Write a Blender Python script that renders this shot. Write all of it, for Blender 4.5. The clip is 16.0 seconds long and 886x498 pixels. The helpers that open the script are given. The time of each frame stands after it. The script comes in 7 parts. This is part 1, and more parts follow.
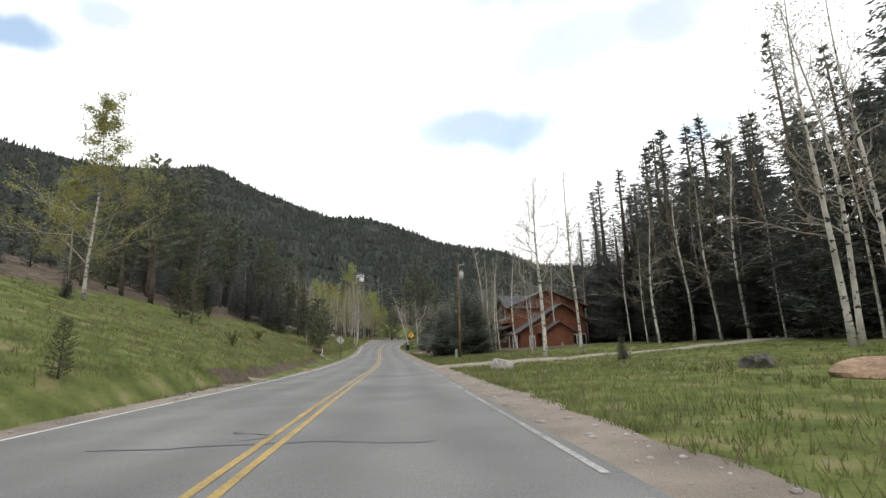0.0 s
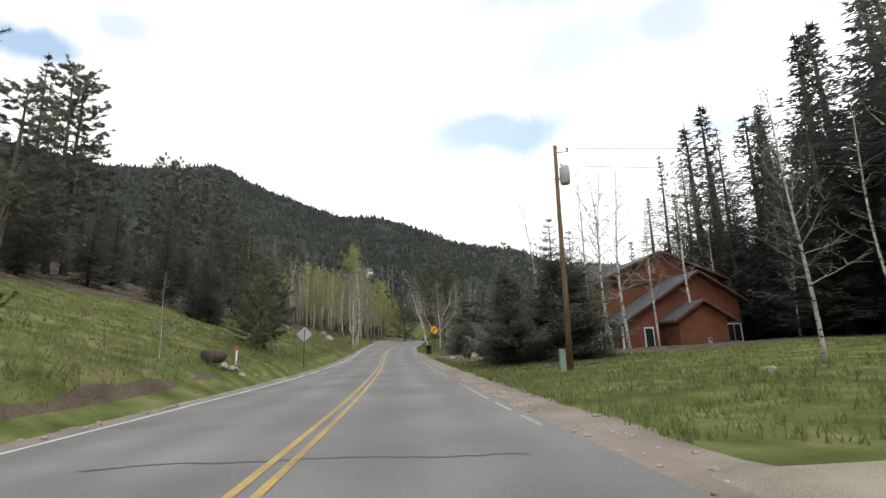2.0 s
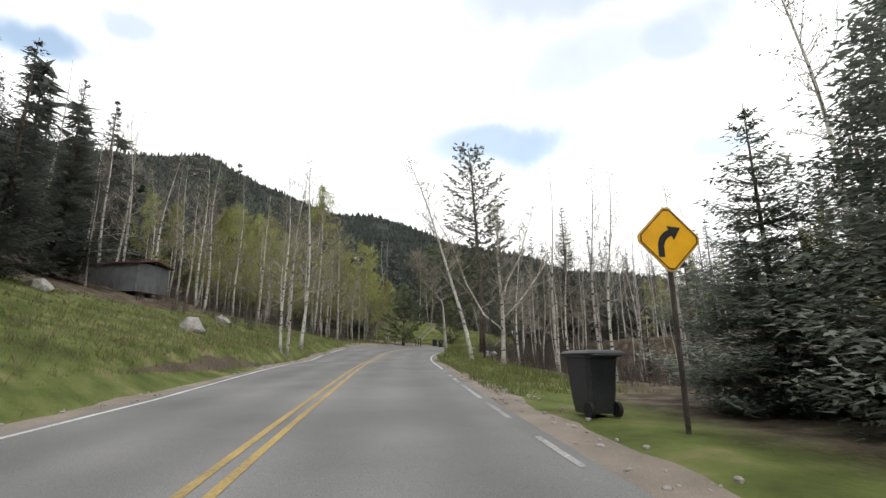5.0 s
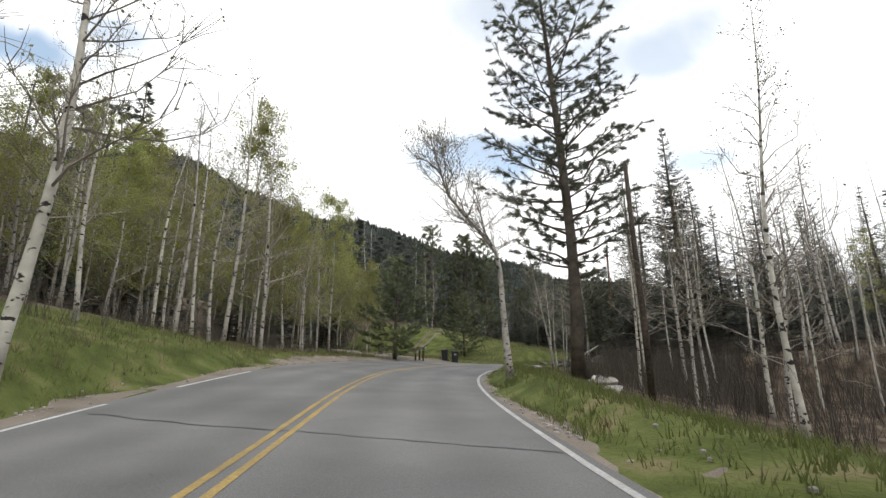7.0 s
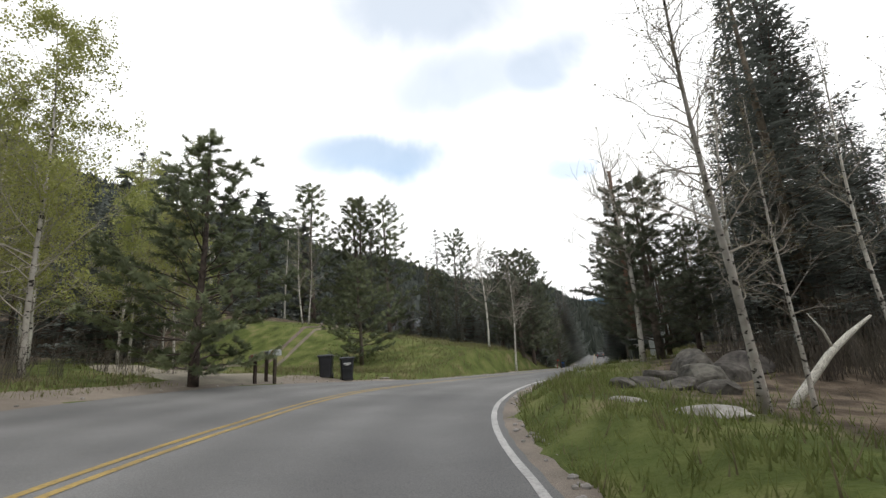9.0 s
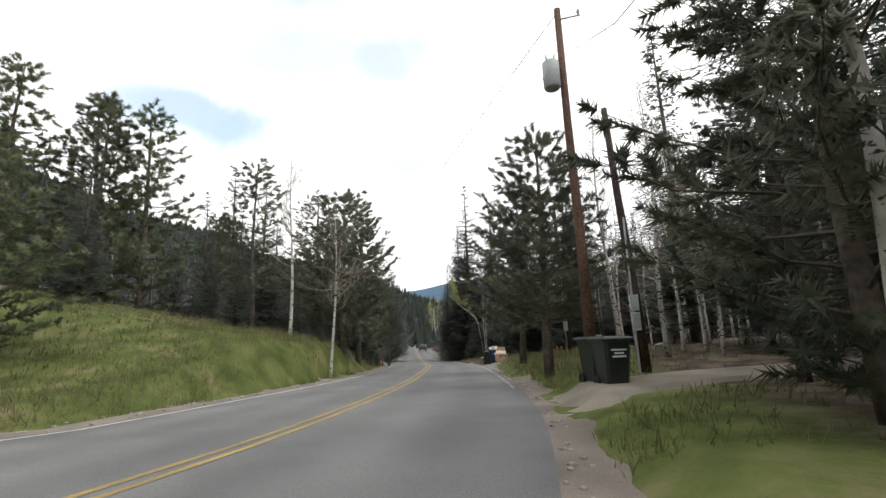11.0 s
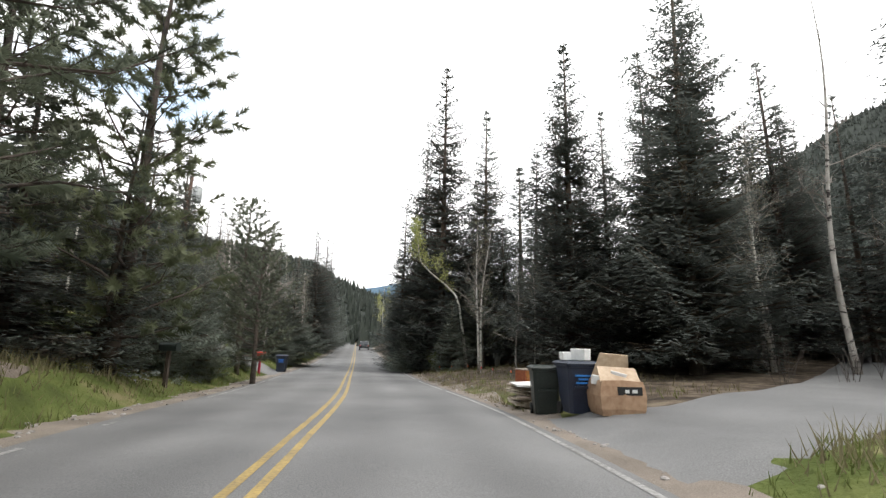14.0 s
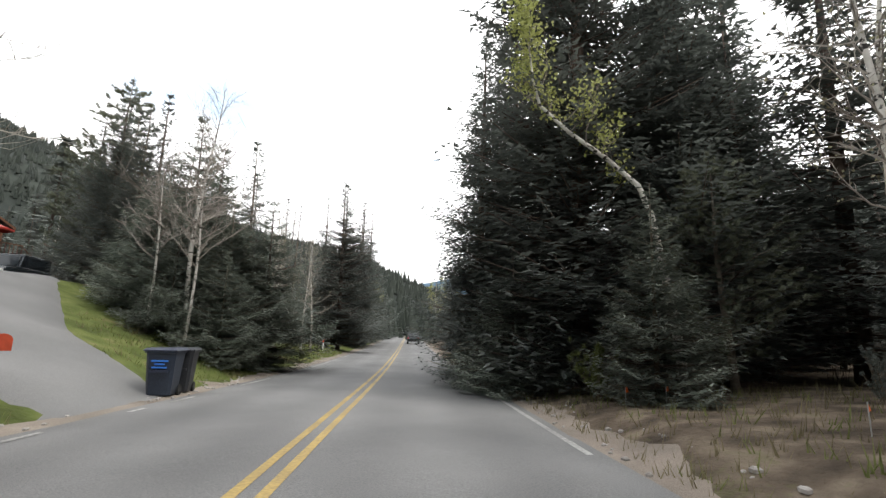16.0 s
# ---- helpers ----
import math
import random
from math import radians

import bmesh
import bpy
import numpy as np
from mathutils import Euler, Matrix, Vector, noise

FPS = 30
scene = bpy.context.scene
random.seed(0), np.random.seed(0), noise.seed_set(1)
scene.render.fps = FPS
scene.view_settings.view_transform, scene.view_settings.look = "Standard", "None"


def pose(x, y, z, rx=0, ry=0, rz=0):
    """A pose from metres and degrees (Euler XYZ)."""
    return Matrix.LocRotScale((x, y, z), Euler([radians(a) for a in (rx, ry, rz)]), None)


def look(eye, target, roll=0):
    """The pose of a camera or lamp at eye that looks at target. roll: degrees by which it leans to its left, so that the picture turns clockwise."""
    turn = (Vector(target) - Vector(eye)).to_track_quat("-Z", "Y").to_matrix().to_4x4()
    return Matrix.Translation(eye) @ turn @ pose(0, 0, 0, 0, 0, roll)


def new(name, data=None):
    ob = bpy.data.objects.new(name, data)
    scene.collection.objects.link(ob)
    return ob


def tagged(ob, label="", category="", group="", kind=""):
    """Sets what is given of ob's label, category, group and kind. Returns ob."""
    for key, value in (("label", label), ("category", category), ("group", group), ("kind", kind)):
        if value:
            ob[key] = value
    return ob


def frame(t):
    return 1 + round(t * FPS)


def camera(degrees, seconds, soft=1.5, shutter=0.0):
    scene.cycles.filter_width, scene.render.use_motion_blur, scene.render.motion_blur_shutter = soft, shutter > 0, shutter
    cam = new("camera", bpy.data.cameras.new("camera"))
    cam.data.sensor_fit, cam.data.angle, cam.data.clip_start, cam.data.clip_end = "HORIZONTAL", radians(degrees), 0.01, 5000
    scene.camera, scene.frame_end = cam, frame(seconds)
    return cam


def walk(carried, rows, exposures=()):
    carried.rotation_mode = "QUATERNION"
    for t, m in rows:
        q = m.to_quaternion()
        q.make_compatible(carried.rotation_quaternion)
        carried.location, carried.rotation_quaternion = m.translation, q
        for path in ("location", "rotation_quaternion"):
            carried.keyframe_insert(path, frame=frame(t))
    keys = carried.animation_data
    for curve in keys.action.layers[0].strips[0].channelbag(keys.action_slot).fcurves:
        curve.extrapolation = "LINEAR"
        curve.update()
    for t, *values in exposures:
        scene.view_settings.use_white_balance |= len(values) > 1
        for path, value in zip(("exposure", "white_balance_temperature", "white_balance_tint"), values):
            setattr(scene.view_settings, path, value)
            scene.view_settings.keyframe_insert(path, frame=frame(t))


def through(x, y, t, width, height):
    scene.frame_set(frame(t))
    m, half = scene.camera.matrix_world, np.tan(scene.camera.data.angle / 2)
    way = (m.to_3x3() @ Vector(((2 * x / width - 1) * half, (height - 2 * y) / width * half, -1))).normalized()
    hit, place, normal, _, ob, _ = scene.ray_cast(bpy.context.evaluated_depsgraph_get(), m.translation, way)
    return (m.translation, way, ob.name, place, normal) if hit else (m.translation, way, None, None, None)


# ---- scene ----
# ---- camera ----
cam = camera(86.0, 16.0, soft=1.4)
PATH = [
    (0.0, look((-0.231, -0.769, 1.199), (0.916, 8.965, 3.181), -1.74)),
    (0.5, look((-0.058, 7.398, 1.158), (1.014, 17.132, 3.185), -1.81)),
    (1.0, look((-0.043, 15.266, 1.108), (0.939, 25.010, 3.132), -1.59)),
    (1.5, look((0.126, 22.698, 0.951), (1.020, 32.442, 3.016), -1.81)),
    (2.0, look((0.114, 30.880, 0.897), (0.998, 40.624, 2.961), -2.00)),
    (2.5, look((-0.061, 38.778, 0.846), (0.883, 48.519, 2.905), -2.00)),
    (3.0, look((0.011, 46.627, 0.828), (0.969, 56.364, 2.894), -1.26)),
    (3.5, look((-0.038, 54.820, 0.916), (0.892, 64.550, 3.030), -1.00)),
    (4.0, look((-0.115, 62.878, 0.995), (0.772, 72.605, 3.136), -0.77)),
    (4.2, look((-0.174, 66.062, 1.026), (0.716, 75.786, 3.186), -0.72)),
    (6.3, look((-0.256, 97.341, 2.091), (0.715, 107.000, 4.491), 0.14)),
    (6.5, look((-0.255, 100.134, 2.178), (0.734, 109.785, 4.602), 0.00)),
    (7.0, look((-0.228, 107.066, 2.341), (0.951, 116.685, 4.806), -0.27)),
    (7.5, look((0.084, 113.343, 2.477), (1.638, 122.892, 5.004), -1.57)),
    (8.0, look((0.654, 119.033, 2.756), (2.717, 128.480, 5.304), -2.30)),
    (8.5, look((1.675, 124.790, 3.092), (4.398, 134.076, 5.611), -2.85)),
    (9.0, look((2.815, 129.611, 3.299), (6.278, 138.676, 5.716), -3.62)),
    (9.2, look((3.311, 131.308, 3.362), (7.109, 140.242, 5.762), -3.91)),
    (11.3, look((11.922, 145.323, 4.026), (18.727, 152.371, 6.033), -1.26)),
    (11.5, look((13.065, 146.598, 4.004), (19.990, 153.520, 6.034), -0.88)),
    (12.0, look((15.717, 149.566, 3.878), (22.883, 156.206, 6.012), 0.57)),
    (12.5, look((18.925, 153.432, 3.970), (26.356, 159.793, 6.050), 1.12)),
    (13.0, look((22.519, 157.109, 3.816), (29.981, 163.445, 5.861), 1.09)),
    (13.5, look((25.906, 160.850, 3.857), (33.269, 167.298, 5.906), 1.17)),
    (14.0, look((29.345, 164.740, 3.851), (36.555, 171.362, 5.888), 1.27)),
    (14.5, look((32.820, 168.620, 3.742), (39.867, 175.421, 5.765), 1.94)),
    (15.0, look((36.119, 172.566, 3.717), (43.012, 179.525, 5.728), 2.18)),
    (15.5, look((39.366, 176.589, 3.612), (46.067, 183.738, 5.608), 2.15)),
    (16.0, look((42.559, 180.433, 3.496), (49.025, 187.815, 5.420), 1.59)),
]
walk(cam, PATH, ((0.0, 0.35), (4.2, 0.32), (6.3, 0.25), (9.2, 0.22), (11.3, 0.45), (13.0, 0.72), (14.5, 0.95), (16.0, 0.95)))


# ---- light ----
world = bpy.data.worlds.new("sky")
scene.world = world
world.use_nodes = True
wn, wl = world.node_tree.nodes, world.node_tree.links
wn.clear()


def wnode(kind, **values):
    n = wn.new(kind)
    for k, v in values.items():
        n.inputs[k].default_value = v
    return n


sky = wn.new("ShaderNodeTexSky")
sky.sky_type, sky.sun_disc = "NISHITA", False
sky.sun_elevation, sky.sun_rotation = radians(50), radians(200)
sky.altitude, sky.air_density, sky.dust_density = 2300, 1.0, 1.0
coord = wn.new("ShaderNodeTexCoord")
clouds = wnode("ShaderNodeTexNoise", Scale=3.4, Detail=5.0, Roughness=0.55, Distortion=0.4)
wl.new(coord.outputs["Generated"], clouds.inputs["Vector"])
fray = wn.new("ShaderNodeVectorMath")
fray.operation = "MULTIPLY_ADD"
fray.inputs[1].default_value = (0.22, 0.22, 0.10)
wl.new(clouds.outputs["Color"], fray.inputs[0])
wl.new(coord.outputs["Generated"], fray.inputs[2])
# gaps in the cloud: azimuth to the left, height, half width and half height, in degrees, and how much blue shows
GAPS = ((38.5, 29.3, 3.6, 1.5, 0.75), (32, 32.7, 3.0, 1.6, 0.5), (-13, 25.6, 6.5, 2.2, 0.62), (-25, 33.5, 9, 3.5, 0.42), (-35, 33.5, 5, 3.0, 0.50), (-20, 41, 9, 4, 0.5), (-37, 21.5, 3.0, 1.2, 0.45),
        (-46, 50, 14, 7, 0.5), (70, 45, 14, 7, 0.6), (130, 35, 16, 7, 0.6), (-120, 40, 16, 8, 0.6), (20, 70, 16, 10, 0.5))
open_sky = None
for az, el, wide, high, much in GAPS:
    centre = Vector((-math.sin(radians(az)) * math.cos(radians(el)), math.cos(radians(az)) * math.cos(radians(el)), math.sin(radians(el)))) + Vector((0.11, 0.11, 0.05))
    gap = wn.new("ShaderNodeMapping")
    gap.vector_type = "TEXTURE"
    gap.inputs["Location"].default_value = centre
    gap.inputs["Rotation"].default_value = (radians(el), 0, radians(az))
    gap.inputs["Scale"].default_value = (math.sin(radians(wide)) * 1.7, 1.0, math.sin(radians(high)) * 1.7)
    wl.new(fray.outputs[0], gap.inputs["Vector"])
    ball = wn.new("ShaderNodeTexGradient")
    ball.gradient_type = "SPHERICAL"
    wl.new(gap.outputs[0], ball.inputs["Vector"])
    soft_ = wn.new("ShaderNodeMapRange")
    soft_.interpolation_type = "SMOOTHSTEP"
    soft_.inputs["From Max"].default_value = 0.7
    soft_.inputs["To Max"].default_value = much
    wl.new(ball.outputs["Fac"], soft_.inputs["Value"])
    if open_sky is None:
        open_sky = soft_.outputs[0]
    else:
        more = wn.new("ShaderNodeMath")
        more.operation = "MAXIMUM"
        wl.new(open_sky, more.inputs[0])
        wl.new(soft_.outputs[0], more.inputs[1])
        open_sky = more.outputs[0]
cover = wn.new("ShaderNodeMath")
cover.operation, cover.inputs[0].default_value = "SUBTRACT", 1.0
wl.new(open_sky, cover.inputs[1])
blue = wn.new("ShaderNodeBackground")
blue.inputs["Strength"].default_value = 0.20
tint = wn.new("ShaderNodeMix")
tint.data_type, tint.blend_type = "RGBA", "MULTIPLY"
tint.inputs["Factor"].default_value, tint.inputs["B"].default_value = 1.0, (0.72, 1.04, 1.0, 1)
wl.new(sky.outputs[0], tint.inputs["A"])
wl.new(tint.outputs["Result"], blue.inputs["Color"])
grey = wn.new("ShaderNodeValToRGB")
grey.color_ramp.elements[0].position, grey.color_ramp.elements[0].color = 0.30, (0.97, 0.98, 1.0, 1)
grey.color_ramp.elements[1].position, grey.color_ramp.elements[1].color = 0.50, (1.12, 1.12, 1.12, 1)
wl.new(clouds.outputs["Fac"], grey.inputs["Fac"])
white = wn.new("ShaderNodeBackground")
white.inputs["Strength"].default_value = 1.08
wl.new(grey.outputs["Color"], white.inputs["Color"])
both, out = wn.new("ShaderNodeMixShader"), wn.new("ShaderNodeOutputWorld")
wl.new(cover.outputs[0], both.inputs[0])
wl.new(blue.outputs[0], both.inputs[1])
wl.new(white.outputs[0], both.inputs[2])
wl.new(both.outputs[0], out.inputs["Surface"])

sun = new("sun", bpy.data.lights.new("sun", "SUN"))
sun.data.energy, sun.data.angle, sun.data.color = 0.9, radians(25), (1.0, 0.96, 0.90)
sun.matrix_world = look((20, -60, 90), (0, 0, 0))


# ---- materials ----
def material(name, low, high, rough=0.8, fine=20.0, coarse=1.5, bump=0.3, metal=0.0, vary=0.15, spread=0.02, clear=0.0):
    """A surface between two colours: grain at one scale, patches at another, a fine relief, and a shift from thing to thing."""
    m = bpy.data.materials.new(name)
    m.use_nodes = True
    n, l = m.node_tree.nodes, m.node_tree.links
    b = n["Principled BSDF"]
    b.inputs["Metallic"].default_value = metal
    b.inputs["Specular IOR Level"].default_value = 0.3 if rough > 0.5 else 0.5
    tc = n.new("ShaderNodeTexCoord")
    a, c = n.new("ShaderNodeTexNoise"), n.new("ShaderNodeTexNoise")
    a.inputs["Scale"].default_value, a.inputs["Detail"].default_value = fine, 5
    c.inputs["Scale"].default_value, c.inputs["Detail"].default_value = coarse, 4
    for q in (a, c):
        l.new(tc.outputs["Object"], q.inputs["Vector"])
    add = n.new("ShaderNodeMath")
    add.operation = "MULTIPLY_ADD"
    add.inputs[1].default_value = 0.5
    half = n.new("ShaderNodeMath")
    half.operation, half.inputs[1].default_value = "MULTIPLY", 0.5
    l.new(c.outputs["Fac"], half.inputs[0])
    l.new(a.outputs["Fac"], add.inputs[0])
    l.new(half.outputs[0], add.inputs[2])
    ramp = n.new("ShaderNodeValToRGB")
    ramp.color_ramp.elements[0].position, ramp.color_ramp.elements[0].color = 0.36, (*low, 1)
    ramp.color_ramp.elements[1].position, ramp.color_ramp.elements[1].color = 0.64, (*high, 1)
    l.new(add.outputs[0], ramp.inputs["Fac"])
    info = n.new("ShaderNodeObjectInfo")
    hsv = n.new("ShaderNodeHueSaturation")
    for socket, mid, width in (("Value", 1.0, vary), ("Hue", 0.5, spread)):
        rng = n.new("ShaderNodeMapRange")
        rng.inputs["To Min"].default_value, rng.inputs["To Max"].default_value = mid - width, mid + width
        l.new(info.outputs["Random"], rng.inputs["Value"])
        l.new(rng.outputs[0], hsv.inputs[socket])
    l.new(ramp.outputs["Color"], hsv.inputs["Color"])
    l.new(hsv.outputs["Color"], b.inputs["Base Color"])
    rr = n.new("ShaderNodeMapRange")
    rr.inputs["To Min"].default_value, rr.inputs["To Max"].default_value = max(0.03, rough - 0.12), min(1, rough + 0.1)
    l.new(c.outputs["Fac"], rr.inputs["Value"])
    l.new(rr.outputs[0], b.inputs["Roughness"])
    if bump:
        bp = n.new("ShaderNodeBump")
        bp.inputs["Strength"].default_value, bp.inputs["Distance"].default_value = bump, 0.02
        l.new(a.outputs["Fac"], bp.inputs["Height"])
        l.new(bp.outputs[0], b.inputs["Normal"])
    b.inputs["Coat Weight"].default_value = clear
    return m


def leafy(name, low, high, through=0.25, patch=1.2):
    """Foliage: colour shifts from clump to clump and tree to tree, and some light comes through."""
    m = material(name, low, high, rough=0.65, fine=6.0, coarse=patch, bump=0, vary=0.22, spread=0.015)
    n, l = m.node_tree.nodes, m.node_tree.links
    b, o = n["Principled BSDF"], n["Material Output"]
    t, mix = n.new("ShaderNodeBsdfTranslucent"), n.new("ShaderNodeMixShader")
    mix.inputs[0].default_value = through
    l.new(b.inputs["Base Color"].links[0].from_socket, t.inputs["Color"])
    l.new(b.outputs[0], mix.inputs[1])
    l.new(t.outputs[0], mix.inputs[2])
    l.new(mix.outputs[0], o.inputs["Surface"])
    return m


M = {
    "spruce": leafy("spruce_needles", (0.070, 0.080, 0.071), (0.215, 0.232, 0.208), 0.35, 2.5),
    "silver": leafy("grey_green_needles", (0.088, 0.104, 0.083), (0.27, 0.296, 0.245), 0.35, 2.5),
    "pine": leafy("pine_needles", (0.062, 0.074, 0.051), (0.205, 0.222, 0.150), 0.35, 2.5),
    "young": leafy("young_pine_needles", (0.064, 0.076, 0.042), (0.205, 0.222, 0.118), 0.35, 2.5),
    "fresh": leafy("fresh_leaves", (0.24, 0.250, 0.072), (0.44, 0.445, 0.17), 0.45),
    "bud": leafy("buds", (0.20, 0.18, 0.11), (0.40, 0.38, 0.24), 0.3),
    "bark": material("grey_brown_bark", (0.05, 0.04, 0.032), (0.17, 0.13, 0.10), 0.9, 60, 9, 0.8),
    "pinebark": material("pine_bark", (0.048, 0.040, 0.034), (0.16, 0.128, 0.105), 0.9, 70, 12, 0.9),
    "twig": material("pale_twigs", (0.20, 0.175, 0.15), (0.40, 0.36, 0.31), 0.85, 12, 2, 0.2),
    "brush": material("bare_brown_brush", (0.050, 0.043, 0.035), (0.130, 0.112, 0.092), 0.9, 8, 1, 0.1),
    "shrub": leafy("shrub_leaves", (0.05, 0.06, 0.018), (0.15, 0.16, 0.05), 0.2),
    "rust": leafy("rust_brown_leaves", (0.07, 0.035, 0.02), (0.20, 0.11, 0.06), 0.2),
    "grass": leafy("grass_blades", (0.092, 0.112, 0.032), (0.21, 0.225, 0.078), 0.5, 0.25),
    "straw": leafy("straw_blades", (0.14, 0.122, 0.068), (0.27, 0.235, 0.135), 0.5, 0.5),
    "rock": material("pale_granite", (0.20, 0.186, 0.166), (0.46, 0.435, 0.40), 0.85, 9, 1.6, 0.9),
    "greyrock": material("lichen_grey_rock", (0.036, 0.033, 0.029), (0.135, 0.124, 0.108), 0.9, 7, 1.8, 1.0),
    "redrock": material("reddish_rock", (0.13, 0.08, 0.055), (0.33, 0.21, 0.15), 0.85, 9, 1.6, 0.9),
    "gravel": material("gravel", (0.13, 0.110, 0.088), (0.31, 0.265, 0.215), 0.95, 70, 0.8, 0.5),
    "earth": material("raw_brown_earth", (0.045, 0.032, 0.023), (0.125, 0.090, 0.066), 0.95, 14, 0.9, 1.0),
    "dirt": material("dirt", (0.075, 0.060, 0.047), (0.215, 0.178, 0.142), 0.95, 14, 0.9, 1.0),
    "white": material("worn_white_paint", (0.34, 0.33, 0.315), (0.62, 0.61, 0.585), 0.7, 22, 1.2, 0.2),
    "yellow": material("yellow_paint", (0.20, 0.150, 0.070), (0.45, 0.315, 0.10), 0.7, 22, 1.2, 0.2, vary=0.03, spread=0.0),
    "thinwhite": material("thin_worn_white_paint", (0.13, 0.127, 0.12), (0.40, 0.39, 0.37), 0.75, 16, 0.8, 0.2, vary=0.03, spread=0.0),
    "tar": material("crack_tar", (0.018, 0.018, 0.018), (0.05, 0.05, 0.05), 0.5, 30, 3, 0.2),
    "polewood": material("pole_wood", (0.060, 0.036, 0.024), (0.21, 0.125, 0.080), 0.85, 14, 0.6, 0.6),
    "oldpole": material("dark_pole_wood", (0.025, 0.018, 0.014), (0.10, 0.075, 0.06), 0.85, 14, 1.0, 0.6),
    "steel": material("galvanised_steel", (0.38, 0.39, 0.40), (0.56, 0.57, 0.58), 0.45, 14, 2, 0.05, 0.7),
    "boxgrey": material("dull_grey_metal", (0.10, 0.105, 0.11), (0.17, 0.175, 0.18), 0.55, 10, 2, 0.05),
    "greymetal": material("grey_painted_metal", (0.32, 0.34, 0.335), (0.46, 0.48, 0.47), 0.5, 10, 2, 0.05),
    "greenmetal": material("pale_green_metal", (0.18, 0.26, 0.22), (0.28, 0.36, 0.31), 0.5, 10, 2, 0.05),
    "postmetal": material("dark_post_metal", (0.04, 0.035, 0.03), (0.12, 0.10, 0.085), 0.6, 14, 2, 0.1, 0.4),
    "signyellow": material("sign_yellow", (0.78, 0.38, 0.005), (0.92, 0.48, 0.012), 0.45, 6, 1, 0, vary=0.02, spread=0.0),
    "black": material("black_paint", (0.008, 0.008, 0.008), (0.02, 0.02, 0.02), 0.5, 10, 2, 0.05),
    "binblack": material("black_bin_plastic", (0.012, 0.013, 0.016), (0.032, 0.034, 0.040), 0.45, 30, 2, 0.1),
    "binblue": material("dark_blue_bin_plastic", (0.014, 0.018, 0.035), (0.030, 0.038, 0.065), 0.45, 30, 2, 0.1),
    "bingreen": material("dark_green_bin_plastic", (0.010, 0.015, 0.012), (0.024, 0.032, 0.027), 0.45, 30, 2, 0.1),
    "rubber": material("rubber", (0.010, 0.010, 0.010), (0.025, 0.025, 0.025), 0.75, 20, 3, 0.1),
    "printwhite": material("white_print", (0.62, 0.62, 0.60), (0.78, 0.78, 0.76), 0.6, 10, 2, 0),
    "printblue": material("blue_print", (0.02, 0.12, 0.42), (0.04, 0.20, 0.55), 0.5, 10, 2, 0),
    "cardpale": material("pale_cardboard", (0.42, 0.31, 0.21), (0.60, 0.48, 0.35), 0.9, 10, 2, 0.15),
    "card": material("cardboard", (0.30, 0.19, 0.11), (0.46, 0.32, 0.20), 0.9, 10, 2, 0.15),
    "foam": material("white_foam", (0.70, 0.70, 0.68), (0.84, 0.84, 0.82), 0.7, 14, 2, 0.15),
    "board": material("grey_boards", (0.22, 0.18, 0.14), (0.50, 0.43, 0.35), 0.85, 12, 1.5, 0.4),
    "orangewood": material("orange_brown_wood", (0.24, 0.09, 0.03), (0.42, 0.18, 0.06), 0.6, 14, 2, 0.2),
    "siding": material("red_cedar_siding", (0.110, 0.046, 0.022), (0.195, 0.084, 0.040), 0.8, 8, 1.2, 0.3, vary=0.06),
    "fascia": material("reddish_fascia", (0.085, 0.036, 0.024), (0.15, 0.062, 0.042), 0.7, 8, 2, 0.1),
    "shingle": material("grey_shingles", (0.045, 0.047, 0.052), (0.11, 0.112, 0.118), 0.9, 18, 1.5, 0.6),
    "trimwhite": material("white_trim", (0.60, 0.59, 0.56), (0.76, 0.75, 0.72), 0.6, 10, 2, 0.05),
    "darkred": material("dark_red_boards", (0.10, 0.022, 0.018), (0.19, 0.045, 0.035), 0.7, 8, 1.2, 0.2),
    "redpaint": material("red_paint", (0.30, 0.020, 0.020), (0.44, 0.035, 0.032), 0.55, 10, 2, 0.05),
    "orangered": material("orange_marker", (0.75, 0.09, 0.03), (0.85, 0.14, 0.05), 0.6, 10, 2, 0),
    "carpaint": material("dark_car_paint", (0.010, 0.014, 0.020), (0.020, 0.026, 0.034), 0.25, 6, 1, 0, clear=0.6),
}


def glass_material():
    m = bpy.data.materials.new("window_glass")
    m.use_nodes = True
    b = m.node_tree.nodes["Principled BSDF"]
    b.inputs["Base Color"].default_value = (0.02, 0.025, 0.03, 1)
    b.inputs["Roughness"].default_value = 0.06
    return m


M["glass"] = glass_material()


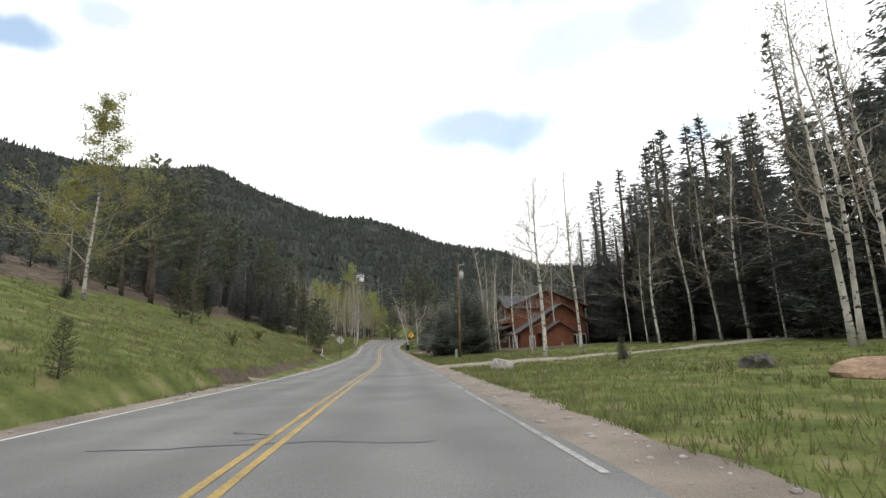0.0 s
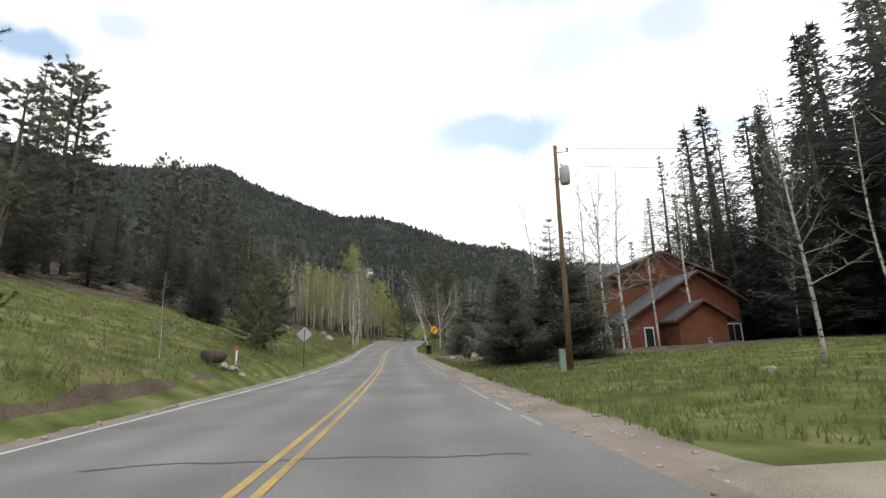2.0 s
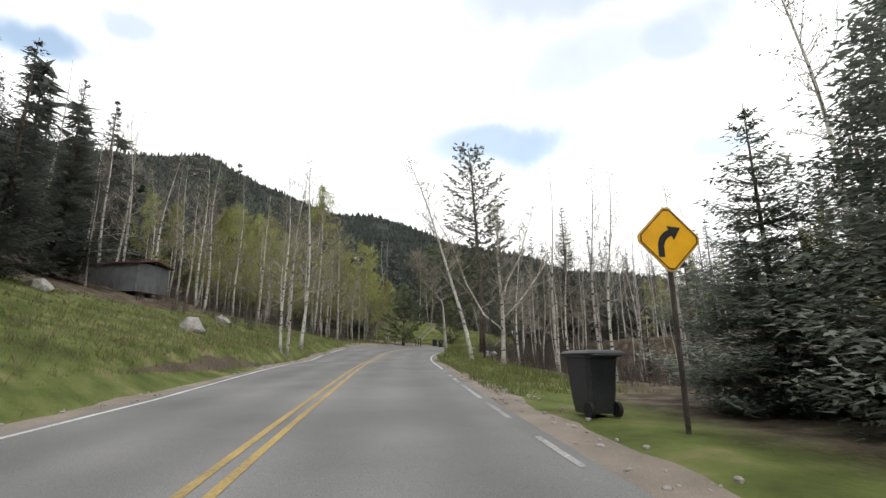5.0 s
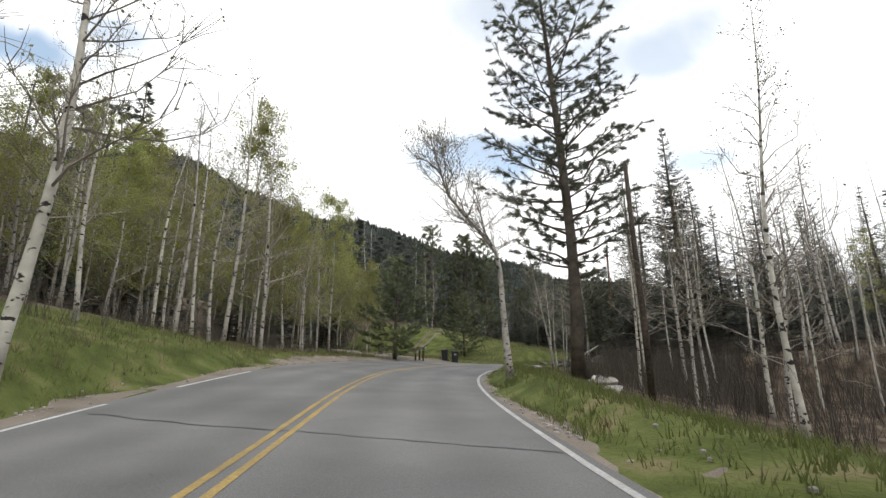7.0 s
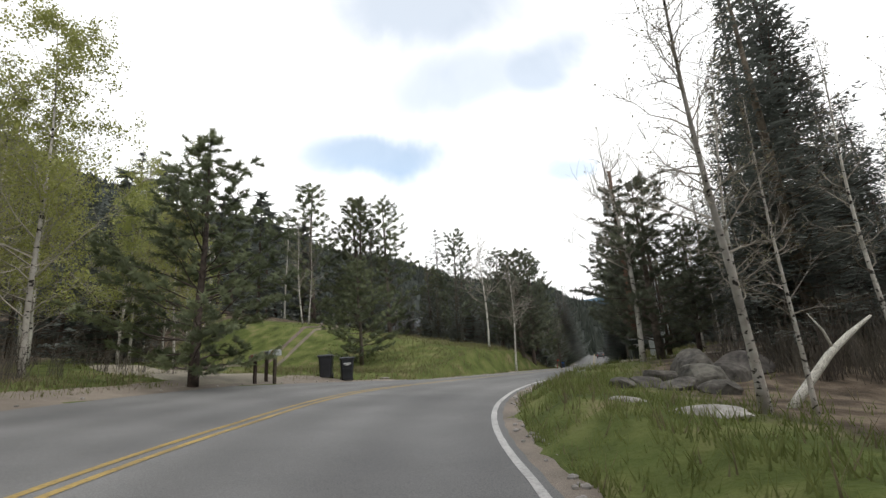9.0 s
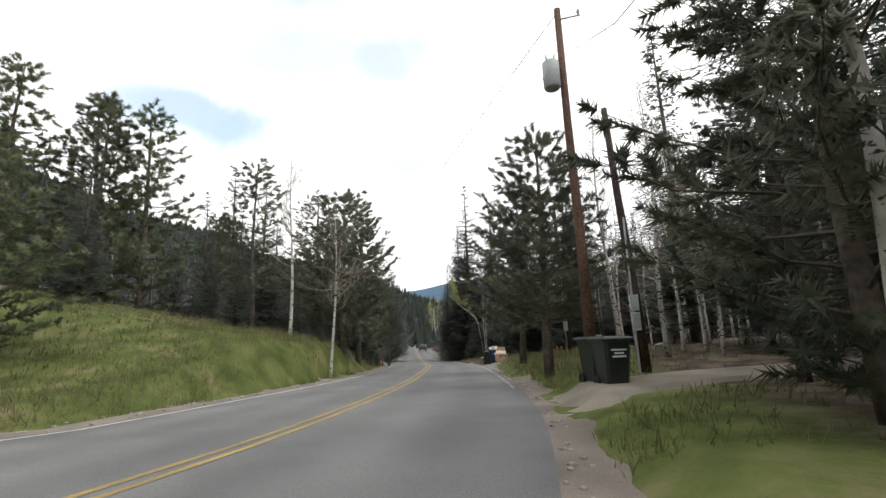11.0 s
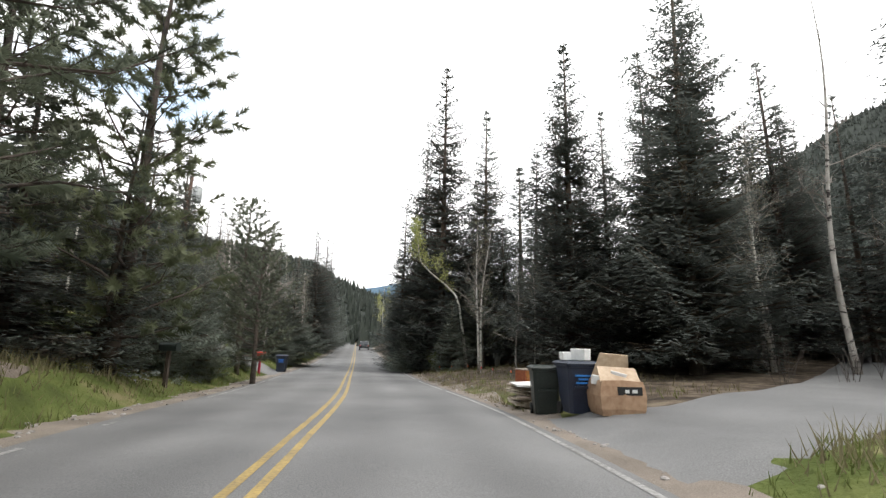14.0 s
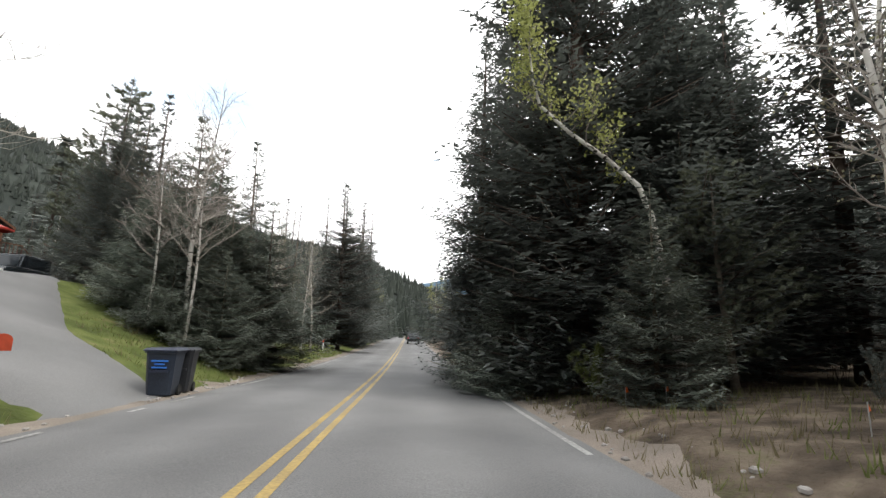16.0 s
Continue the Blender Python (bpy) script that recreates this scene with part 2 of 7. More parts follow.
def asphalt_material():
    m = material("aged_asphalt", (0.112, 0.111, 0.109), (0.210, 0.207, 0.202), 0.85, 55, 0.35, 0.5, vary=0.0, spread=0)
    n, l = m.node_tree.nodes, m.node_tree.links
    b = n["Principled BSDF"]
    tint = b.inputs["Base Color"].links[0].from_socket
    tc = n.new("ShaderNodeTexCoord")
    uv = n.new("ShaderNodeSeparateXYZ")
    l.new(tc.outputs["UV"], uv.inputs[0])
    # paler wheel tracks and darker strips between them, broken up by noise
    wave = n.new("ShaderNodeMath")
    wave.operation = "COSINE"
    mul = n.new("ShaderNodeMath")
    mul.operation, mul.inputs[1].default_value = "MULTIPLY", 3.7
    l.new(uv.outputs[0], mul.inputs[0])
    l.new(mul.outputs[0], wave.inputs[0])
    noise_ = n.new("ShaderNodeTexNoise")
    noise_.inputs["Scale"].default_value, noise_.inputs["Detail"].default_value = 0.5, 6
    l.new(tc.outputs["Object"], noise_.inputs["Vector"])
    prod = n.new("ShaderNodeMath")
    prod.operation = "MULTIPLY"
    l.new(wave.outputs[0], prod.inputs[0])
    l.new(noise_.outputs["Fac"], prod.inputs[1])
    rng = n.new("ShaderNodeMapRange")
    rng.inputs["From Min"].default_value, rng.inputs["From Max"].default_value = -0.7, 0.7
    rng.inputs["To Min"].default_value, rng.inputs["To Max"].default_value = 0.88, 1.1
    l.new(prod.outputs[0], rng.inputs["Value"])
    mix = n.new("ShaderNodeMix")
    mix.data_type, mix.blend_type = "RGBA", "MULTIPLY"
    mix.inputs["Factor"].default_value = 1
    l.new(tint, mix.inputs["A"])
    l.new(rng.outputs[0], mix.inputs["B"])
    l.new(mix.outputs["Result"], b.inputs["Base Color"])
    return m


def ground_material():
    """Meadow and forest floor, by the attribute that says where the trees stand."""
    m = bpy.data.materials.new("meadow_and_forest_floor")
    m.use_nodes = True
    n, l = m.node_tree.nodes, m.node_tree.links
    b = n["Principled BSDF"]
    b.inputs["Roughness"].default_value = 0.95
    b.inputs["Specular IOR Level"].default_value = 0.1
    tc = n.new("ShaderNodeTexCoord")

    def grain(scale, detail, stops):
        q, r = n.new("ShaderNodeTexNoise"), n.new("ShaderNodeValToRGB")
        q.inputs["Scale"].default_value, q.inputs["Detail"].default_value = scale, detail
        l.new(tc.outputs["Object"], q.inputs["Vector"])
        l.new(q.outputs["Fac"], r.inputs["Fac"])
        while len(r.color_ramp.elements) < len(stops):
            r.color_ramp.elements.new(0.5)
        for e, (p, c) in zip(r.color_ramp.elements, stops):
            e.position, e.color = p, (*c, 1)
        return q, r
    _, green = grain(0.9, 8, [(0.28, (0.052, 0.062, 0.020)), (0.46, (0.090, 0.112, 0.032)), (0.58, (0.130, 0.145, 0.048)), (0.70, (0.20, 0.175, 0.090))])
    fq, floor = grain(1.6, 8, [(0.32, (0.048, 0.038, 0.029)), (0.50, (0.105, 0.082, 0.061)), (0.64, (0.175, 0.140, 0.104)), (0.76, (0.11, 0.112, 0.05))])
    gq, _ = grain(9.0, 6, [(0, (0, 0, 0)), (1, (1, 1, 1))])
    at = n.new("ShaderNodeAttribute")
    at.attribute_name = "woods"
    edge = n.new("ShaderNodeMath")
    edge.operation, edge.inputs[1].default_value = "MULTIPLY_ADD", 0.7
    l.new(gq.outputs["Fac"], edge.inputs[0])
    l.new(at.outputs["Fac"], edge.inputs[2])
    step = n.new("ShaderNodeMapRange")
    step.inputs["From Min"].default_value, step.inputs["From Max"].default_value = 0.6, 1.0
    l.new(edge.outputs[0], step.inputs["Value"])
    mix = n.new("ShaderNodeMix")
    mix.data_type = "RGBA"
    l.new(step.outputs[0], mix.inputs["Factor"])
    l.new(green.outputs["Color"], mix.inputs["A"])
    l.new(floor.outputs["Color"], mix.inputs["B"])
    l.new(mix.outputs["Result"], b.inputs["Base Color"])
    bp = n.new("ShaderNodeBump")
    bp.inputs["Strength"].default_value, bp.inputs["Distance"].default_value = 0.9, 0.08
    l.new(gq.outputs["Fac"], bp.inputs["Height"])
    l.new(bp.outputs[0], b.inputs["Normal"])
    return m


def birch_material():
    """White bark with black bands and scars, darker and rougher at the foot."""
    m = material("white_aspen_bark", (0.30, 0.275, 0.24), (0.62, 0.59, 0.53), 0.8, 40, 7, 0.3, vary=0.2)
    n, l = m.node_tree.nodes, m.node_tree.links
    b = n["Principled BSDF"]
    base = b.inputs["Base Color"].links[0].from_socket
    tc, mp = n.new("ShaderNodeTexCoord"), n.new("ShaderNodeMapping")
    mp.inputs["Scale"].default_value = (30.0, 30.0, 48.0)
    l.new(tc.outputs["Object"], mp.inputs["Vector"])
    q = n.new("ShaderNodeTexNoise")
    q.inputs["Scale"].default_value, q.inputs["Detail"].default_value = 2.0, 7
    l.new(mp.outputs[0], q.inputs["Vector"])
    r = n.new("ShaderNodeMapRange")
    r.inputs["From Min"].default_value, r.inputs["From Max"].default_value = 0.565, 0.61
    l.new(q.outputs["Fac"], r.inputs["Value"])
    mix = n.new("ShaderNodeMix")
    mix.data_type = "RGBA"
    mix.inputs["B"].default_value = (0.03, 0.026, 0.022, 1)
    l.new(r.outputs[0], mix.inputs["Factor"])
    l.new(base, mix.inputs["A"])
    l.new(mix.outputs["Result"], b.inputs["Base Color"])
    return m


def hill_material():
    m = material("distant_forest", (0.011, 0.015, 0.012), (0.036, 0.043, 0.034), 1.0, 0.06, 0.008, 0, vary=0, spread=0)
    return m


M["asphalt"], M["ground"], M["birch"], M["hill"] = asphalt_material(), ground_material(), birch_material(), hill_material()


# ---- mesh tools ----
class Geo:
    """Vertices and faces of one mesh."""

    def __init__(self):
        self.v, self.f = [], []

    def add(self, verts, faces):
        k = len(self.v)
        self.v.extend(tuple(p) for p in verts)
        self.f.extend(tuple(i + k for i in face) for face in faces)
        return self

    def tube(self, pts, radii, sides=6, cap=True):
        pts = [Vector(p) for p in pts]
        rings = []
        k = len(self.v)
        for i, p in enumerate(pts):
            d = (pts[min(i + 1, len(pts) - 1)] - pts[max(i - 1, 0)]).normalized()
            a = d.cross(Vector((0.31, 0.87, 0.11))).normalized()
            b = d.cross(a)
            for s in range(sides):
                u = 2 * math.pi * s / sides
                self.v.append(tuple(p + float(radii[i]) * (math.cos(u) * a + math.sin(u) * b)))
        for i in range(len(pts) - 1):
            for s in range(sides):
                q = (s + 1) % sides
                self.f.append((k + i * sides + s, k + i * sides + q, k + (i + 1) * sides + q, k + (i + 1) * sides + s))
        if cap:
            self.f.append(tuple(k + s for s in reversed(range(sides))))
            self.f.append(tuple(k + (len(pts) - 1) * sides + s for s in range(sides)))
        return self

    def box(self, x0, x1, y0, y1, z0, z1, taper=0.0):
        t = taper
        v = [(x0 + t, y0 + t, z0), (x1 - t, y0 + t, z0), (x1 - t, y1 - t, z0), (x0 + t, y1 - t, z0), (x0, y0, z1), (x1, y0, z1), (x1, y1, z1), (x0, y1, z1)]
        return self.add(v, [(3, 2, 1, 0), (4, 5, 6, 7), (0, 1, 5, 4), (1, 2, 6, 5), (2, 3, 7, 6), (3, 0, 4, 7)])

    def prism(self, outline, axis, a, b):
        """An outline of (u, v) pairs pushed from a to b along an axis."""
        def at(u, v, w):
            return {"x": (w, u, v), "y": (u, w, v), "z": (u, v, w)}[axis]
        n = len(outline)
        verts = [at(u, v, a) for u, v in outline] + [at(u, v, b) for u, v in outline]
        return self.add(verts, [tuple(range(n))[::-1], tuple(range(n, 2 * n))] + [(i, (i + 1) % n, n + (i + 1) % n, n + i) for i in range(n)])

    def mesh(self, name, mat, smooth_=False, bevel=0.0):
        me = bpy.data.meshes.new(name)
        me.from_pydata(self.v, [], self.f)
        if bevel:
            bm = bmesh.new()
            bm.from_mesh(me)
            bmesh.ops.recalc_face_normals(bm, faces=bm.faces)
            bmesh.ops.bevel(bm, geom=[e for e in bm.edges if e.is_manifold and e.calc_face_angle(0) > 0.6], offset=bevel, segments=2, affect="EDGES", profile=0.6)
            bm.to_mesh(me)
            bm.free()
        if mat:
            me.materials.append(mat)
        if smooth_:
            me.polygons.foreach_set("use_smooth", [True] * len(me.polygons))
        me.update()
        return me


def thing(name, at, label, category, turn=0.0, group="", kind=""):
    """An Empty at the foot of a thing with parts."""
    e = tagged(new(name), label, category, group, kind)
    e.empty_display_size = 0.1
    e.matrix_basis = pose(*at, 0, 0, turn)
    return e


def part(name, geo, mat, parent, label="", smooth_=False, bevel=0.0):
    ob = new(name, geo.mesh(name, mat, smooth_, bevel) if isinstance(geo, Geo) else geo)
    ob.parent = parent
    if label:
        ob["label"] = label
    return ob


def single(name, geo, mat, label, category, kind="", smooth_=False, at=None, bevel=0.0, group=""):
    ob = tagged(new(name, geo.mesh(name, mat, smooth_, bevel)), label, category, group, kind)
    if at is not None:
        ob.matrix_basis = at
    return ob


def gz(x, y):
    return float(ground(x, y)[0])


def along(s, d):
    """The place at a station and distance from the road's middle, on the ground."""
    n = np.arange(len(LINE))
    x = float(np.interp(s, n, LINE[:, 0]) + d * np.interp(s, n, SIDE[:, 0]))
    y = float(np.interp(s, n, LINE[:, 1]) + d * np.interp(s, n, SIDE[:, 1]))
    return x, y, gz(x, y)


def heading(s):
    """Degrees by which a thing that faces +y is turned to face along the road."""
    i = int(np.clip(s, 0, len(LINE) - 1))
    return math.degrees(math.atan2(-WAY[i, 0], WAY[i, 1]))


# ---- lie of the land ----
ROAD_POINTS = [(-1.9, -60, 0.1), (-1.9, -20, 0.05), (-1.75, 4.6, -0.02), (-1.4, 20.5, -0.2), (-1.1, 36.0, -0.33), (-1.15, 51.8, -0.32),
               (-1.55, 71.3, -0.10), (-1.95, 88.0, 0.45), (-1.9, 102.6, 1.02), (-1.7, 112.4, 1.26), (-0.95, 124.8, 1.88), (1.2, 136.2, 2.40),
               (6.0, 144.9, 2.72), (13.6, 150.9, 2.76), (21.5, 158.4, 2.68), (35.3, 173.3, 2.48), (44.7, 185.3, 2.22), (60.0, 205.0, 2.2),
               (85.0, 237.5, 3.0), (121.0, 284.0, 5.0), (160.0, 335.0, 8.0), (230.0, 420.0, 13.0)]


def road_line():
    """The road's middle as points one metre apart, from a smooth curve through ROAD_POINTS."""
    p = np.array(ROAD_POINTS, float)
    q = np.vstack([2 * p[0] - p[1], p, 2 * p[-1] - p[-2]])
    out = []
    for i in range(1, len(q) - 2):
        n = max(2, int(np.linalg.norm(q[i + 1] - q[i]) * 2))
        for u in np.arange(n) / n:
            a, b, c, d = q[i - 1], q[i], q[i + 1], q[i + 2]
            out.append(0.5 * (2 * b + (c - a) * u + (2 * a - 5 * b + 4 * c - d) * u**2 + (3 * b - a - 3 * c + d) * u**3))
    out = np.array(out)
    s = np.r_[0, np.cumsum(np.linalg.norm(np.diff(out[:, :2], axis=0), axis=1))]
    line = np.stack([np.interp(np.arange(0, s[-1], 1.0), s, out[:, k]) for k in range(3)], 1)
    k = np.ones(9) / 9
    for n in range(3):
        line[:, n] = np.convolve(np.pad(line[:, n], 4, mode="reflect", reflect_type="odd"), k, mode="valid")
    return line


LINE = road_line()
WAY = np.gradient(LINE, axis=0)
WAY /= np.linalg.norm(WAY[:, :2], axis=1)[:, None]
SIDE = np.stack([WAY[:, 1], -WAY[:, 0]], 1)          # to the right of the road
# along the road: station, rise a metre and verge step on the left, the same on the right
SLOPES = np.array([(0, .33, .65, .035, 0), (60, .34, .65, .035, 0), (105, .34, .65, .04, 0), (128, .33, .5, .035, .05), (145, .32, .5, .0, .05), (158, .32, .6, -.07, 0),
                   (180, .30, .75, -.26, .8), (188, .24, .45, -.20, .8), (195, .17, .2, -.15, .55), (205, .09, .05, -.07, .4), (214, .08, .3, .02, .35), (220, .05, .4, .02, .3), (227, .19, 1.6, .06, .7), (238, .20, 1.7, .06, .65),
                   (244, .16, .95, .03, .12), (252, .11, .35, .05, .2), (262, .14, .45, .08, .3), (269, .37, .1, .07, .1), (286, .37, .1, .08, .2), (310, .1, .1, .09, .3), (480, .10, .2, .10, .2)])
LEFT_EDGE = ((0, 84, 105, 118, 131, 140, 150, 168, 178, 188, 198, 206, 214, 222, 228, 235, 242, 248, 480),
             (4.8, 4.8, 4.7, 4.25, 4.0, 3.65, 3.6, 4.5, 4.8, 4.7, 5.6, 5.3, 4.6, 4.1, 3.6, 3.2, 3.3, 3.6, 3.6))
RIGHT_EDGE = ((0, 92, 104, 120, 130, 160, 173, 186, 196, 205, 212, 234, 248, 260, 480), (3.6, 3.6, 3.35, 3.35, 3.45, 3.7, 3.85, 4.25, 4.5, 4.25, 3.9, 3.9, 3.85, 3.55, 3.55))
CENTRE = ((0, 68, 82, 104, 128, 150, 173, 192, 200, 206, 215, 230, 245, 260, 480), (-0.1, -0.1, -0.28, -0.18, -0.05, 0.0, -0.18, -0.32, -0.15, -0.45, -0.05, 0.1, -0.08, 0.0, 0.0))
BANK_X = (0, 174, 187, 206, 217, 480)
BANK_V = (0.0, 0.0, -0.09, -0.09, 0.0, 0.0)


def near_road(x, y):
    """Station and signed distance (right positive) of points, by the nearest metre of the road."""
    x, y = np.atleast_1d(np.asarray(x, float)), np.atleast_1d(np.asarray(y, float))
    d2 = (x[:, None] - LINE[None, :, 0]) ** 2 + (y[:, None] - LINE[None, :, 1]) ** 2
    i = d2.argmin(1)
    dx, dy = x - LINE[i, 0], y - LINE[i, 1]
    s = np.clip(i + dx * WAY[i, 0] + dy * WAY[i, 1], 0, len(LINE) - 1)
    return s, dx * SIDE[i, 0] + dy * SIDE[i, 1]


def smooth(a, b, v):
    u = np.clip((v - a) / (b - a), 0, 1)
    return u * u * (3 - 2 * u)


def ground(x, y):
    """The ground's height at points, road bed included."""
    x, y = np.atleast_1d(np.asarray(x, float)), np.atleast_1d(np.asarray(y, float))
    out = np.empty(len(x))
    for k in range(0, len(x), 4000):
        a, b = x[k:k + 4000], y[k:k + 4000]
        s, d = near_road(a, b)
        n = np.arange(len(LINE))
        zr = np.interp(s, n, LINE[:, 2])
        kl, cl, kr, cr = (np.interp(s, SLOPES[:, 0], SLOPES[:, k]) for k in (1, 2, 3, 4))
        far = np.abs(d)
        q = np.clip(far - np.where(d < 0, np.interp(s, *LEFT_EDGE), np.interp(s, *RIGHT_EDGE)) - np.where(d < 0, 1.0, 0.75), 0, None)
        left = cl * smooth(0.1, 1.0, q) + kl * np.minimum(q, np.interp(s, (254, 266, 300, 314), (45, 9.5, 9.5, 45))) + 0.16 * np.clip(q - 45, 0, 400) * smooth(30, 130, q)
        low = np.minimum(kr, 0) * np.minimum(q, 12)
        right = cr * smooth(0.0, 0.7, q) + low + np.maximum(kr, 0) * np.minimum(q, 70) + 0.10 * np.clip(q - 45, 0, 400)
        bump = 0.10 * np.sin(a * 0.31 + 1.7) * np.sin(b * 0.27 + 0.4) + 0.05 * np.sin(a * 0.9 + b * 0.7) * np.sin(b * 1.1 - a * 0.4)
        bed = zr + np.interp(s, BANK_X, BANK_V) * np.where(d < 0, np.maximum(d, -7), 0.5 * np.minimum(d, 5)) - 0.05 - 0.10 * (1 - smooth(-0.5, 0.3, far - np.where(d < 0, np.interp(s, *LEFT_EDGE), np.interp(s, *RIGHT_EDGE))))
        out[k:k + 4000] = bed + np.where(d < 0, left, right) + bump * smooth(0.3, 5, q)
    return out


# ---- ground, road, hills ----
def woods_at(s, d):
    """1 where trees shade the ground, 0 in the meadows."""
    left = np.interp(s, (0, 60, 110, 140, 175, 192, 204, 212, 236, 246, 262, 266, 276, 282, 480), (26, 24, 24, 20, 15, 11, 10, 40, 26, 9, 7.5, 28, 28, 8, 6))
    right = np.interp(s, (0, 60, 100, 121, 125, 150, 158, 200, 214, 226, 236, 246, 258, 266, 480), (36, 36, 36, 32, 6.4, 6.4, 9, 8, 7, 8, 10, 6, 3.8, 3.6, 3.6))
    edge = np.where(d < 0, left, right)
    return smooth(-2.0, 2.5, np.abs(d) - edge)


def build_ground():
    def axis(lo, hi, step, out):
        grow = np.cumsum(1.22 ** np.arange(1, out) * step)
        return np.r_[lo - grow[::-1], np.arange(lo, hi, step), hi + grow]
    xs, ys = axis(-50, 100, 0.95, 32), axis(-12, 262, 0.95, 32)
    gx, gy = np.meshgrid(xs, ys)
    x, y = gx.ravel(), gy.ravel()
    z = ground(x, y)
    s, d = near_road(x, y)
    nx, ny = len(xs), len(ys)
    idx = np.arange(nx * ny).reshape(ny, nx)
    faces = np.stack([idx[:-1, :-1], idx[:-1, 1:], idx[1:, 1:], idx[1:, :-1]], -1).reshape(-1, 4)
    me = bpy.data.meshes.new("ground")
    me.from_pydata(np.stack([x, y, z], 1).tolist(), [], faces.tolist())
    at = me.attributes.new("woods", "FLOAT", "POINT")
    at.data.foreach_set("value", woods_at(s, d).astype(np.float32))
    me.materials.append(M["ground"])
    me.polygons.foreach_set("use_smooth", [True] * len(me.polygons))
    tagged(new("ground", me), "grassy mountain meadow and brown forest floor beside the road", "ground", kind="structure")


build_ground()

def edge_left(s):
    return np.interp(s, *LEFT_EDGE)


def edge_right(s):
    return np.interp(s, *RIGHT_EDGE)


def surface(s, d, lift=0.0):
    """A point on the road's surface."""
    n = np.arange(len(LINE))
    bank = np.interp(s, BANK_X, BANK_V)
    return (float(np.interp(s, n, LINE[:, 0]) + d * np.interp(s, n, SIDE[:, 0])), float(np.interp(s, n, LINE[:, 1]) + d * np.interp(s, n, SIDE[:, 1])),
            float(np.interp(s, n, LINE[:, 2]) + bank * (d if d < 0 else 0.5 * d) - 0.012 * abs(d) + lift))


def ribbon(stations, columns, lift=0.0, drape=False):
    """A strip along the road; columns: distances from the middle, as numbers or functions of the station."""
    g = Geo()
    uv = []
    for s in stations:
        for c in columns:
            d = c(s) if callable(c) else c
            if drape:
                x, y, _ = surface(s, d)
                g.v.append((x, y, gz(x, y) + lift))
            else:
                g.v.append(surface(s, d, lift))
            uv.append((d, s))
    k = len(columns)
    for i in range(len(stations) - 1):
        for j in range(k - 1):
            g.f.append((i * k + j, i * k + j + 1, (i + 1) * k + j + 1, (i + 1) * k + j))
    return g, uv


def wob(s, seed, size=0.2):
    return size * (noise.noise((s * 0.45, seed, 0)) + 0.6 * noise.noise((s * 1.7, seed, 5)))


def build_road():
    st = np.arange(2, len(LINE) - 6, 1.0)
    g, uv = ribbon(st, [lambda s: -edge_left(s) - 0.28 + wob(s, 1, 0.16), lambda s: -edge_left(s) * 0.66, lambda s: -edge_left(s) * 0.33, 0.0, 1.2, 2.4,
                        lambda s: edge_right(s) + 0.25 + wob(s, 2, 0.16)])
    me = g.mesh("road", M["asphalt"], True)
    layer = me.uv_layers.new(name="UVMap")
    for lp in me.loops:
        layer.data[lp.index].uv = uv[lp.vertex_index]
    tagged(new("road", me), "grey weathered two-lane asphalt road", "road", kind="structure")
    # gravel shoulders, with ragged outer edges
    for name, cols in (("shoulder_left", [lambda s: -edge_left(s) - float(np.interp(s, (0, 188, 196, 207, 216, 480), (1.0, 0.9, 1.7, 2.0, 1.0, 1.0))) + wob(s, 3, 0.45), lambda s: -edge_left(s) - 0.5, lambda s: -edge_left(s) + 0.1]),
                       ("shoulder_right", [lambda s: edge_right(s) - 0.1, lambda s: edge_right(s) + 0.4, lambda s: edge_right(s) + float(np.interp(s, (0, 130, 140, 176, 184, 208, 214, 240, 480), (1.35, 1.3, 0.9, 0.8, 0.5, 0.5, 0.9, 0.9, 1.1))) + wob(s, 4, 0.35)])):
        g, _ = ribbon(np.arange(2, 470, 0.5), cols, 0.0)
        for i, (x, y, z) in enumerate(g.v):
            outer = (i % 3 == 0) if name == "shoulder_left" else (i % 3 == 2)
            g.v[i] = (x, y, gz(x, y) + 0.015 if outer else (max(z - 0.035, gz(x, y) + 0.02) if i % 3 == 1 else z - 0.03))
        single(name, g, M["gravel"], "pale sandy gravel shoulder of the road", "shoulder", kind="structure")


build_road()


def paint_line(name, d, width, stations, mat, label, skip=0.0, seed=0):
    """One painted line, worn through in places."""
    g = Geo()
    rnd = random.Random(seed)
    run = []

    def flush():
        if len(run) > 1:
            k = len(g.v)
            for s in run:
                c = d(s) if callable(d) else d
                w = width * (0.5 + 0.06 * noise.noise((s * 2.1, seed, 1)))
                g.v.extend([surface(s, c - w, 0.006), surface(s, c + w, 0.006)])
            for i in range(len(run) - 1):
                a = k + 2 * i
                g.f.append((a, a + 1, a + 3, a + 2))
    for s in stations:
        if run and s - run[-1] > 0.6:
            flush()
            run = []
        if rnd.random() < skip * (1 if noise.noise((s * 0.08, seed, 3)) > -0.1 else 0.1):
            flush()
            run = []
        else:
            run.append(s)
    flush()
    single(name, g, mat, label, "road marking", kind="structure")


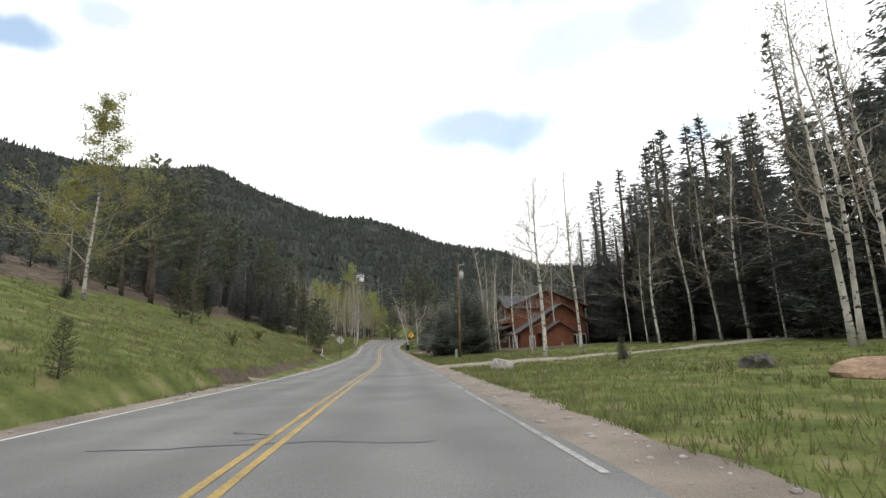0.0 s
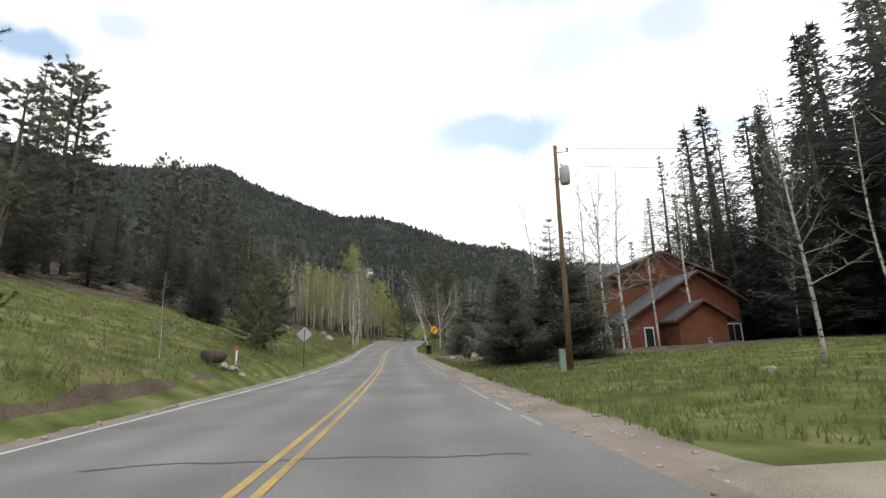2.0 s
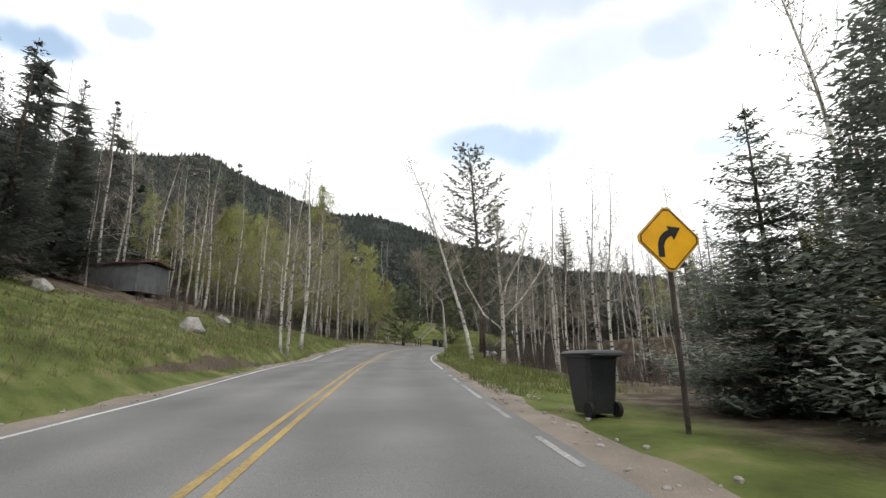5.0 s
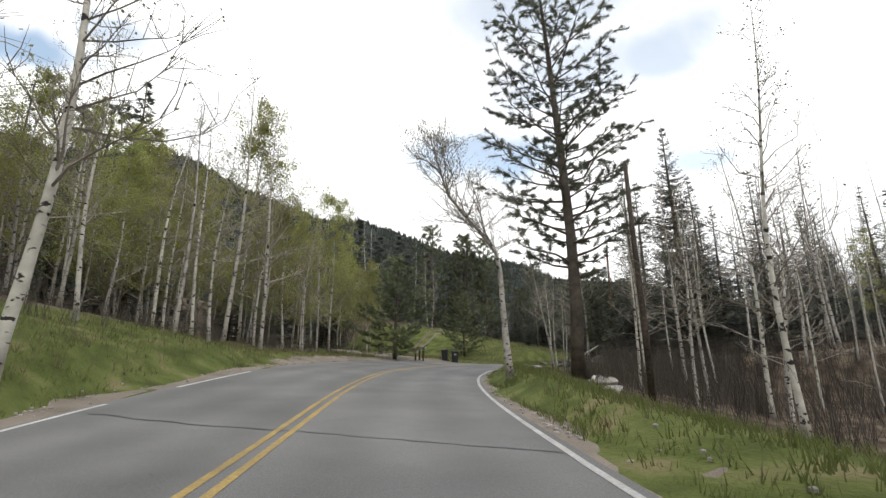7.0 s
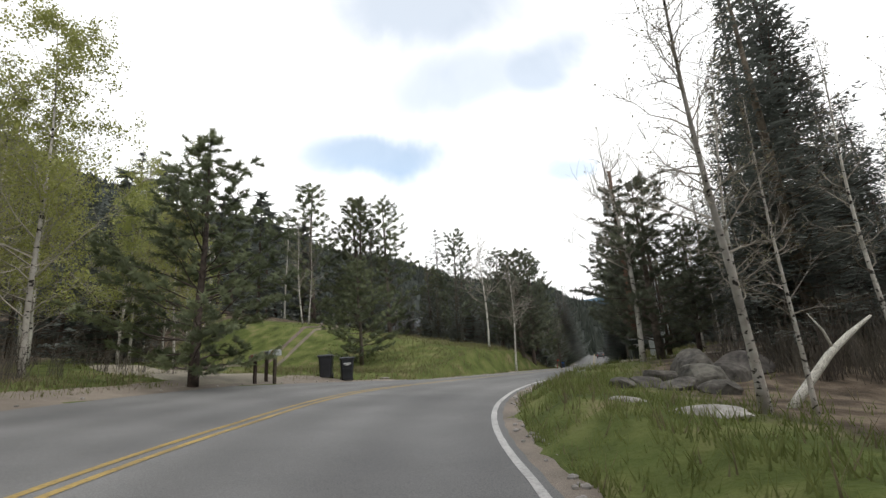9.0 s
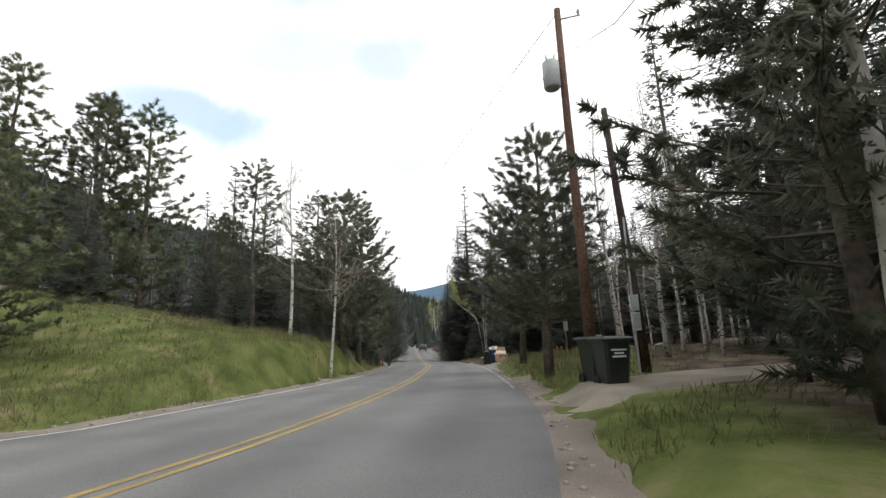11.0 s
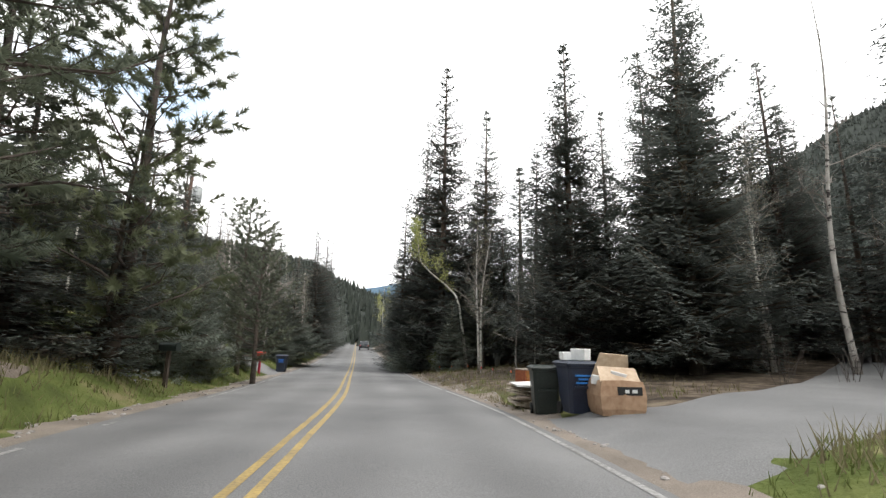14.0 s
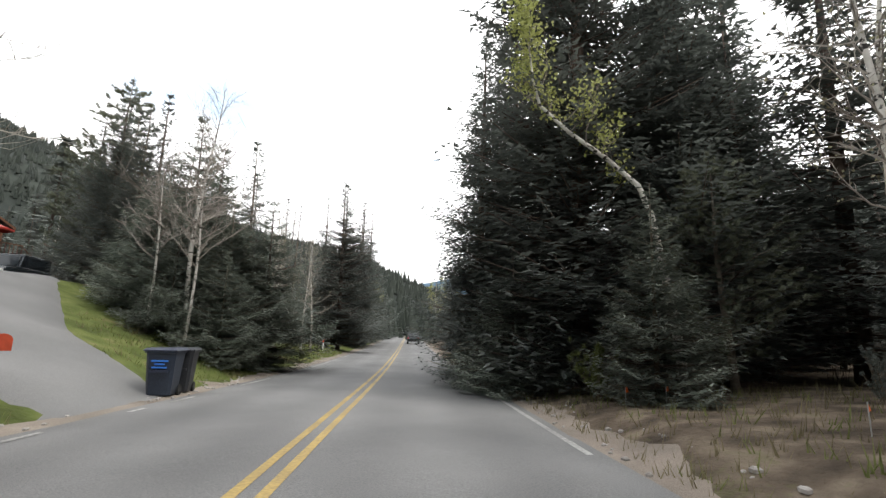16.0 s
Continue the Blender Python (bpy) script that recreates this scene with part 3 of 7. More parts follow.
paint_line("centre_line", lambda s: np.interp(s, *CENTRE) - 0.13, 0.11, np.arange(4, 470, 0.5), M["yellow"], "yellow centre line of a double line", 0.0, 1)
paint_line("centre_line", lambda s: np.interp(s, *CENTRE) + 0.13, 0.11, np.arange(4, 470, 0.5), M["yellow"], "yellow centre line of a double line", 0.0, 2)
paint_line("edge_line", lambda s: -edge_left(s), 0.11, np.r_[np.arange(4, 179, 0.5), np.arange(181.5, 187, 0.5), np.arange(213, 236, 0.5)], M["white"], "white edge line", 0.02, 3)
paint_line("edge_line", lambda s: -edge_left(s), 0.10, np.arange(236.5, 470, 0.5), M["thinwhite"], "faded white edge line", 0.30, 5)
paint_line("edge_line", lambda s: edge_right(s), 0.11, np.arange(160, 212, 0.4), M["white"], "white edge line round the bend", 0.01, 4)
paint_line("edge_line", lambda s: edge_right(s), 0.10, np.r_[np.arange(4, 91, 0.4), np.arange(99, 137, 0.4), np.arange(143.5, 159, 0.4), np.arange(262, 300, 0.4)], M["thinwhite"],
           "faded white edge line broken at the driveways", 0.22, 6)
paint_line("edge_line", lambda s: edge_right(s), 0.10, np.arange(224, 262, 0.4), M["thinwhite"], "thin white edge line past the bend", 0.03, 7)


def crack(s, d0, d1, slant, seed, width=0.035):
    """A tar-filled crack that wanders across the road."""
    g = Geo()
    n = int(abs(d1 - d0) * 5) + 2
    for i in range(n):
        u = i / (n - 1)
        d = d0 + (d1 - d0) * u
        ss = s + slant * u + 0.22 * noise.noise((d * 0.9, seed, 0)) + 0.07 * noise.noise((d * 4, seed, 2))
        w = width * (0.7 + 0.9 * abs(noise.noise((d * 2.3, seed, 7))))
        g.v.extend([surface(ss - w, d, 0.004), surface(ss + w, d, 0.004)])
    for i in range(n - 1):
        g.f.append((2 * i, 2 * i + 1, 2 * i + 3, 2 * i + 2))
    single("road_crack", g, M["tar"], "dark tar-filled crack across the asphalt", "crack", kind="structure")


for row in ((66.5, -2.6, 2.1, -0.5, 1), (77.8, -4.0, 2.6, -4.4, 2, 0.06), (97.3, -2.6, 2.7, -0.4, 3), (117.0, -3.4, 1.6, 0.2, 4), (133.5, -3.0, 2.6, -0.4, 5), (138.6, -1.5, 1.4, 0.3, 6),
            (177.3, -4.4, 3.8, -3.6, 7), (205.0, -3.0, 2.9, 0.2, 9), (238.3, -2.8, 3.1, 0.1, 10), (261.0, -3.0, 2.9, -1.0, 11), (279.0, -3.0, 3.0, 0.2, 12)):
    crack(*row)
for s, d, length in ((137.5, 0.55, 2.6), (139.2, -0.9, 1.6), (66.6, -0.6, 0.9)):
    g = Geo()
    for i in range(14):
        u = i / 13
        dd = d + 0.35 * math.sin(u * 5) + 0.1 * noise.noise((u * 6, s, 0))
        w = 0.05 * (0.6 + abs(noise.noise((u * 7, s, 3))))
        g.v.extend([surface(s + length * u, dd - w, 0.005), surface(s + length * u, dd + w, 0.005)])
    g.f = [(2 * i, 2 * i + 1, 2 * i + 3, 2 * i + 2) for i in range(13)]
    single("road_crack", g, M["tar"], "dark tar patch along a crack near the centre line", "crack", kind="structure")


def side_drive(name, points, widths, mat, label):
    """A drive that leaves the road, draped on the ground."""
    g = Geo()
    pts = [Vector((x, y)) for x, y in points]
    dense, wide = [], []
    for i in range(len(pts) - 1):
        for k in range(12):
            u = k / 12
            dense.append(pts[i].lerp(pts[i + 1], u))
            wide.append(widths[i] + (widths[i + 1] - widths[i]) * u)
    dense.append(pts[-1])
    wide.append(widths[-1])
    for _ in range(6):
        dense = [dense[0]] + [(dense[i - 1] + dense[i] * 2 + dense[i + 1]) / 4 for i in range(1, len(dense) - 1)] + [dense[-1]]
    for i, p in enumerate(dense):
        t = (dense[min(i + 1, len(dense) - 1)] - dense[max(i - 1, 0)]).normalized()
        r = Vector((t.y, -t.x))
        for j in range(7):
            u = j / 6 - 0.5
            q = p + r * wide[i] * u * (1 + (0.12 * noise.noise((i * 0.6, j, len(name))) if j in (0, 6) else 0))
            z = gz(q.x, q.y) + (0.09 if 0 < j < 6 else -0.12)
            s, d = (float(v[0]) for v in near_road(q.x, q.y))
            rim = float(edge_left(s) if d < 0 else edge_right(s))
            if abs(d) < rim + 1.0:
                w = min(1.0, max(0.0, (abs(d) - rim - 0.2) / 0.8))
                z = (surface(s, d)[2] - 0.03) * (1 - w) + z * w
            g.v.append((q.x, q.y, z))
    for i in range(len(dense) - 1):
        for j in range(6):
            g.f.append((i * 7 + j, i * 7 + j + 1, (i + 1) * 7 + j + 1, (i + 1) * 7 + j))
    single(name, g, mat, label, "driveway", kind="structure", smooth_=True)


side_drive("driveway", [(2.3, 34.0), (6.5, 33.6), (12, 33.4), (20, 35), (34, 38)], [4.6, 3.6, 3.0, 2.8, 2.8], M["gravel"], "pale gravel driveway across the lawn")
side_drive("driveway", [(4.0, 146.5), (0.5, 152), (-3, 157), (-5, 161)], [7.0, 5.0, 4.0, 2.6], M["gravel"], "pale gravel driveway climbing between trees")
for off in (-0.75, 0.75):
    side_drive("wheel_track", [(-1.6 + off, 157), (1.4 + off, 166), (8.6 + off, 176), (9.6 + off, 186)], [0.55, 0.4, 0.35, 0.35], M["dirt"], "worn wheel track through the grass of the clearing")
side_drive("driveway", [(16.9, 150.4), (20.0, 148.8), (23.6, 147.0), (31, 141.5)], [6.4, 3.0, 2.4, 2.2], M["gravel"], "sandy gravel turnout beside the road")
side_drive("driveway", [(35.4, 168.5), (39.5, 166.6), (46, 165.6), (60, 164.6), (75, 168)], [7.5, 4.6, 4.2, 3.6, 3.6], M["asphalt"], "grey asphalt driveway into the trees")
side_drive("driveway", [(46.2, 190.6), (43.6, 192.9), (42.3, 197), (42.2, 206), (42.0, 213), (40.5, 220)], [8.0, 4.6, 3.2, 3.3, 4.4, 7.0], M["asphalt"], "grey asphalt driveway that climbs to a house")

# the hills round the valley: azimuth from the road's first heading (left positive) and height of the skyline, in degrees
SKYLINE = np.array([(-180, 10), (-130, 15), (-100, 22), (-84, 21.8), (-79, 20.4), (-72, 16), (-64, 11), (-52, 6.5), (-47, 3.6), (-40, 3.4), (-35, 4.6), (-31, 5.6), (-28, 7.6), (-24, 8.5), (-20.5, 8.8), (-17.7, 9.3), (-14.4, 10.9),
                    (-11, 11.4), (-7, 12.1), (-2.7, 13.8), (0.6, 14.8), (3.6, 15.5), (7.5, 15.4), (9.5, 16.1), (13.5, 17.4), (18, 18.9), (19.8, 19.8), (21.0, 20.2), (23, 19.7), (25.3, 19.25), (30.5, 18.6), (34, 18.7), (39, 19.2), (52, 19.0), (80, 17), (120, 12), (180, 10)])


def hill_height(az):
    """The skyline's height angle."""
    az = (az + 180) % 360 - 180
    mid = sum(float(np.interp(az + o, SKYLINE[:, 0], SKYLINE[:, 1])) for o in (-0.5, 0, 0.5)) / 3
    return mid + 0.05 + 0.16 * noise.noise((az * 0.30, 1.0, 0)) + 0.12 * noise.noise((az * 1.1, 4.0, 0))


FOOT = (0.0, 15.0)


def hill_point(az, u):
    """On the hills: u runs from the foot (0) to the crest (1) and behind it."""
    far = 250 + 550 * u + 40 * noise.noise((az * 0.06, u * 3, 2)) * (1 - min(u, 1) ** 4)
    top = math.tan(radians(hill_height(az))) * 800
    rise = min(u, 1.0) ** 1.25 * top - max(0, u - 1) * top * 1.2
    rise += (16 * noise.noise((az * 0.12, u * 5, 7)) + 7 * noise.noise((az * 0.4, u * 12, 9))) * min(1, u * 3) * (1 - 0.95 * min(u, 1) ** 3)
    a = radians(az)
    return FOOT[0] - far * math.sin(a), FOOT[1] + far * math.cos(a), 2 + rise


def build_hills():
    g = Geo()
    n, m = 480, 31
    for i in range(n):
        for j in range(m):
            g.v.append(hill_point(-180 + 360 * i / n, 1.2 * j / (m - 1)))
    for i in range(n):
        for j in range(m - 1):
            a, b = i * m + j, ((i + 1) % n) * m + j
            g.f.append((a, a + 1, b + 1, b))
    single("hills", g, M["hill"], "dark forested mountain ridges closing the valley", "mountain", kind="structure", smooth_=True)
    t = Geo()
    rnd = random.Random(11)
    for _ in range(26000):
        az = rnd.uniform(-95, 60)
        u = rnd.random() ** 0.8 * 1.01
        if noise.noise((az * 0.25, u * 9, 3)) > 0.46:
            continue
        x, y, z = hill_point(az, u)
        h = rnd.uniform(4, 9)
        w = h * rnd.uniform(0.16, 0.26)
        k = len(t.v)
        turn = rnd.random() * 6
        t.v.extend([(x + w * math.cos(turn + c * 1.571), y + w * math.sin(turn + c * 1.571), z + h * rnd.uniform(0.02, 0.2)) for c in range(4)])
        t.v.extend([(x + rnd.uniform(-.3, .3), y, z + h)])
        t.f.extend([(k + c, k + (c + 1) % 4, k + 4) for c in range(4)])
    single("hill_forest", t, M["farfir"], "dense dark conifer forest on the mountain", "forest", kind="stuff")


M["farfir"] = leafy("far_fir_needles", (0.012, 0.017, 0.013), (0.038, 0.047, 0.034), 0.05, 0.02)
build_hills()


def outcrops():
    """Pale cliffs that break through the forest below the summit."""
    rnd = random.Random(3)
    for k in range(9):
        az, u = rnd.uniform(20.0, 24.5), rnd.uniform(0.84, 0.95)
        bm = bmesh.new()
        bmesh.ops.create_icosphere(bm, subdivisions=2, radius=1.0)
        wide, tall = rnd.uniform(4, 9), rnd.uniform(2.5, 5)
        for v in bm.verts:
            v.co *= 1 + 0.7 * noise.noise(v.co * 1.7 + Vector((k, 0, 0)))
            v.co = Vector((v.co.x * wide, v.co.y * 4, v.co.z * tall))
        me = bpy.data.meshes.new("cliff")
        bm.to_mesh(me)
        bm.free()
        me.materials.append(M["greyrock"])
        ob = tagged(new("cliff", me), "pale rock outcrop high on the forested mountain", "rock", "cliffs on the mountain")
        x, y, z = hill_point(az, u)
        ob.matrix_basis = pose(x, y, z + 1.5, 0, 0, az)


outcrops()


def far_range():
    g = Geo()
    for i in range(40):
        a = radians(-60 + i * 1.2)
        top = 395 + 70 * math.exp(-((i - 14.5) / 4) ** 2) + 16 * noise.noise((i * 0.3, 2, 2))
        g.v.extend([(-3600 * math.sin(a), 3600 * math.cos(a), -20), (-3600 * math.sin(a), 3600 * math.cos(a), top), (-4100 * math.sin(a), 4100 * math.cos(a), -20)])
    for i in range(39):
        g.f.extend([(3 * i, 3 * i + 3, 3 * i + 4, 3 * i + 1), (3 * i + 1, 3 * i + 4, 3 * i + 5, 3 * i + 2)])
    # the blue haze of the distance is put into the surface colour
    single("far_range", g, material("far_haze_blue_mountain", (0.10, 0.17, 0.24), (0.14, 0.22, 0.30), 1, 0.004, 0.001, 0, vary=0, spread=0), "distant mountain range with blue haze put into its colour", "mountain", kind="structure")


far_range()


# ---- trees ----
def spruce_meshes(seed, levels=40, per=10, step=0.014, width=0.19, low=0.03, sprig=0.014, bare=0.1, key="spruce"):
    """Trunk and crown of a spruce one metre high: tiers of boughs, each with side twigs that carry short needled sprigs."""
    rnd = random.Random(seed)
    t, c = Geo(), Geo()
    t.tube([(0, 0, -0.01), (0.002, 0, 0.4), (0, 0.002, 0.99)], [0.013, 0.009, 0.001], 7)
    v_, f_ = c.v, c.f
    lobe = [rnd.uniform(0, 6.283) for _ in range(3)]
    for i in range(levels):
        u = (i + rnd.random() * 0.35) / levels
        z = low + (0.985 - low) * u
        reach = width * (1 - u) ** 0.92 * (0.62 + 0.38 * min(1, u * 7 + 0.3)) * rnd.uniform(0.84, 1.1) + 0.004
        for b in range(max(4, int(per * (1 - 0.55 * u)))):
            a = rnd.random() * 6.283
            n = reach * rnd.uniform(0.6, 1.15) * (1 + 0.14 * math.sin(a * 2 + lobe[0]) + 0.13 * math.sin(a * 3 + z * 17 + lobe[1]))
            ca, sa = math.cos(a), math.sin(a)
            droop = rnd.uniform(0.15, 0.45) * (1 - u * 0.9) - 0.30 * u
            zb = z + rnd.uniform(-0.004, 0.004)
            k = max(3, int(n / step))
            if step < 0.016 and n > (0.06 if step < 0.01 else 0.095):
                t.tube([(0, 0, zb), (ca * n * 0.45, sa * n * 0.45, zb - droop * n * 0.45 + 0.07 * n), (ca * n * 0.9, sa * n * 0.9, zb - droop * n * 0.9 + 0.27 * n)], [0.0022, 0.0014, 0.0004], 3, False)
            for q in range(1, k + 1):
                v = (q - rnd.random() * 0.6) / k
                if v < 0.3 and rnd.random() < 0.6:
                    continue
                r = n * v
                zz = zb - droop * r + 0.34 * r * v * v
                for side in (-1, 1):
                    half = min((0.10 + 0.26 * (1.05 - v)) * n, 0.055) * rnd.uniform(0.6, 1.25)
                    sw = rnd.uniform(0.4, 1.1)
                    dx, dy = ca * sw - side * sa, sa * sw + side * ca
                    e = 1 / math.hypot(dx, dy)
                    dx, dy = dx * e, dy * e
                    m = max(1, int(half / (sprig * 0.55)))
                    for w in range(m):
                        if rnd.random() < bare:
                            continue
                        o = half * (w + rnd.random() * 0.7) / m
                        ox, oy, oz = ca * r + dx * o, sa * r + dy * o, zz - o * 0.35 + rnd.uniform(-0.2, 0.2) * sprig
                        turn = rnd.uniform(-1.1, 1.1)
                        tx, ty = dx * math.cos(turn) - dy * math.sin(turn), dx * math.sin(turn) + dy * math.cos(turn)
                        long = sprig * rnd.uniform(0.7, 1.4)
                        wide = sprig * rnd.uniform(0.18, 0.30)
                        lift = rnd.uniform(-0.40, 0.22)
                        roll = rnd.uniform(-0.45, 0.45)
                        h = len(v_)
                        v_.append((ox - ty * wide, oy + tx * wide, oz - roll * wide))
                        v_.append((ox + ty * wide, oy - tx * wide, oz + roll * wide))
                        v_.append((ox + tx * long, oy + ty * long, oz + lift * long))
                        f_.append((h, h + 1, h + 2))
    return t.mesh("spruce_trunk", M["bark"], True), c.mesh("spruce_crown", M[key])


def tuft(c, p, out, size, rnd, blades, broad):
    """A burst of needles."""
    for _ in range(blades):
        d = Vector((rnd.gauss(0, 1), rnd.gauss(0, 1), rnd.gauss(0.2, 0.8))).normalized() * 0.9 + out * 0.6
        d.normalize()
        e = d.cross(Vector((rnd.gauss(0, 1), rnd.gauss(0, 1), rnd.gauss(0, 1)))).normalized() * size * broad * 0.8
        o = p + Vector((rnd.gauss(0, 1), rnd.gauss(0, 1), rnd.gauss(0, 1))) * size * 0.28
        q = o + d * size * rnd.uniform(0.45, 0.85)
        c.add([o + e, q, o - e], [(0, 1, 2)])


def pine_meshes(seed, limbs=46, low=0.30, width=0.17, blades=30, size=0.02, trunk=0.015, key="pine", round_=0.5, lean=0.0, broad=0.07, thick=1.0):
    """Trunk with limbs and crown of a pine one metre high: side branches whose outer ends carry bottle-brush bursts of long needles."""
    rnd = random.Random(seed)
    t, c = Geo(), Geo()
    bend = [(lean * u * u + 0.006 * math.sin(u * 7 + seed), 0.006 * math.cos(u * 5 + seed), u) for u in (-0.01, 0.15, 0.3, 0.45, 0.6, 0.75, 0.9, 0.985)]
    t.tube(bend, [trunk * (1.12 - 1.0 * min(1, max(0, p[2]))) for p in bend], 9)
    v_, f_ = c.v, c.f

    def brush(p0, p1):
        """Needles round the outer part of a twig, pointing forwards."""
        ax = (p1 - p0).normalized()
        s0 = ax.cross(Vector((0.3, 0.5, 0.81))).normalized()
        s1 = ax.cross(s0)
        for _ in range(blades):
            o = p0.lerp(p1, rnd.uniform(0.25, 1.04))
            q = rnd.random() * 6.283
            r = s0 * math.cos(q) + s1 * math.sin(q)
            d = (ax * rnd.uniform(0.25, 0.9) + r).normalized() * size * rnd.uniform(0.6, 1.1)
            e = (s1 * math.cos(q) - s0 * math.sin(q)) * size * broad
            k = len(v_)
            v_.extend((tuple(o - e), tuple(o + e), tuple(o + d)))
            f_.append((k, k + 1, k + 2))
    for i in range(limbs):
        u = (i + rnd.random()) / limbs
        z = low + (0.97 - low) * u
        shape = (1 - u) ** round_ * min(1, 0.5 + u * 2.5)
        n = width * shape * rnd.uniform(0.5, 1.15) + size * 0.9
        a = i * 2.4 + rnd.uniform(-0.6, 0.6)
        way = Vector((math.cos(a), math.sin(a), 0))
        across = Vector((-way.y, way.x, 0))
        up = rnd.uniform(-0.25, 0.2) + 0.75 * u
        x0 = lean * z * z
        pts = [Vector((x0, 0, z)) + way * n * v + across * n * 0.10 * rnd.gauss(0, 1) * v + Vector((0, 0, n * (up * v + 0.28 * v * v + 0.04 * rnd.gauss(0, 1)))) for v in (0, 0.35, 0.7, 1.0)]
        fat = trunk * 0.24 * (1 - u * 0.65) * min(1.2, 0.4 + n / max(width, 1e-6))
        t.tube(pts, [fat, fat * 0.7, fat * 0.42, fat * 0.16], 4, False)
        count = max(3, int(n / (size * 1.25) * thick))
        for k in range(count + 1):
            v = 0.30 + 0.70 * (k + rnd.random() * 0.5) / count if k < count else 1.0
            g = min(2.999, v * 3)
            b0 = pts[int(g)].lerp(pts[int(g) + 1], g - int(g))
            side = (1 if k % 2 else -1) * rnd.uniform(0.4, 1.1) if k < count else 0.0
            d = (way * rnd.uniform(0.5, 1.0) + across * side + Vector((0, 0, rnd.uniform(-0.1, 0.75)))).normalized()
            b1 = b0 + d * (size * rnd.uniform(1.2, 2.2) + n * 0.16 * (1.1 - v))
            t.tube([b0, b1], [fat * 0.22, fat * 0.10], 3, False)
            brush(b0, b1)
    return t.mesh("pine_trunk", M["pinebark"], True), c.mesh("pine_crown", M[key])


def birch_meshes(seed, limbs=40, low=0.30, width=0.17, leaves=0, key="bud", trunk=0.0078, lean=0.0, twigs=8, leaf=0.003, kink=0.0, fork=False, rise=0.5):
    """Trunk, crown of limbs and twigs, and leaves of an aspen one metre high."""
    rnd = random.Random(seed)
    t, b, c = Geo(), Geo(), Geo()
    ph = rnd.random() * 6

    def axis(u):
        return Vector((lean * u ** 1.6 + 0.012 * math.sin(u * 6 + ph) + kink * float(smooth(0.45, 0.75, u)), 0.010 * math.sin(u * 5 + ph * 2), u))
    us = [float(u) for u in np.linspace(-0.01, 1, 15)]
    t.tube([axis(u) if u >= 0 else axis(0) - Vector((0, 0, 0.01)) for u in us], [trunk * (1.05 - 0.98 * max(u, 0)) * (1.25 if u < 0.03 else 1) for u in us], 8)
    starts = [(axis, low, 0.98, limbs, 1.0)]
    if fork:
        for pts in ([axis(0.20), axis(0.20) + Vector((-0.09, 0.03, 0.09)), axis(0.20) + Vector((-0.17, 0.05, 0.27)), axis(0.20) + Vector((-0.24, 0.06, 0.50)), axis(0.20) + Vector((-0.34, 0.06, 0.70))],
                    [axis(0.26), axis(0.26) + Vector((0.09, -0.02, 0.10)), axis(0.26) + Vector((0.18, -0.05, 0.24)), axis(0.26) + Vector((0.27, -0.06, 0.38)), axis(0.26) + Vector((0.38, -0.06, 0.50))],
                    [axis(0.34), axis(0.34) + Vector((0.05, 0.06, 0.14)), axis(0.34) + Vector((0.14, 0.08, 0.30)), axis(0.34) + Vector((0.2, 0.1, 0.48)), axis(0.34) + Vector((0.24, 0.1, 0.62))]):
            t.tube(pts, [trunk * 0.55, trunk * 0.45, trunk * 0.34, trunk * 0.2, trunk * 0.05], 6)

            def arm(u, pts=pts):
                k = min(3, int(u * 4))
                return pts[k].lerp(pts[k + 1], u * 4 - k)
            starts.append((arm, 0.3, 1.0, limbs // 3, 0.7))
    for line, lo, hi, count, scale_ in starts:
        for i in range(count):
            u = lo + (hi - lo) * ((i + rnd.random()) / count) ** 0.85
            n = width * scale_ * (1.05 - u) ** 0.6 * rnd.uniform(0.4, 1.25)
            a = rnd.random() * 6.283
            d = Vector((math.cos(a), math.sin(a), rnd.uniform(0.0, 1.0) + rise * u)).normalized()
            pts, dd = [line(u)], d.copy()
            for k in range(4):
                dd = (dd + Vector((rnd.gauss(0, 0.25), rnd.gauss(0, 0.25), rnd.gauss(0.08, 0.22)))).normalized()
                pts.append(pts[-1] + dd * n * 0.3)
            r = trunk * 0.36 * (1.15 - u)
            b.tube(pts, [r, r * 0.75, r * 0.55, r * 0.35, r * 0.12], 3, False)
            for _ in range(twigs):
                q = rnd.uniform(0.2, 1.0) * 4
                k = min(3, int(q))
                s0 = pts[k].lerp(pts[k + 1], q - k)
                e = (dd + Vector((rnd.gauss(0, 0.7), rnd.gauss(0, 0.7), rnd.gauss(0.2, 0.5)))).normalized()
                s1 = s0 + e * n * rnd.uniform(0.12, 0.34)
                s2 = s1 + (e + Vector((rnd.gauss(0, 0.4), rnd.gauss(0, 0.4), rnd.gauss(0.15, 0.3)))).normalized() * n * rnd.uniform(0.12, 0.32)
                b.tube([s0, s1, s2], [r * 0.36, r * 0.24, r * 0.10], 3, False)
                for _ in range(leaves):
                    o = s1.lerp(s2, rnd.random()) + Vector((rnd.gauss(0, 1), rnd.gauss(0, 1), rnd.gauss(0, 1))) * leaf * 2.6
                    x = Vector((rnd.gauss(0, 1), rnd.gauss(0, 1), rnd.gauss(0, 1))).normalized() * leaf * rnd.uniform(0.6, 1.3)
                    y = x.cross(Vector((rnd.gauss(0, 1), rnd.gauss(0, 1), rnd.gauss(0, 1)))).normalized() * leaf * 0.8
                    c.add([o - x, o - y, o + x, o + y], [(0, 1, 2, 3)])
    out = [t.mesh("aspen_trunk", M["birch"], True), b.mesh("aspen_crown", M["twig"])]
    return out + ([c.mesh("aspen_leaves", M[key])] if leaves else [])


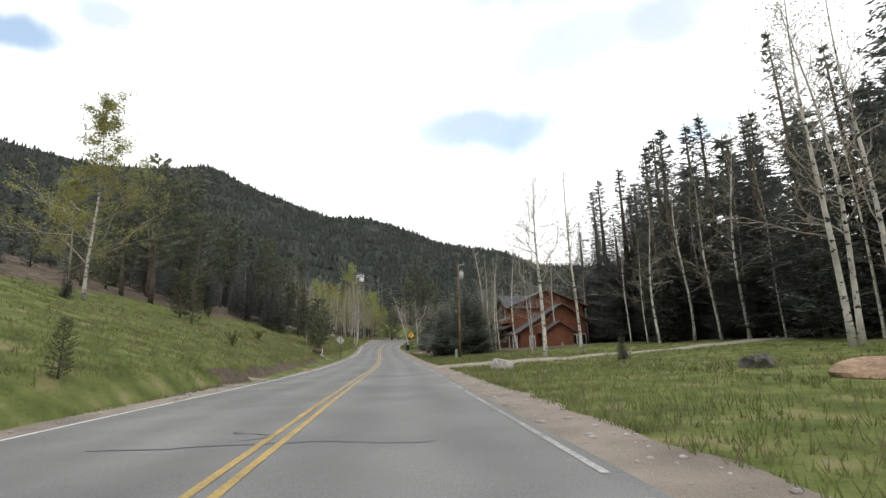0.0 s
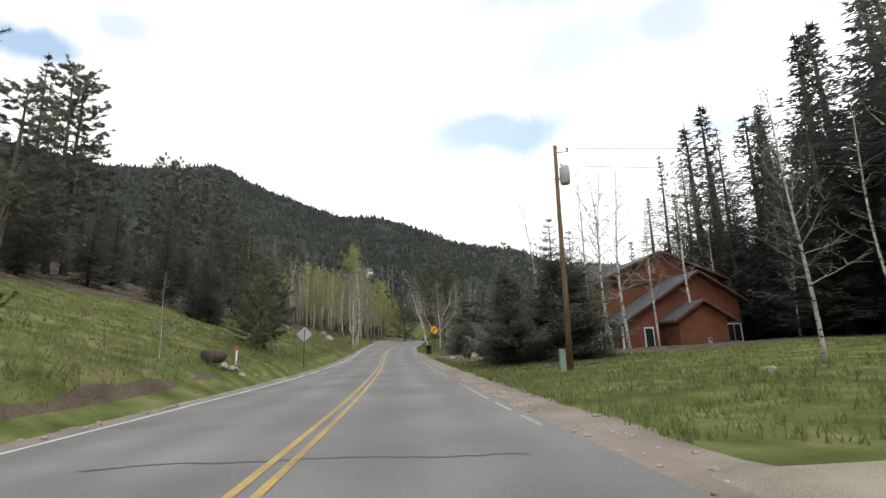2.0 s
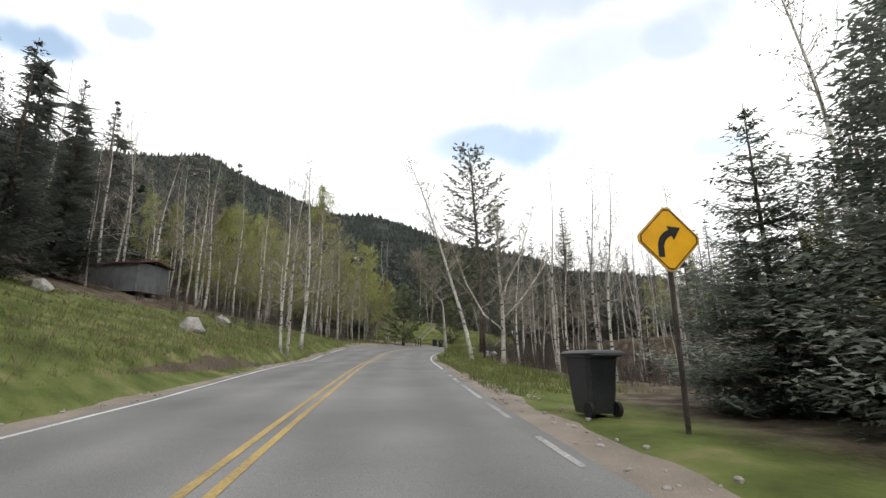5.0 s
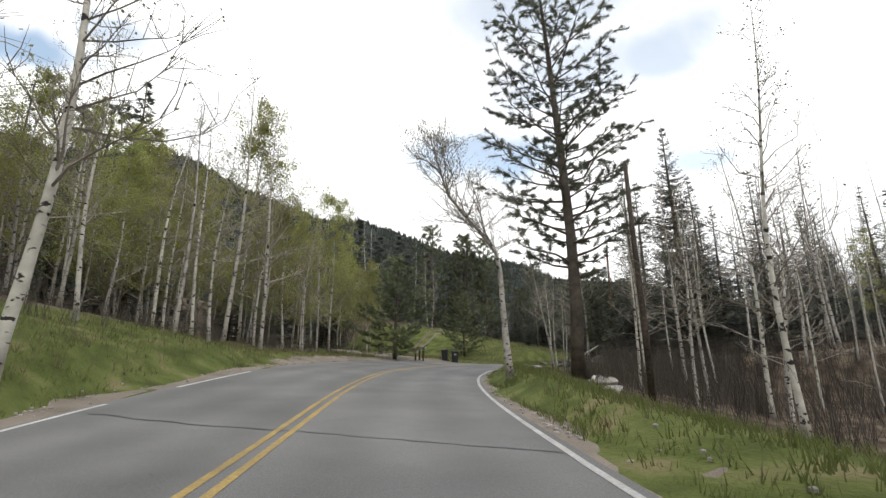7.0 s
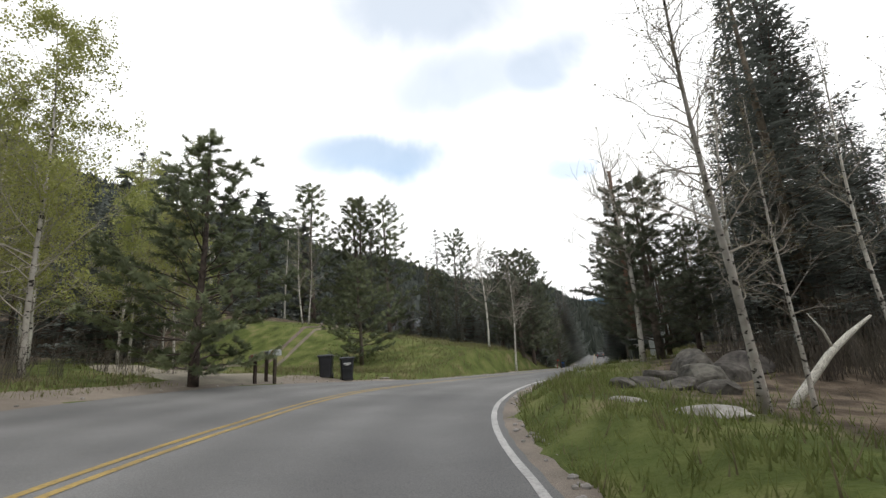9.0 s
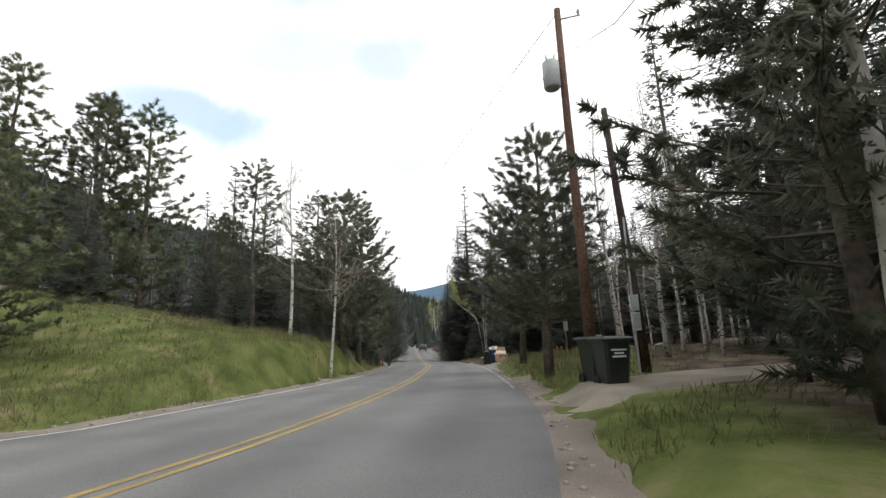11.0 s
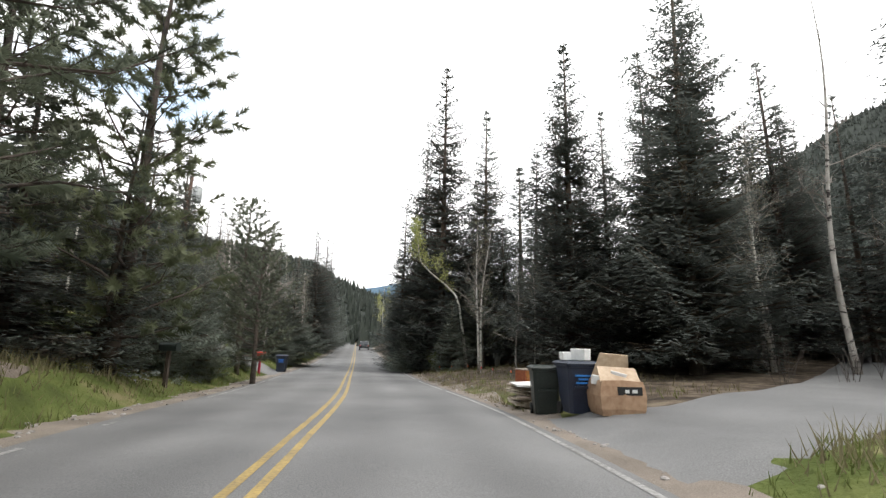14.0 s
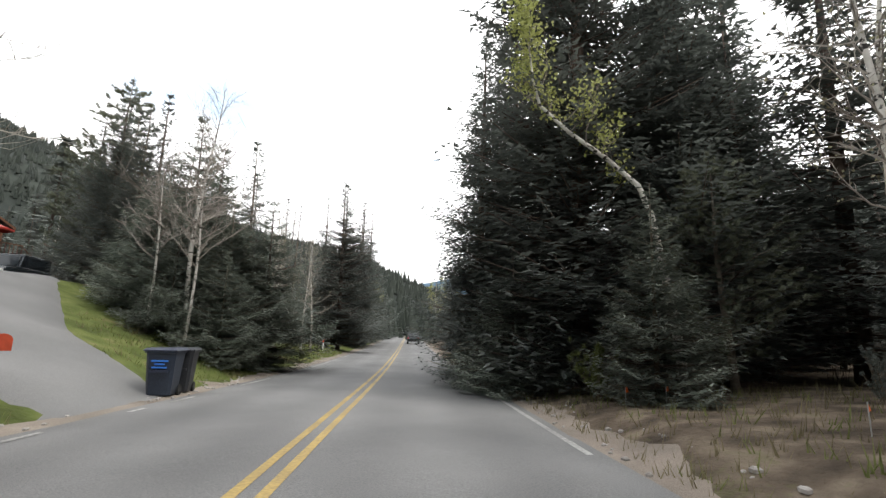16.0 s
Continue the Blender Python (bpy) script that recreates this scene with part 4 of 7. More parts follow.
KINDS = {
    "wide": [spruce_meshes(k, 20, 31, 0.0125, w, 0.02, 0.0185, key="silver") for k, w in ((21, 0.37), (22, 0.33), (23, 0.41))],
    "tall": [spruce_meshes(k, 40, 20, 0.0078, w, 0.04, 0.0105, 0.04) for k, w in ((24, 0.20), (25, 0.175))],
    "spruce": [spruce_meshes(k, 32, 16, 0.0135, w, 0.03, 0.0165, 0.04) for k, w in ((1, 0.19), (2, 0.22), (3, 0.17))],
    "slim_near": [spruce_meshes(k, 36, 16, 0.0115, w, 0.05, 0.0145, 0.0) for k, w in ((35, 0.15), (36, 0.17))],
    "slim": [spruce_meshes(k, 40, 14, 0.0105, w, 0.04, 0.0125, 0.0) for k, w in ((31, 0.125), (32, 0.155), (33, 0.14), (34, 0.115))],
    "pine": [pine_meshes(k, 50, 0.24, 0.19, 44, 0.0215, 0.014, broad=0.12, thick=1.05) for k in (4, 5, 6)],
    "pine_tall": [pine_meshes(7, 112, 0.21, 0.175, 56, 0.0105, 0.0115, lean=-0.07, broad=0.085, thick=0.95)],
    "pine_near": [pine_meshes(k, 88, 0.14, w, 100, 0.0165, 0.016, "pine", 0.6, broad=0.055, thick=0.95) for k, w in ((26, 0.32), (27, 0.28))],
    "pine_thick": [pine_meshes(46, 110, 0.15, 0.35, 84, 0.021, 0.018, "pine", 0.55, broad=0.065, thick=1.05)],
    "pine_fine": [pine_meshes(30, 92, 0.19, 0.30, 84, 0.024, 0.020, "pine", 0.55, broad=0.062, thick=1.05)],
    "bushy": [pine_meshes(k, 74, 0.04, w, 54, 0.027, 0.018, key_, 0.62, broad=0.11, thick=1.05) for k, w, key_ in ((28, 0.38, "young"), (29, 0.34, "pine"))],
    "pine_young": [pine_meshes(k, 64, 0.05, w, 70, 0.023, 0.016, "young", 0.75, broad=0.075, thick=1.0) for k, w in ((8, 0.27), (9, 0.22), (10, 0.30))],
    "birch": [birch_meshes(k, 40, 0.24, 0.21, 1, "bud", lean=ln, twigs=10) for k, ln in ((11, 0.03), (12, -0.04), (13, 0.06), (14, 0.0))],
    "thin": [birch_meshes(k, 26, 0.34, 0.14, 0, trunk=0.0066, lean=ln, twigs=8) for k, ln in ((15, 0.03), (16, -0.03), (17, 0.0))],
    "aspen_leaf": [birch_meshes(k, 50, 0.12, 0.33, 24, "fresh", lean=ln, twigs=10, leaf=0.0041) for k, ln in ((18, 0.03), (19, -0.04), (20, 0.0))],
    "leaning": [birch_meshes(41, 46, 0.30, 0.24, 1, "bud", 0.0098, lean=-0.30, twigs=15)],
    "bent": [birch_meshes(42, 60, 0.46, 0.36, 4, "bud", 0.0150, lean=-0.14, kink=-0.20, twigs=15)],
    "drooping": [birch_meshes(45, 26, 0.50, 0.20, 8, "fresh", 0.0115, lean=-0.10, kink=-0.24, twigs=11, leaf=0.0052)],
    "forked": [birch_meshes(43, 44, 0.30, 0.26, 2, "bud", 0.0122, lean=0.02, twigs=15, fork=True)],
    "spreading": [birch_meshes(44, 48, 0.34, 0.30, 0, "bud", 0.0095, lean=0.02, twigs=16, rise=0.2)],
}
NAMES = {"wide": ("spruce_tree", "broad grey-green spruce with branches to the ground"), "tall": ("spruce_tree", "tall dark spruce with drooping branches"),
         "spruce": ("spruce_tree", "dark green spruce tree"), "slim": ("spruce_tree", "narrow dark spruce at the forest edge"), "slim_near": ("spruce_tree", "narrow dark spruce beside the verge"),
         "pine": ("pine_tree", "tall ponderosa pine with clumped dark needles"), "pine_tall": ("pine_tree", "very tall ponderosa pine with a long bare trunk"),
         "pine_near": ("pine_tree", "ponderosa pine with upturned needle clumps"), "pine_thick": ("pine_tree", "dense ponderosa pine spreading over the verge"), "pine_fine": ("pine_tree", "ponderosa pine with long needles over the verge"), "bushy": ("pine_tree", "broad bushy pine with branches near the ground"), "drooping": ("aspen_tree", "bent aspen with a drooping tuft of fresh leaves"), "pine_young": ("pine_tree", "bushy young pine with low branches"),
         "birch": ("aspen_tree", "bare white-trunked aspen just budding"), "thin": ("aspen_tree", "slender bare grey-white aspen"),
         "aspen_leaf": ("aspen_tree", "aspen with fresh yellow-green leaves"), "leaning": ("aspen_tree", "white aspen leaning out over the verge"),
         "bent": ("aspen_tree", "white aspen with a sharply bent trunk"), "forked": ("aspen_tree", "large forked white aspen with spreading limbs"),
         "spreading": ("aspen_tree", "bare aspen with many wide pale branches")}
PROTO = {(kind_, k): list(zip(("trunk", "crown", "foliage"), meshes)) for kind_, variants in KINDS.items() for k, meshes in enumerate(variants)}


def tree(kind, x, y, h, turn=None, variant=None, slim=1.0):
    """Plant a tree of that height."""
    rnd = random.Random(int(x * 131 + y * 977))
    k = rnd.randrange(len(KINDS[kind])) if variant is None else variant
    name, label = NAMES[kind]
    e = tagged(new(name), label, "tree", "trees beside the road")
    wide = slim * rnd.uniform(0.9, 1.12)
    e.matrix_basis = pose(x, y, gz(x, y) - 0.04, rnd.uniform(-1.5, 1.5), rnd.uniform(-1.5, 1.5), rnd.uniform(0, 360) if turn is None else turn) @ Matrix.Diagonal((h * wide, h * wide, h, 1))
    for pn, me in PROTO[kind, k]:
        ob = new(pn, me)
        ob.parent = e
    return e


PLANTED = []


def stand(kind, places, slim=1.0):
    for x, y, h in places:
        tree(kind, x, y, h, slim=slim)
        PLANTED.append((x, y))


# ---- the trees that stand out, stretch by stretch ----
# the slope on the left
stand('aspen_leaf', ((-20.2, 33.2, 14.0),))
stand('aspen_leaf', ((-22.4, 34.6, 8.6),), slim=1.25)
stand('pine', ((-24.1, 50.2, 13.5), (-27.0, 50.4, 12.5), (-24.2, 61.0, 12.5)), slim=1.2)
# the slope on the left
stand('spruce', ((-19.5, 30.1, 2.6), (-20.8, 84.1, 7.9), (-18.9, 76.1, 6.8), (-29.9, 70.8, 19.7), (-23.1, 79.3, 12.3), (-17.8, 100.5, 11.8), (-15.4, 87.1, 12.2),))
stand('tall', ((-23.2, 112.0, 14.9), (-17.5, 98.1, 10.6)))
stand('spruce', ((-22.3, 89.0, 12.7), (-18.9, 78.4, 10.2), (-16.8, 74.5, 7.0)), slim=1.25)
stand('pine', ((-24.7, 98.8, 16.7), (-21.4, 84.4, 15.0), (-21.0, 93.4, 13.5)))
stand('bushy', ((-9.8, 66.4, 6.5), (-9.3, 63.2, 4.8),))
# the slope on the left
stand('pine_young', ((-16.4, 41.0, 3.9), (-8.2, 12.1, 1.5), (-18.8, 44.4, 4.3), (-15.2, 81.2, 8.8),))
# the slope on the left
stand('pine', ((-29.8, 61.5, 18.2), (-32.6, 77.2, 21.0), (-33.3, 98.0, 19.1), (-33.5, 80.6, 21.9), (-31.4, 97.7, 19.2), (-24.8, 103.7, 12.2),))
# the slope on the left
stand('birch', ((-8.4, 48.7, 3.2),))
# behind the lawn
stand('spreading', ((11.4, 34.9, 15.2),))
stand('birch', ((34.1, 50.8, 20.5), (37.2, 53.6, 19.7), (37.7, 45.8, 20.4), (25.0, 69.8, 16.6), (16.5, 40.5, 17.1), (13.6, 45.4, 9.8), (35.6, 71.1, 15.5), (23.7, 21.9, 22.4), (25.6, 22.8, 22.5), (24.2, 19.9, 20.4),))
# behind the lawn
stand('slim', ((42.4, 65.8, 33.4), (43.8, 72.4, 33.8), (43.2, 59.7, 30.9), (45.3, 93.0, 35.8), (56.1, 98.0, 36.1), (55.1, 92.7, 34.8), (46.6, 98.8, 35.9), (48.2, 86.7, 30.2), (35.5, 66.2, 26.9), (50.1, 86.8, 32.5), (58.3, 124.2, 26.2), (54.0, 126.8, 26.5), (38.9, 61.7, 29.8),), slim=1.7)
stand('slim', ((36.2, 55.6, 25.0), (40.5, 52.8, 29.0), (44.6, 49.5, 28.0), (33.0, 63.5, 19.0), (39.4, 48.0, 24.0)), slim=1.6)
stand('tall', ((41.5, 56.5, 17.0), (38.0, 59.5, 15.0), (36.0, 52.0, 13.0), (40.5, 47.5, 16.0), (35.5, 46.0, 11.0), (34.5, 60.0, 12.0)))
# behind the lawn
stand('birch', ((34.1, 42.2, 21.0), (33.0, 44.6, 18.0)))
stand('slim', ((36.5, 41.0, 22.0), (38.5, 43.6, 25.0)), slim=1.5)
# spruces before the house
stand('wide', ((6.5, 59.6, 7.8), (9.7, 60.4, 9.4), (11.4, 61.2, 8.6), (7.5, 64.7, 8.2), (12.0, 67.2, 8.5), (12.3, 82.4, 12.4), (9.4, 80.4, 7.0), (7.2, 82.6, 8.4), (11.6, 77.6, 5.4), (15.2, 79.0, 7.4), (6.6, 86.5, 6.0), (9.6, 86.0, 8.5),))
stand('wide', ((13.3, 26.2, 1.6),))
# spruces before the house
stand('birch', ((19.1, 96.5, 22.1),))
# aspens by the house
stand('birch', ((13.8, 62.7, 13.5), (14.7, 63.7, 12.9), (18.0, 68.2, 16.1), (13.5, 63.2, 13.3), (20.8, 68.6, 12.9),))
# aspen grove on the left bank
stand('birch', ((-21.6, 112.9, 9.5), (-19.7, 118.0, 12.6), (-14.6, 122.3, 13.6), (-13.8, 126.6, 13.0), (-7.8, 111.5, 13.0), (-7.7, 111.8, 14.0), (-7.7, 117.6, 16.5), (-19.4, 126.6, 9.4), (-14.8, 130.3, 11.4), (-8.3, 130.4, 10.2), (-10.6, 140.2, 20.2), (-7.2, 135.7, 14.9), (-9.3, 143.0, 13.0), (-7.4, 150.0, 8.0), (-17.2, 120.5, 14.0),))
# aspen grove on the left bank
stand('aspen_leaf', ((-19.6, 147.7, 12.0), (-12.7, 150.3, 21.4), (-9.1, 156.3, 13.8), (-5.7, 166.8, 13.6), (-17.8, 153.9, 15.0),))
# aspen grove on the left bank
stand('spruce', ((-27.9, 160.3, 29.2), (-27.7, 148.8, 19.3),))
# aspen grove on the left bank
stand('pine', ((-31.1, 158.5, 24.3),))
# in the hollow
stand('birch', ((12.2, 125.3, 9.3), (13.5, 126.7, 10.3), (13.2, 121.9, 8.8), (14.8, 130.1, 11.4), (16.9, 136.7, 8.7), (10.0, 135.1, 6.2), (10.3, 134.6, 5.2),))
# in the hollow
stand('tall', ((23.0, 141.3, 19.5),))
stand('slim_near', ((27.0, 142.6, 13.0), (29.3, 147.4, 17.5), (30.7, 139.8, 11.7), (17.5, 138.8, 14.7), (19.4, 140.8, 13.9), (24.0, 144.6, 13.6),))
# in the hollow
stand('birch', ((23.9, 150.9, 8.2), (22.6, 145.4, 6.1), (26.4, 150.4, 9.6), (27.6, 150.5, 8.4), (28.2, 149.8, 9.0), (29.6, 150.4, 8.6), (30.4, 149.2, 9.4), (26.8, 148.9, 7.4), (28.9, 148.2, 8.8), (31.4, 150.9, 9.0)))
# round the clearing
stand('bushy', ((0.7, 147.5, 8.4), (9.1, 163.2, 7.4), (25.5, 169.8, 9.9),))
# round the clearing
stand('pine_young', ((8.6, 193.6, 21.5), (14.5, 192.7, 21.3), (18.0, 189.9, 20.5), (32.8, 179.4, 13.0), (14.1, 190.3, 19.4),))
# round the clearing
stand('spruce', ((26.0, 192.8, 19.2), (25.3, 183.0, 15.4),))
# round the clearing
stand('birch', ((6.2, 178.8, 11.9), (6.9, 178.7, 10.5),))
stand('spreading', ((21.5, 168.6, 10.8), (22.6, 165.8, 9.6)), slim=0.9)
# after the bend
stand('slim_near', ((32.9, 152.0, 16.3),))
stand('tall', ((23.0, 167.8, 1.1), (58.4, 173.9, 20.0), (55.6, 179.4, 14.5),))
# after the bend
stand('birch', ((32.5, 152.9, 13.2), (48.7, 161.5, 10.2), (48.2, 158.4, 9.6), (57.4, 158.2, 10.2), (47.9, 159.8, 6.2), (60.1, 156.4, 8.7),))
# after the bend
stand('pine', ((23.2, 179.1, 13.8), (29.8, 178.6, 11.0),))
# after the bend
stand('wide', ((36.3, 183.2, 4.6), (34.8, 182.2, 5.6), (35.6, 185.0, 6.2), (37.4, 185.6, 4.8)), slim=0.8)
stand('spruce', ((32.6, 179.6, 8.0), (34.6, 184.2, 9.0), (30.8, 180.8, 9.0)), slim=1.2)
# along the last stretch
stand('tall', ((36.8, 187.4, 10.0), (34.7, 186.8, 7.5), (36.9, 186.4, 4.9), (64.5, 219.6, 16.2), (73.5, 231.8, 17.6), (55.3, 177.0, 13.0), (57.3, 186.6, 14.7), (69.5, 228.4, 19.1), (70.0, 233.8, 18.5), (82.9, 243.9, 21.2), (76.7, 235.8, 20.0), (62.3, 183.6, 9.0),))
# along the last stretch
stand('pine_near', ((39.9, 187.5, 8.6),), slim=0.8)
stand('pine_near', ((54.9, 184.4, 5.5),))
stand('wide', ((40.9, 189.3, 2.4), (46.7, 200.6, 5.0), (46.3, 203.4, 6.4), (48.0, 198.6, 4.2), (48.7, 200.4, 6.5), (47.4, 206.4, 7.5), (47.4, 202.0, 6.0)))
stand('spreading', ((46.9, 198.6, 8.4), (46.0, 200.4, 7.6)), slim=0.8)
stand('birch', ((51.6, 203.1, 6.0), (51.2, 203.6, 5.6), (52.2, 204.0, 6.4), (50.8, 202.8, 5.0), (55.7, 208.1, 8.6)))
stand('slim_near', ((58.6, 182.6, 16.0), (61.5, 185.6, 16.5), (57.6, 184.4, 11.0)), slim=1.3)
# along the last stretch
stand('birch', ((53.8, 208.4, 10.0), (49.9, 180.9, 8.6), (50.3, 181.1, 8.4), (49.3, 177.0, 5.5), (48.6, 209.8, 12.3), (51.8, 203.2, 5.8), (57.1, 210.2, 9.1), (65.5, 202.9, 7.7), (67.0, 204.3, 6.8), (50.2, 178.6, 5.2),))
# along the last stretch
stand('pine', ((46.3, 220.3, 15.9), (44.8, 225.0, 13.0),))
# single ones
for row in (("leaning", 3.9, 106.2, 12.0, 15), ("forked", 6.0, 106.8, 10.5, 5), ("pine_tall", 8.6, 128.6, 23.0, 20), ("bent", 4.6, 125.0, 9.5, 20), ("leaning", 9.6, 134.9, 7.6, 35),
            ("pine_fine", 23.0, 152.7, 8.0, 0), ("bushy", 17.0, 144.2, 7.2, 0), ("spreading", 15.8, 143.8, 9.6, 120), ("pine_thick", 28.4, 158.1, 8.4, 140), ("pine_near", 20.6, 145.6, 6.0, 60), ("tall", 54.8, 188.2, 24.0, 0), ("tall", 57.2, 186.0, 20.5, 90), 
            ("drooping", 53.9, 185.2, 10.0, -41), ("wide", 52.2, 184.9, 4.6, 0), ("tall", 58.8, 194.0, 20.0, 200), ("tall", 61.6, 197.2, 16.0, 70), ("tall", 56.8, 190.9, 18.0, 30), ("tall", 54.3, 191.9, 13.5, 120), ("wide", 52.9, 189.2, 4.2, 60), ("spreading", 47.1, 199.9, 10.5, 0), ("spreading", 41.0, 192.0, 8.6, 90), ("spreading", 40.7, 192.3, 8.0, 10), ("pine_near", 28.3, 172.5, 11.8, 200), ("pine_near", 25.9, 174.6, 11.0, 80), ("pine_near", 39.05, 184.2, 6.6, 10)):
    tree(row[0], row[1], row[2], row[3], turn=row[4])
    PLANTED.append((row[1], row[2]))


# ---- the woods between and behind them ----
CLEAR = ((17, 60, 34, 92), (0, 144, 8, 168), (33, 190, 46.3, 224), (15, 140, 26, 150), (36, 160, 46, 168), (0, 28, 34, 44), (8.2, 133.5, 14.6, 140.2))


def spots(s0, s1, d0, d1, count, gap, seed):
    """Places scattered over a stretch beside the road, each at least gap from the trees so far."""
    rnd = random.Random(seed)
    made = tries = 0
    while made < count and tries < count * 30:
        tries += 1
        s, d = rnd.uniform(s0, s1), rnd.uniform(d0, d1)
        x, y, _ = along(s, d)
        _, real = near_road(x, y)
        if abs(real[0]) < min(abs(d0), abs(d1)) - 0.3 or any(a < x < c and b < y < e for a, b, c, e in CLEAR):
            continue
        if any((x - a) ** 2 + (y - b) ** 2 < gap * gap for a, b in PLANTED):
            continue
        PLANTED.append((x, y))
        made += 1
        yield x, y, rnd


def fill(kinds, s0, s1, d0, d1, count, heights, gap, seed):
    for x, y, rnd in spots(s0, s1, d0, d1, count, gap, seed):
        tree(rnd.choice(kinds), x, y, rnd.uniform(*heights))


FAR_GEO = {"spruce": Geo(), "bark": Geo(), "birch": Geo(), "twig": Geo(), "fresh": Geo()}
FAR_KINDS = {"fir": [spruce_meshes(k, 15, 6, 0.05, w, 0.06, 0.076, 0.0) for k, w in ((51, 0.13), (52, 0.16), (53, 0.11))],
             "fine": [spruce_meshes(k, 22, 9, 0.032, w, 0.06, 0.042, 0.0) for k, w in ((57, 0.14), (58, 0.17))],
             "aspen": [birch_meshes(k, 8, 0.35, 0.12, 0, trunk=0.0066, lean=ln, twigs=2) for k, ln in ((54, 0.03), (55, -0.04))],
             "leafy": [birch_meshes(56, 16, 0.22, 0.22, 14, "fresh", twigs=4, leaf=0.0062)]}
FAR_KEYS = {"fir": ("bark", "spruce"), "fine": ("bark", "spruce"), "aspen": ("birch", "twig"), "leafy": ("birch", "twig", "fresh")}
FAR_DATA = {k: [[(np.array([v.co[:] for v in me.vertices]), [tuple(p.vertices) for p in me.polygons]) for me in var] for var in vs] for k, vs in FAR_KINDS.items()}


def fill_far(kinds, s0, s1, d0, d1, count, heights, gap, seed):
    """Trees of the woods behind, which nobody could count, joined."""
    for x, y, rnd in spots(s0, s1, d0, d1, count, gap, seed):
        kind = rnd.choice(kinds)
        h, a = rnd.uniform(*heights), rnd.random() * 6.283
        w = h * rnd.uniform(0.85, 1.2)
        ca, sa = math.cos(a), math.sin(a)
        turn = np.array([[ca * w, sa * w, 0], [-sa * w, ca * w, 0], [0, 0, h]])
        for key, (v, f) in zip(FAR_KEYS[kind], rnd.choice(FAR_DATA[kind])):
            FAR_GEO[key].add((v @ turn + (x, y, gz(x, y) - 0.05)).tolist(), f)


fill(("slim", "spruce"), 120, 172, -34, -24, 11, (9, 15), 4.0, 1)
fill(("pine_young", "spruce"), 92, 120, -34, -25, 6, (3.5, 6), 4.0, 21)
fill_far(("fir",), 84, 122, -75, -33, 50, (4, 7), 3.2, 121)
fill_far(("fir",), 122, 176, -75, -33, 60, (8, 15), 3.2, 101)
fill(("slim", "slim", "spruce"), 62, 152, 34, 44, 18, (20, 30), 3.2, 2)
fill_far(("fir",), 40, 155, 44, 85, 90, (20, 31), 3.4, 102)
fill(("thin", "birch"), 62, 150, 31, 38, 12, (10, 18), 2.4, 3)
fill(("thin", "birch", "birch"), 176, 206, -24, -10, 26, (10, 15), 1.8, 4)
fill(("aspen_leaf",), 184, 214, -28, -11, 28, (9, 14.5), 2.0, 14)
fill(("spruce", "slim"), 176, 214, -42, -27, 18, (14, 21), 3.0, 23)
fill_far(("fir", "fir", "aspen"), 172, 212, -75, -25, 70, (12, 20), 2.8, 105)
fill(("thin", "thin", "birch"), 158, 216, 9.5, 24, 27, (7, 13), 2.0, 6)
fill_far(("aspen", "aspen", "fine", "leafy"), 150, 222, 22, 48, 95, (7, 12), 2.0, 106)
fill_far(("fir",), 150, 222, 34, 75, 60, (9, 16), 3.0, 107)
fill_far(("fir", "fir", "aspen"), 214, 252, -80, -34, 60, (12, 20), 3.0, 108)
fill(("spruce",), 232, 264, -21, -8.6, 11, (6, 11), 2.8, 26)
stand("tall", ((50.0, 175.4, 17.4), (51.3, 170.6, 20.6), (53.0, 172.6, 12.0), (57.0, 161.4, 21.0), (59.5, 168.0, 17.0), (55.2, 171.4, 19.0), (53.6, 175.0, 14.5)))
stand("birch", ((54.0, 168.6, 12.0), (53.0, 168.2, 10.8), (55.8, 161.6, 12.3), (53.4, 161.9, 11.6), (54.6, 160.8, 11.2), (51.4, 161.6, 10.0), (52.4, 159.6, 11.0), (50.4, 159.0, 10.4), (56.6, 168.8, 12.5)))
stand("slim_near", ((59.0, 161.8, 13.5), (61.0, 167.5, 14.5), (62.5, 161.0, 13.0), (60.5, 171.0, 15.0), (64.0, 161.0, 14.0), (58.0, 157.6, 13.0), (63.0, 158.0, 15.0), (66.0, 170.0, 15.0), (54.2, 157.4, 12.5), (51.8, 155.6, 12.0), (49.0, 153.8, 12.5), (56.8, 154.6, 14.0), (46.4, 152.0, 12.0)))
stand("tall", ((40.0, 83.0, 20.0), (43.5, 79.0, 22.0)))
stand("slim", ((44.0, 73.0, 22.0), (42.0, 68.0, 20.0), (41.0, 88.0, 19.0)))
stand("spruce", ((39.0, 191.8, 6.0), (38.2, 195.8, 8.0), (36.8, 189.5, 7.0), (39.0, 199.5, 7.5), (40.0, 194.3, 5.0), (38.6, 203.4, 8.0)))
fill(("thin", "thin", "birch"), 222, 252, 16, 26, 24, (9, 16), 1.9, 9)
fill(("slim_near", "thin", "slim_near"), 218, 252, 18, 29, 24, (11, 17), 2.2, 32)
fill_far(("fine", "fine", "aspen"), 218, 262, 29, 42, 30, (11, 18), 2.4, 109)
fill_far(("fir", "aspen"), 218, 262, 42, 62, 36, (12, 20), 2.6, 129)
fill(("slim_near", "spruce"), 256, 300, 10.5, 20, 15, (9, 15), 3.0, 11)
stand("tall", ((45.4, 213.0, 13.5), (46.6, 211.0, 11.0), (45.2, 222.0, 15.0), (39.0, 207.5, 11.0), (37.8, 213.0, 13.0), (36.0, 204.0, 12.0), (38.2, 200.4, 9.0)))
stand("wide", ((48.6, 203.0, 9.0), (50.4, 200.6, 7.5), (48.6, 206.5, 11.0)))
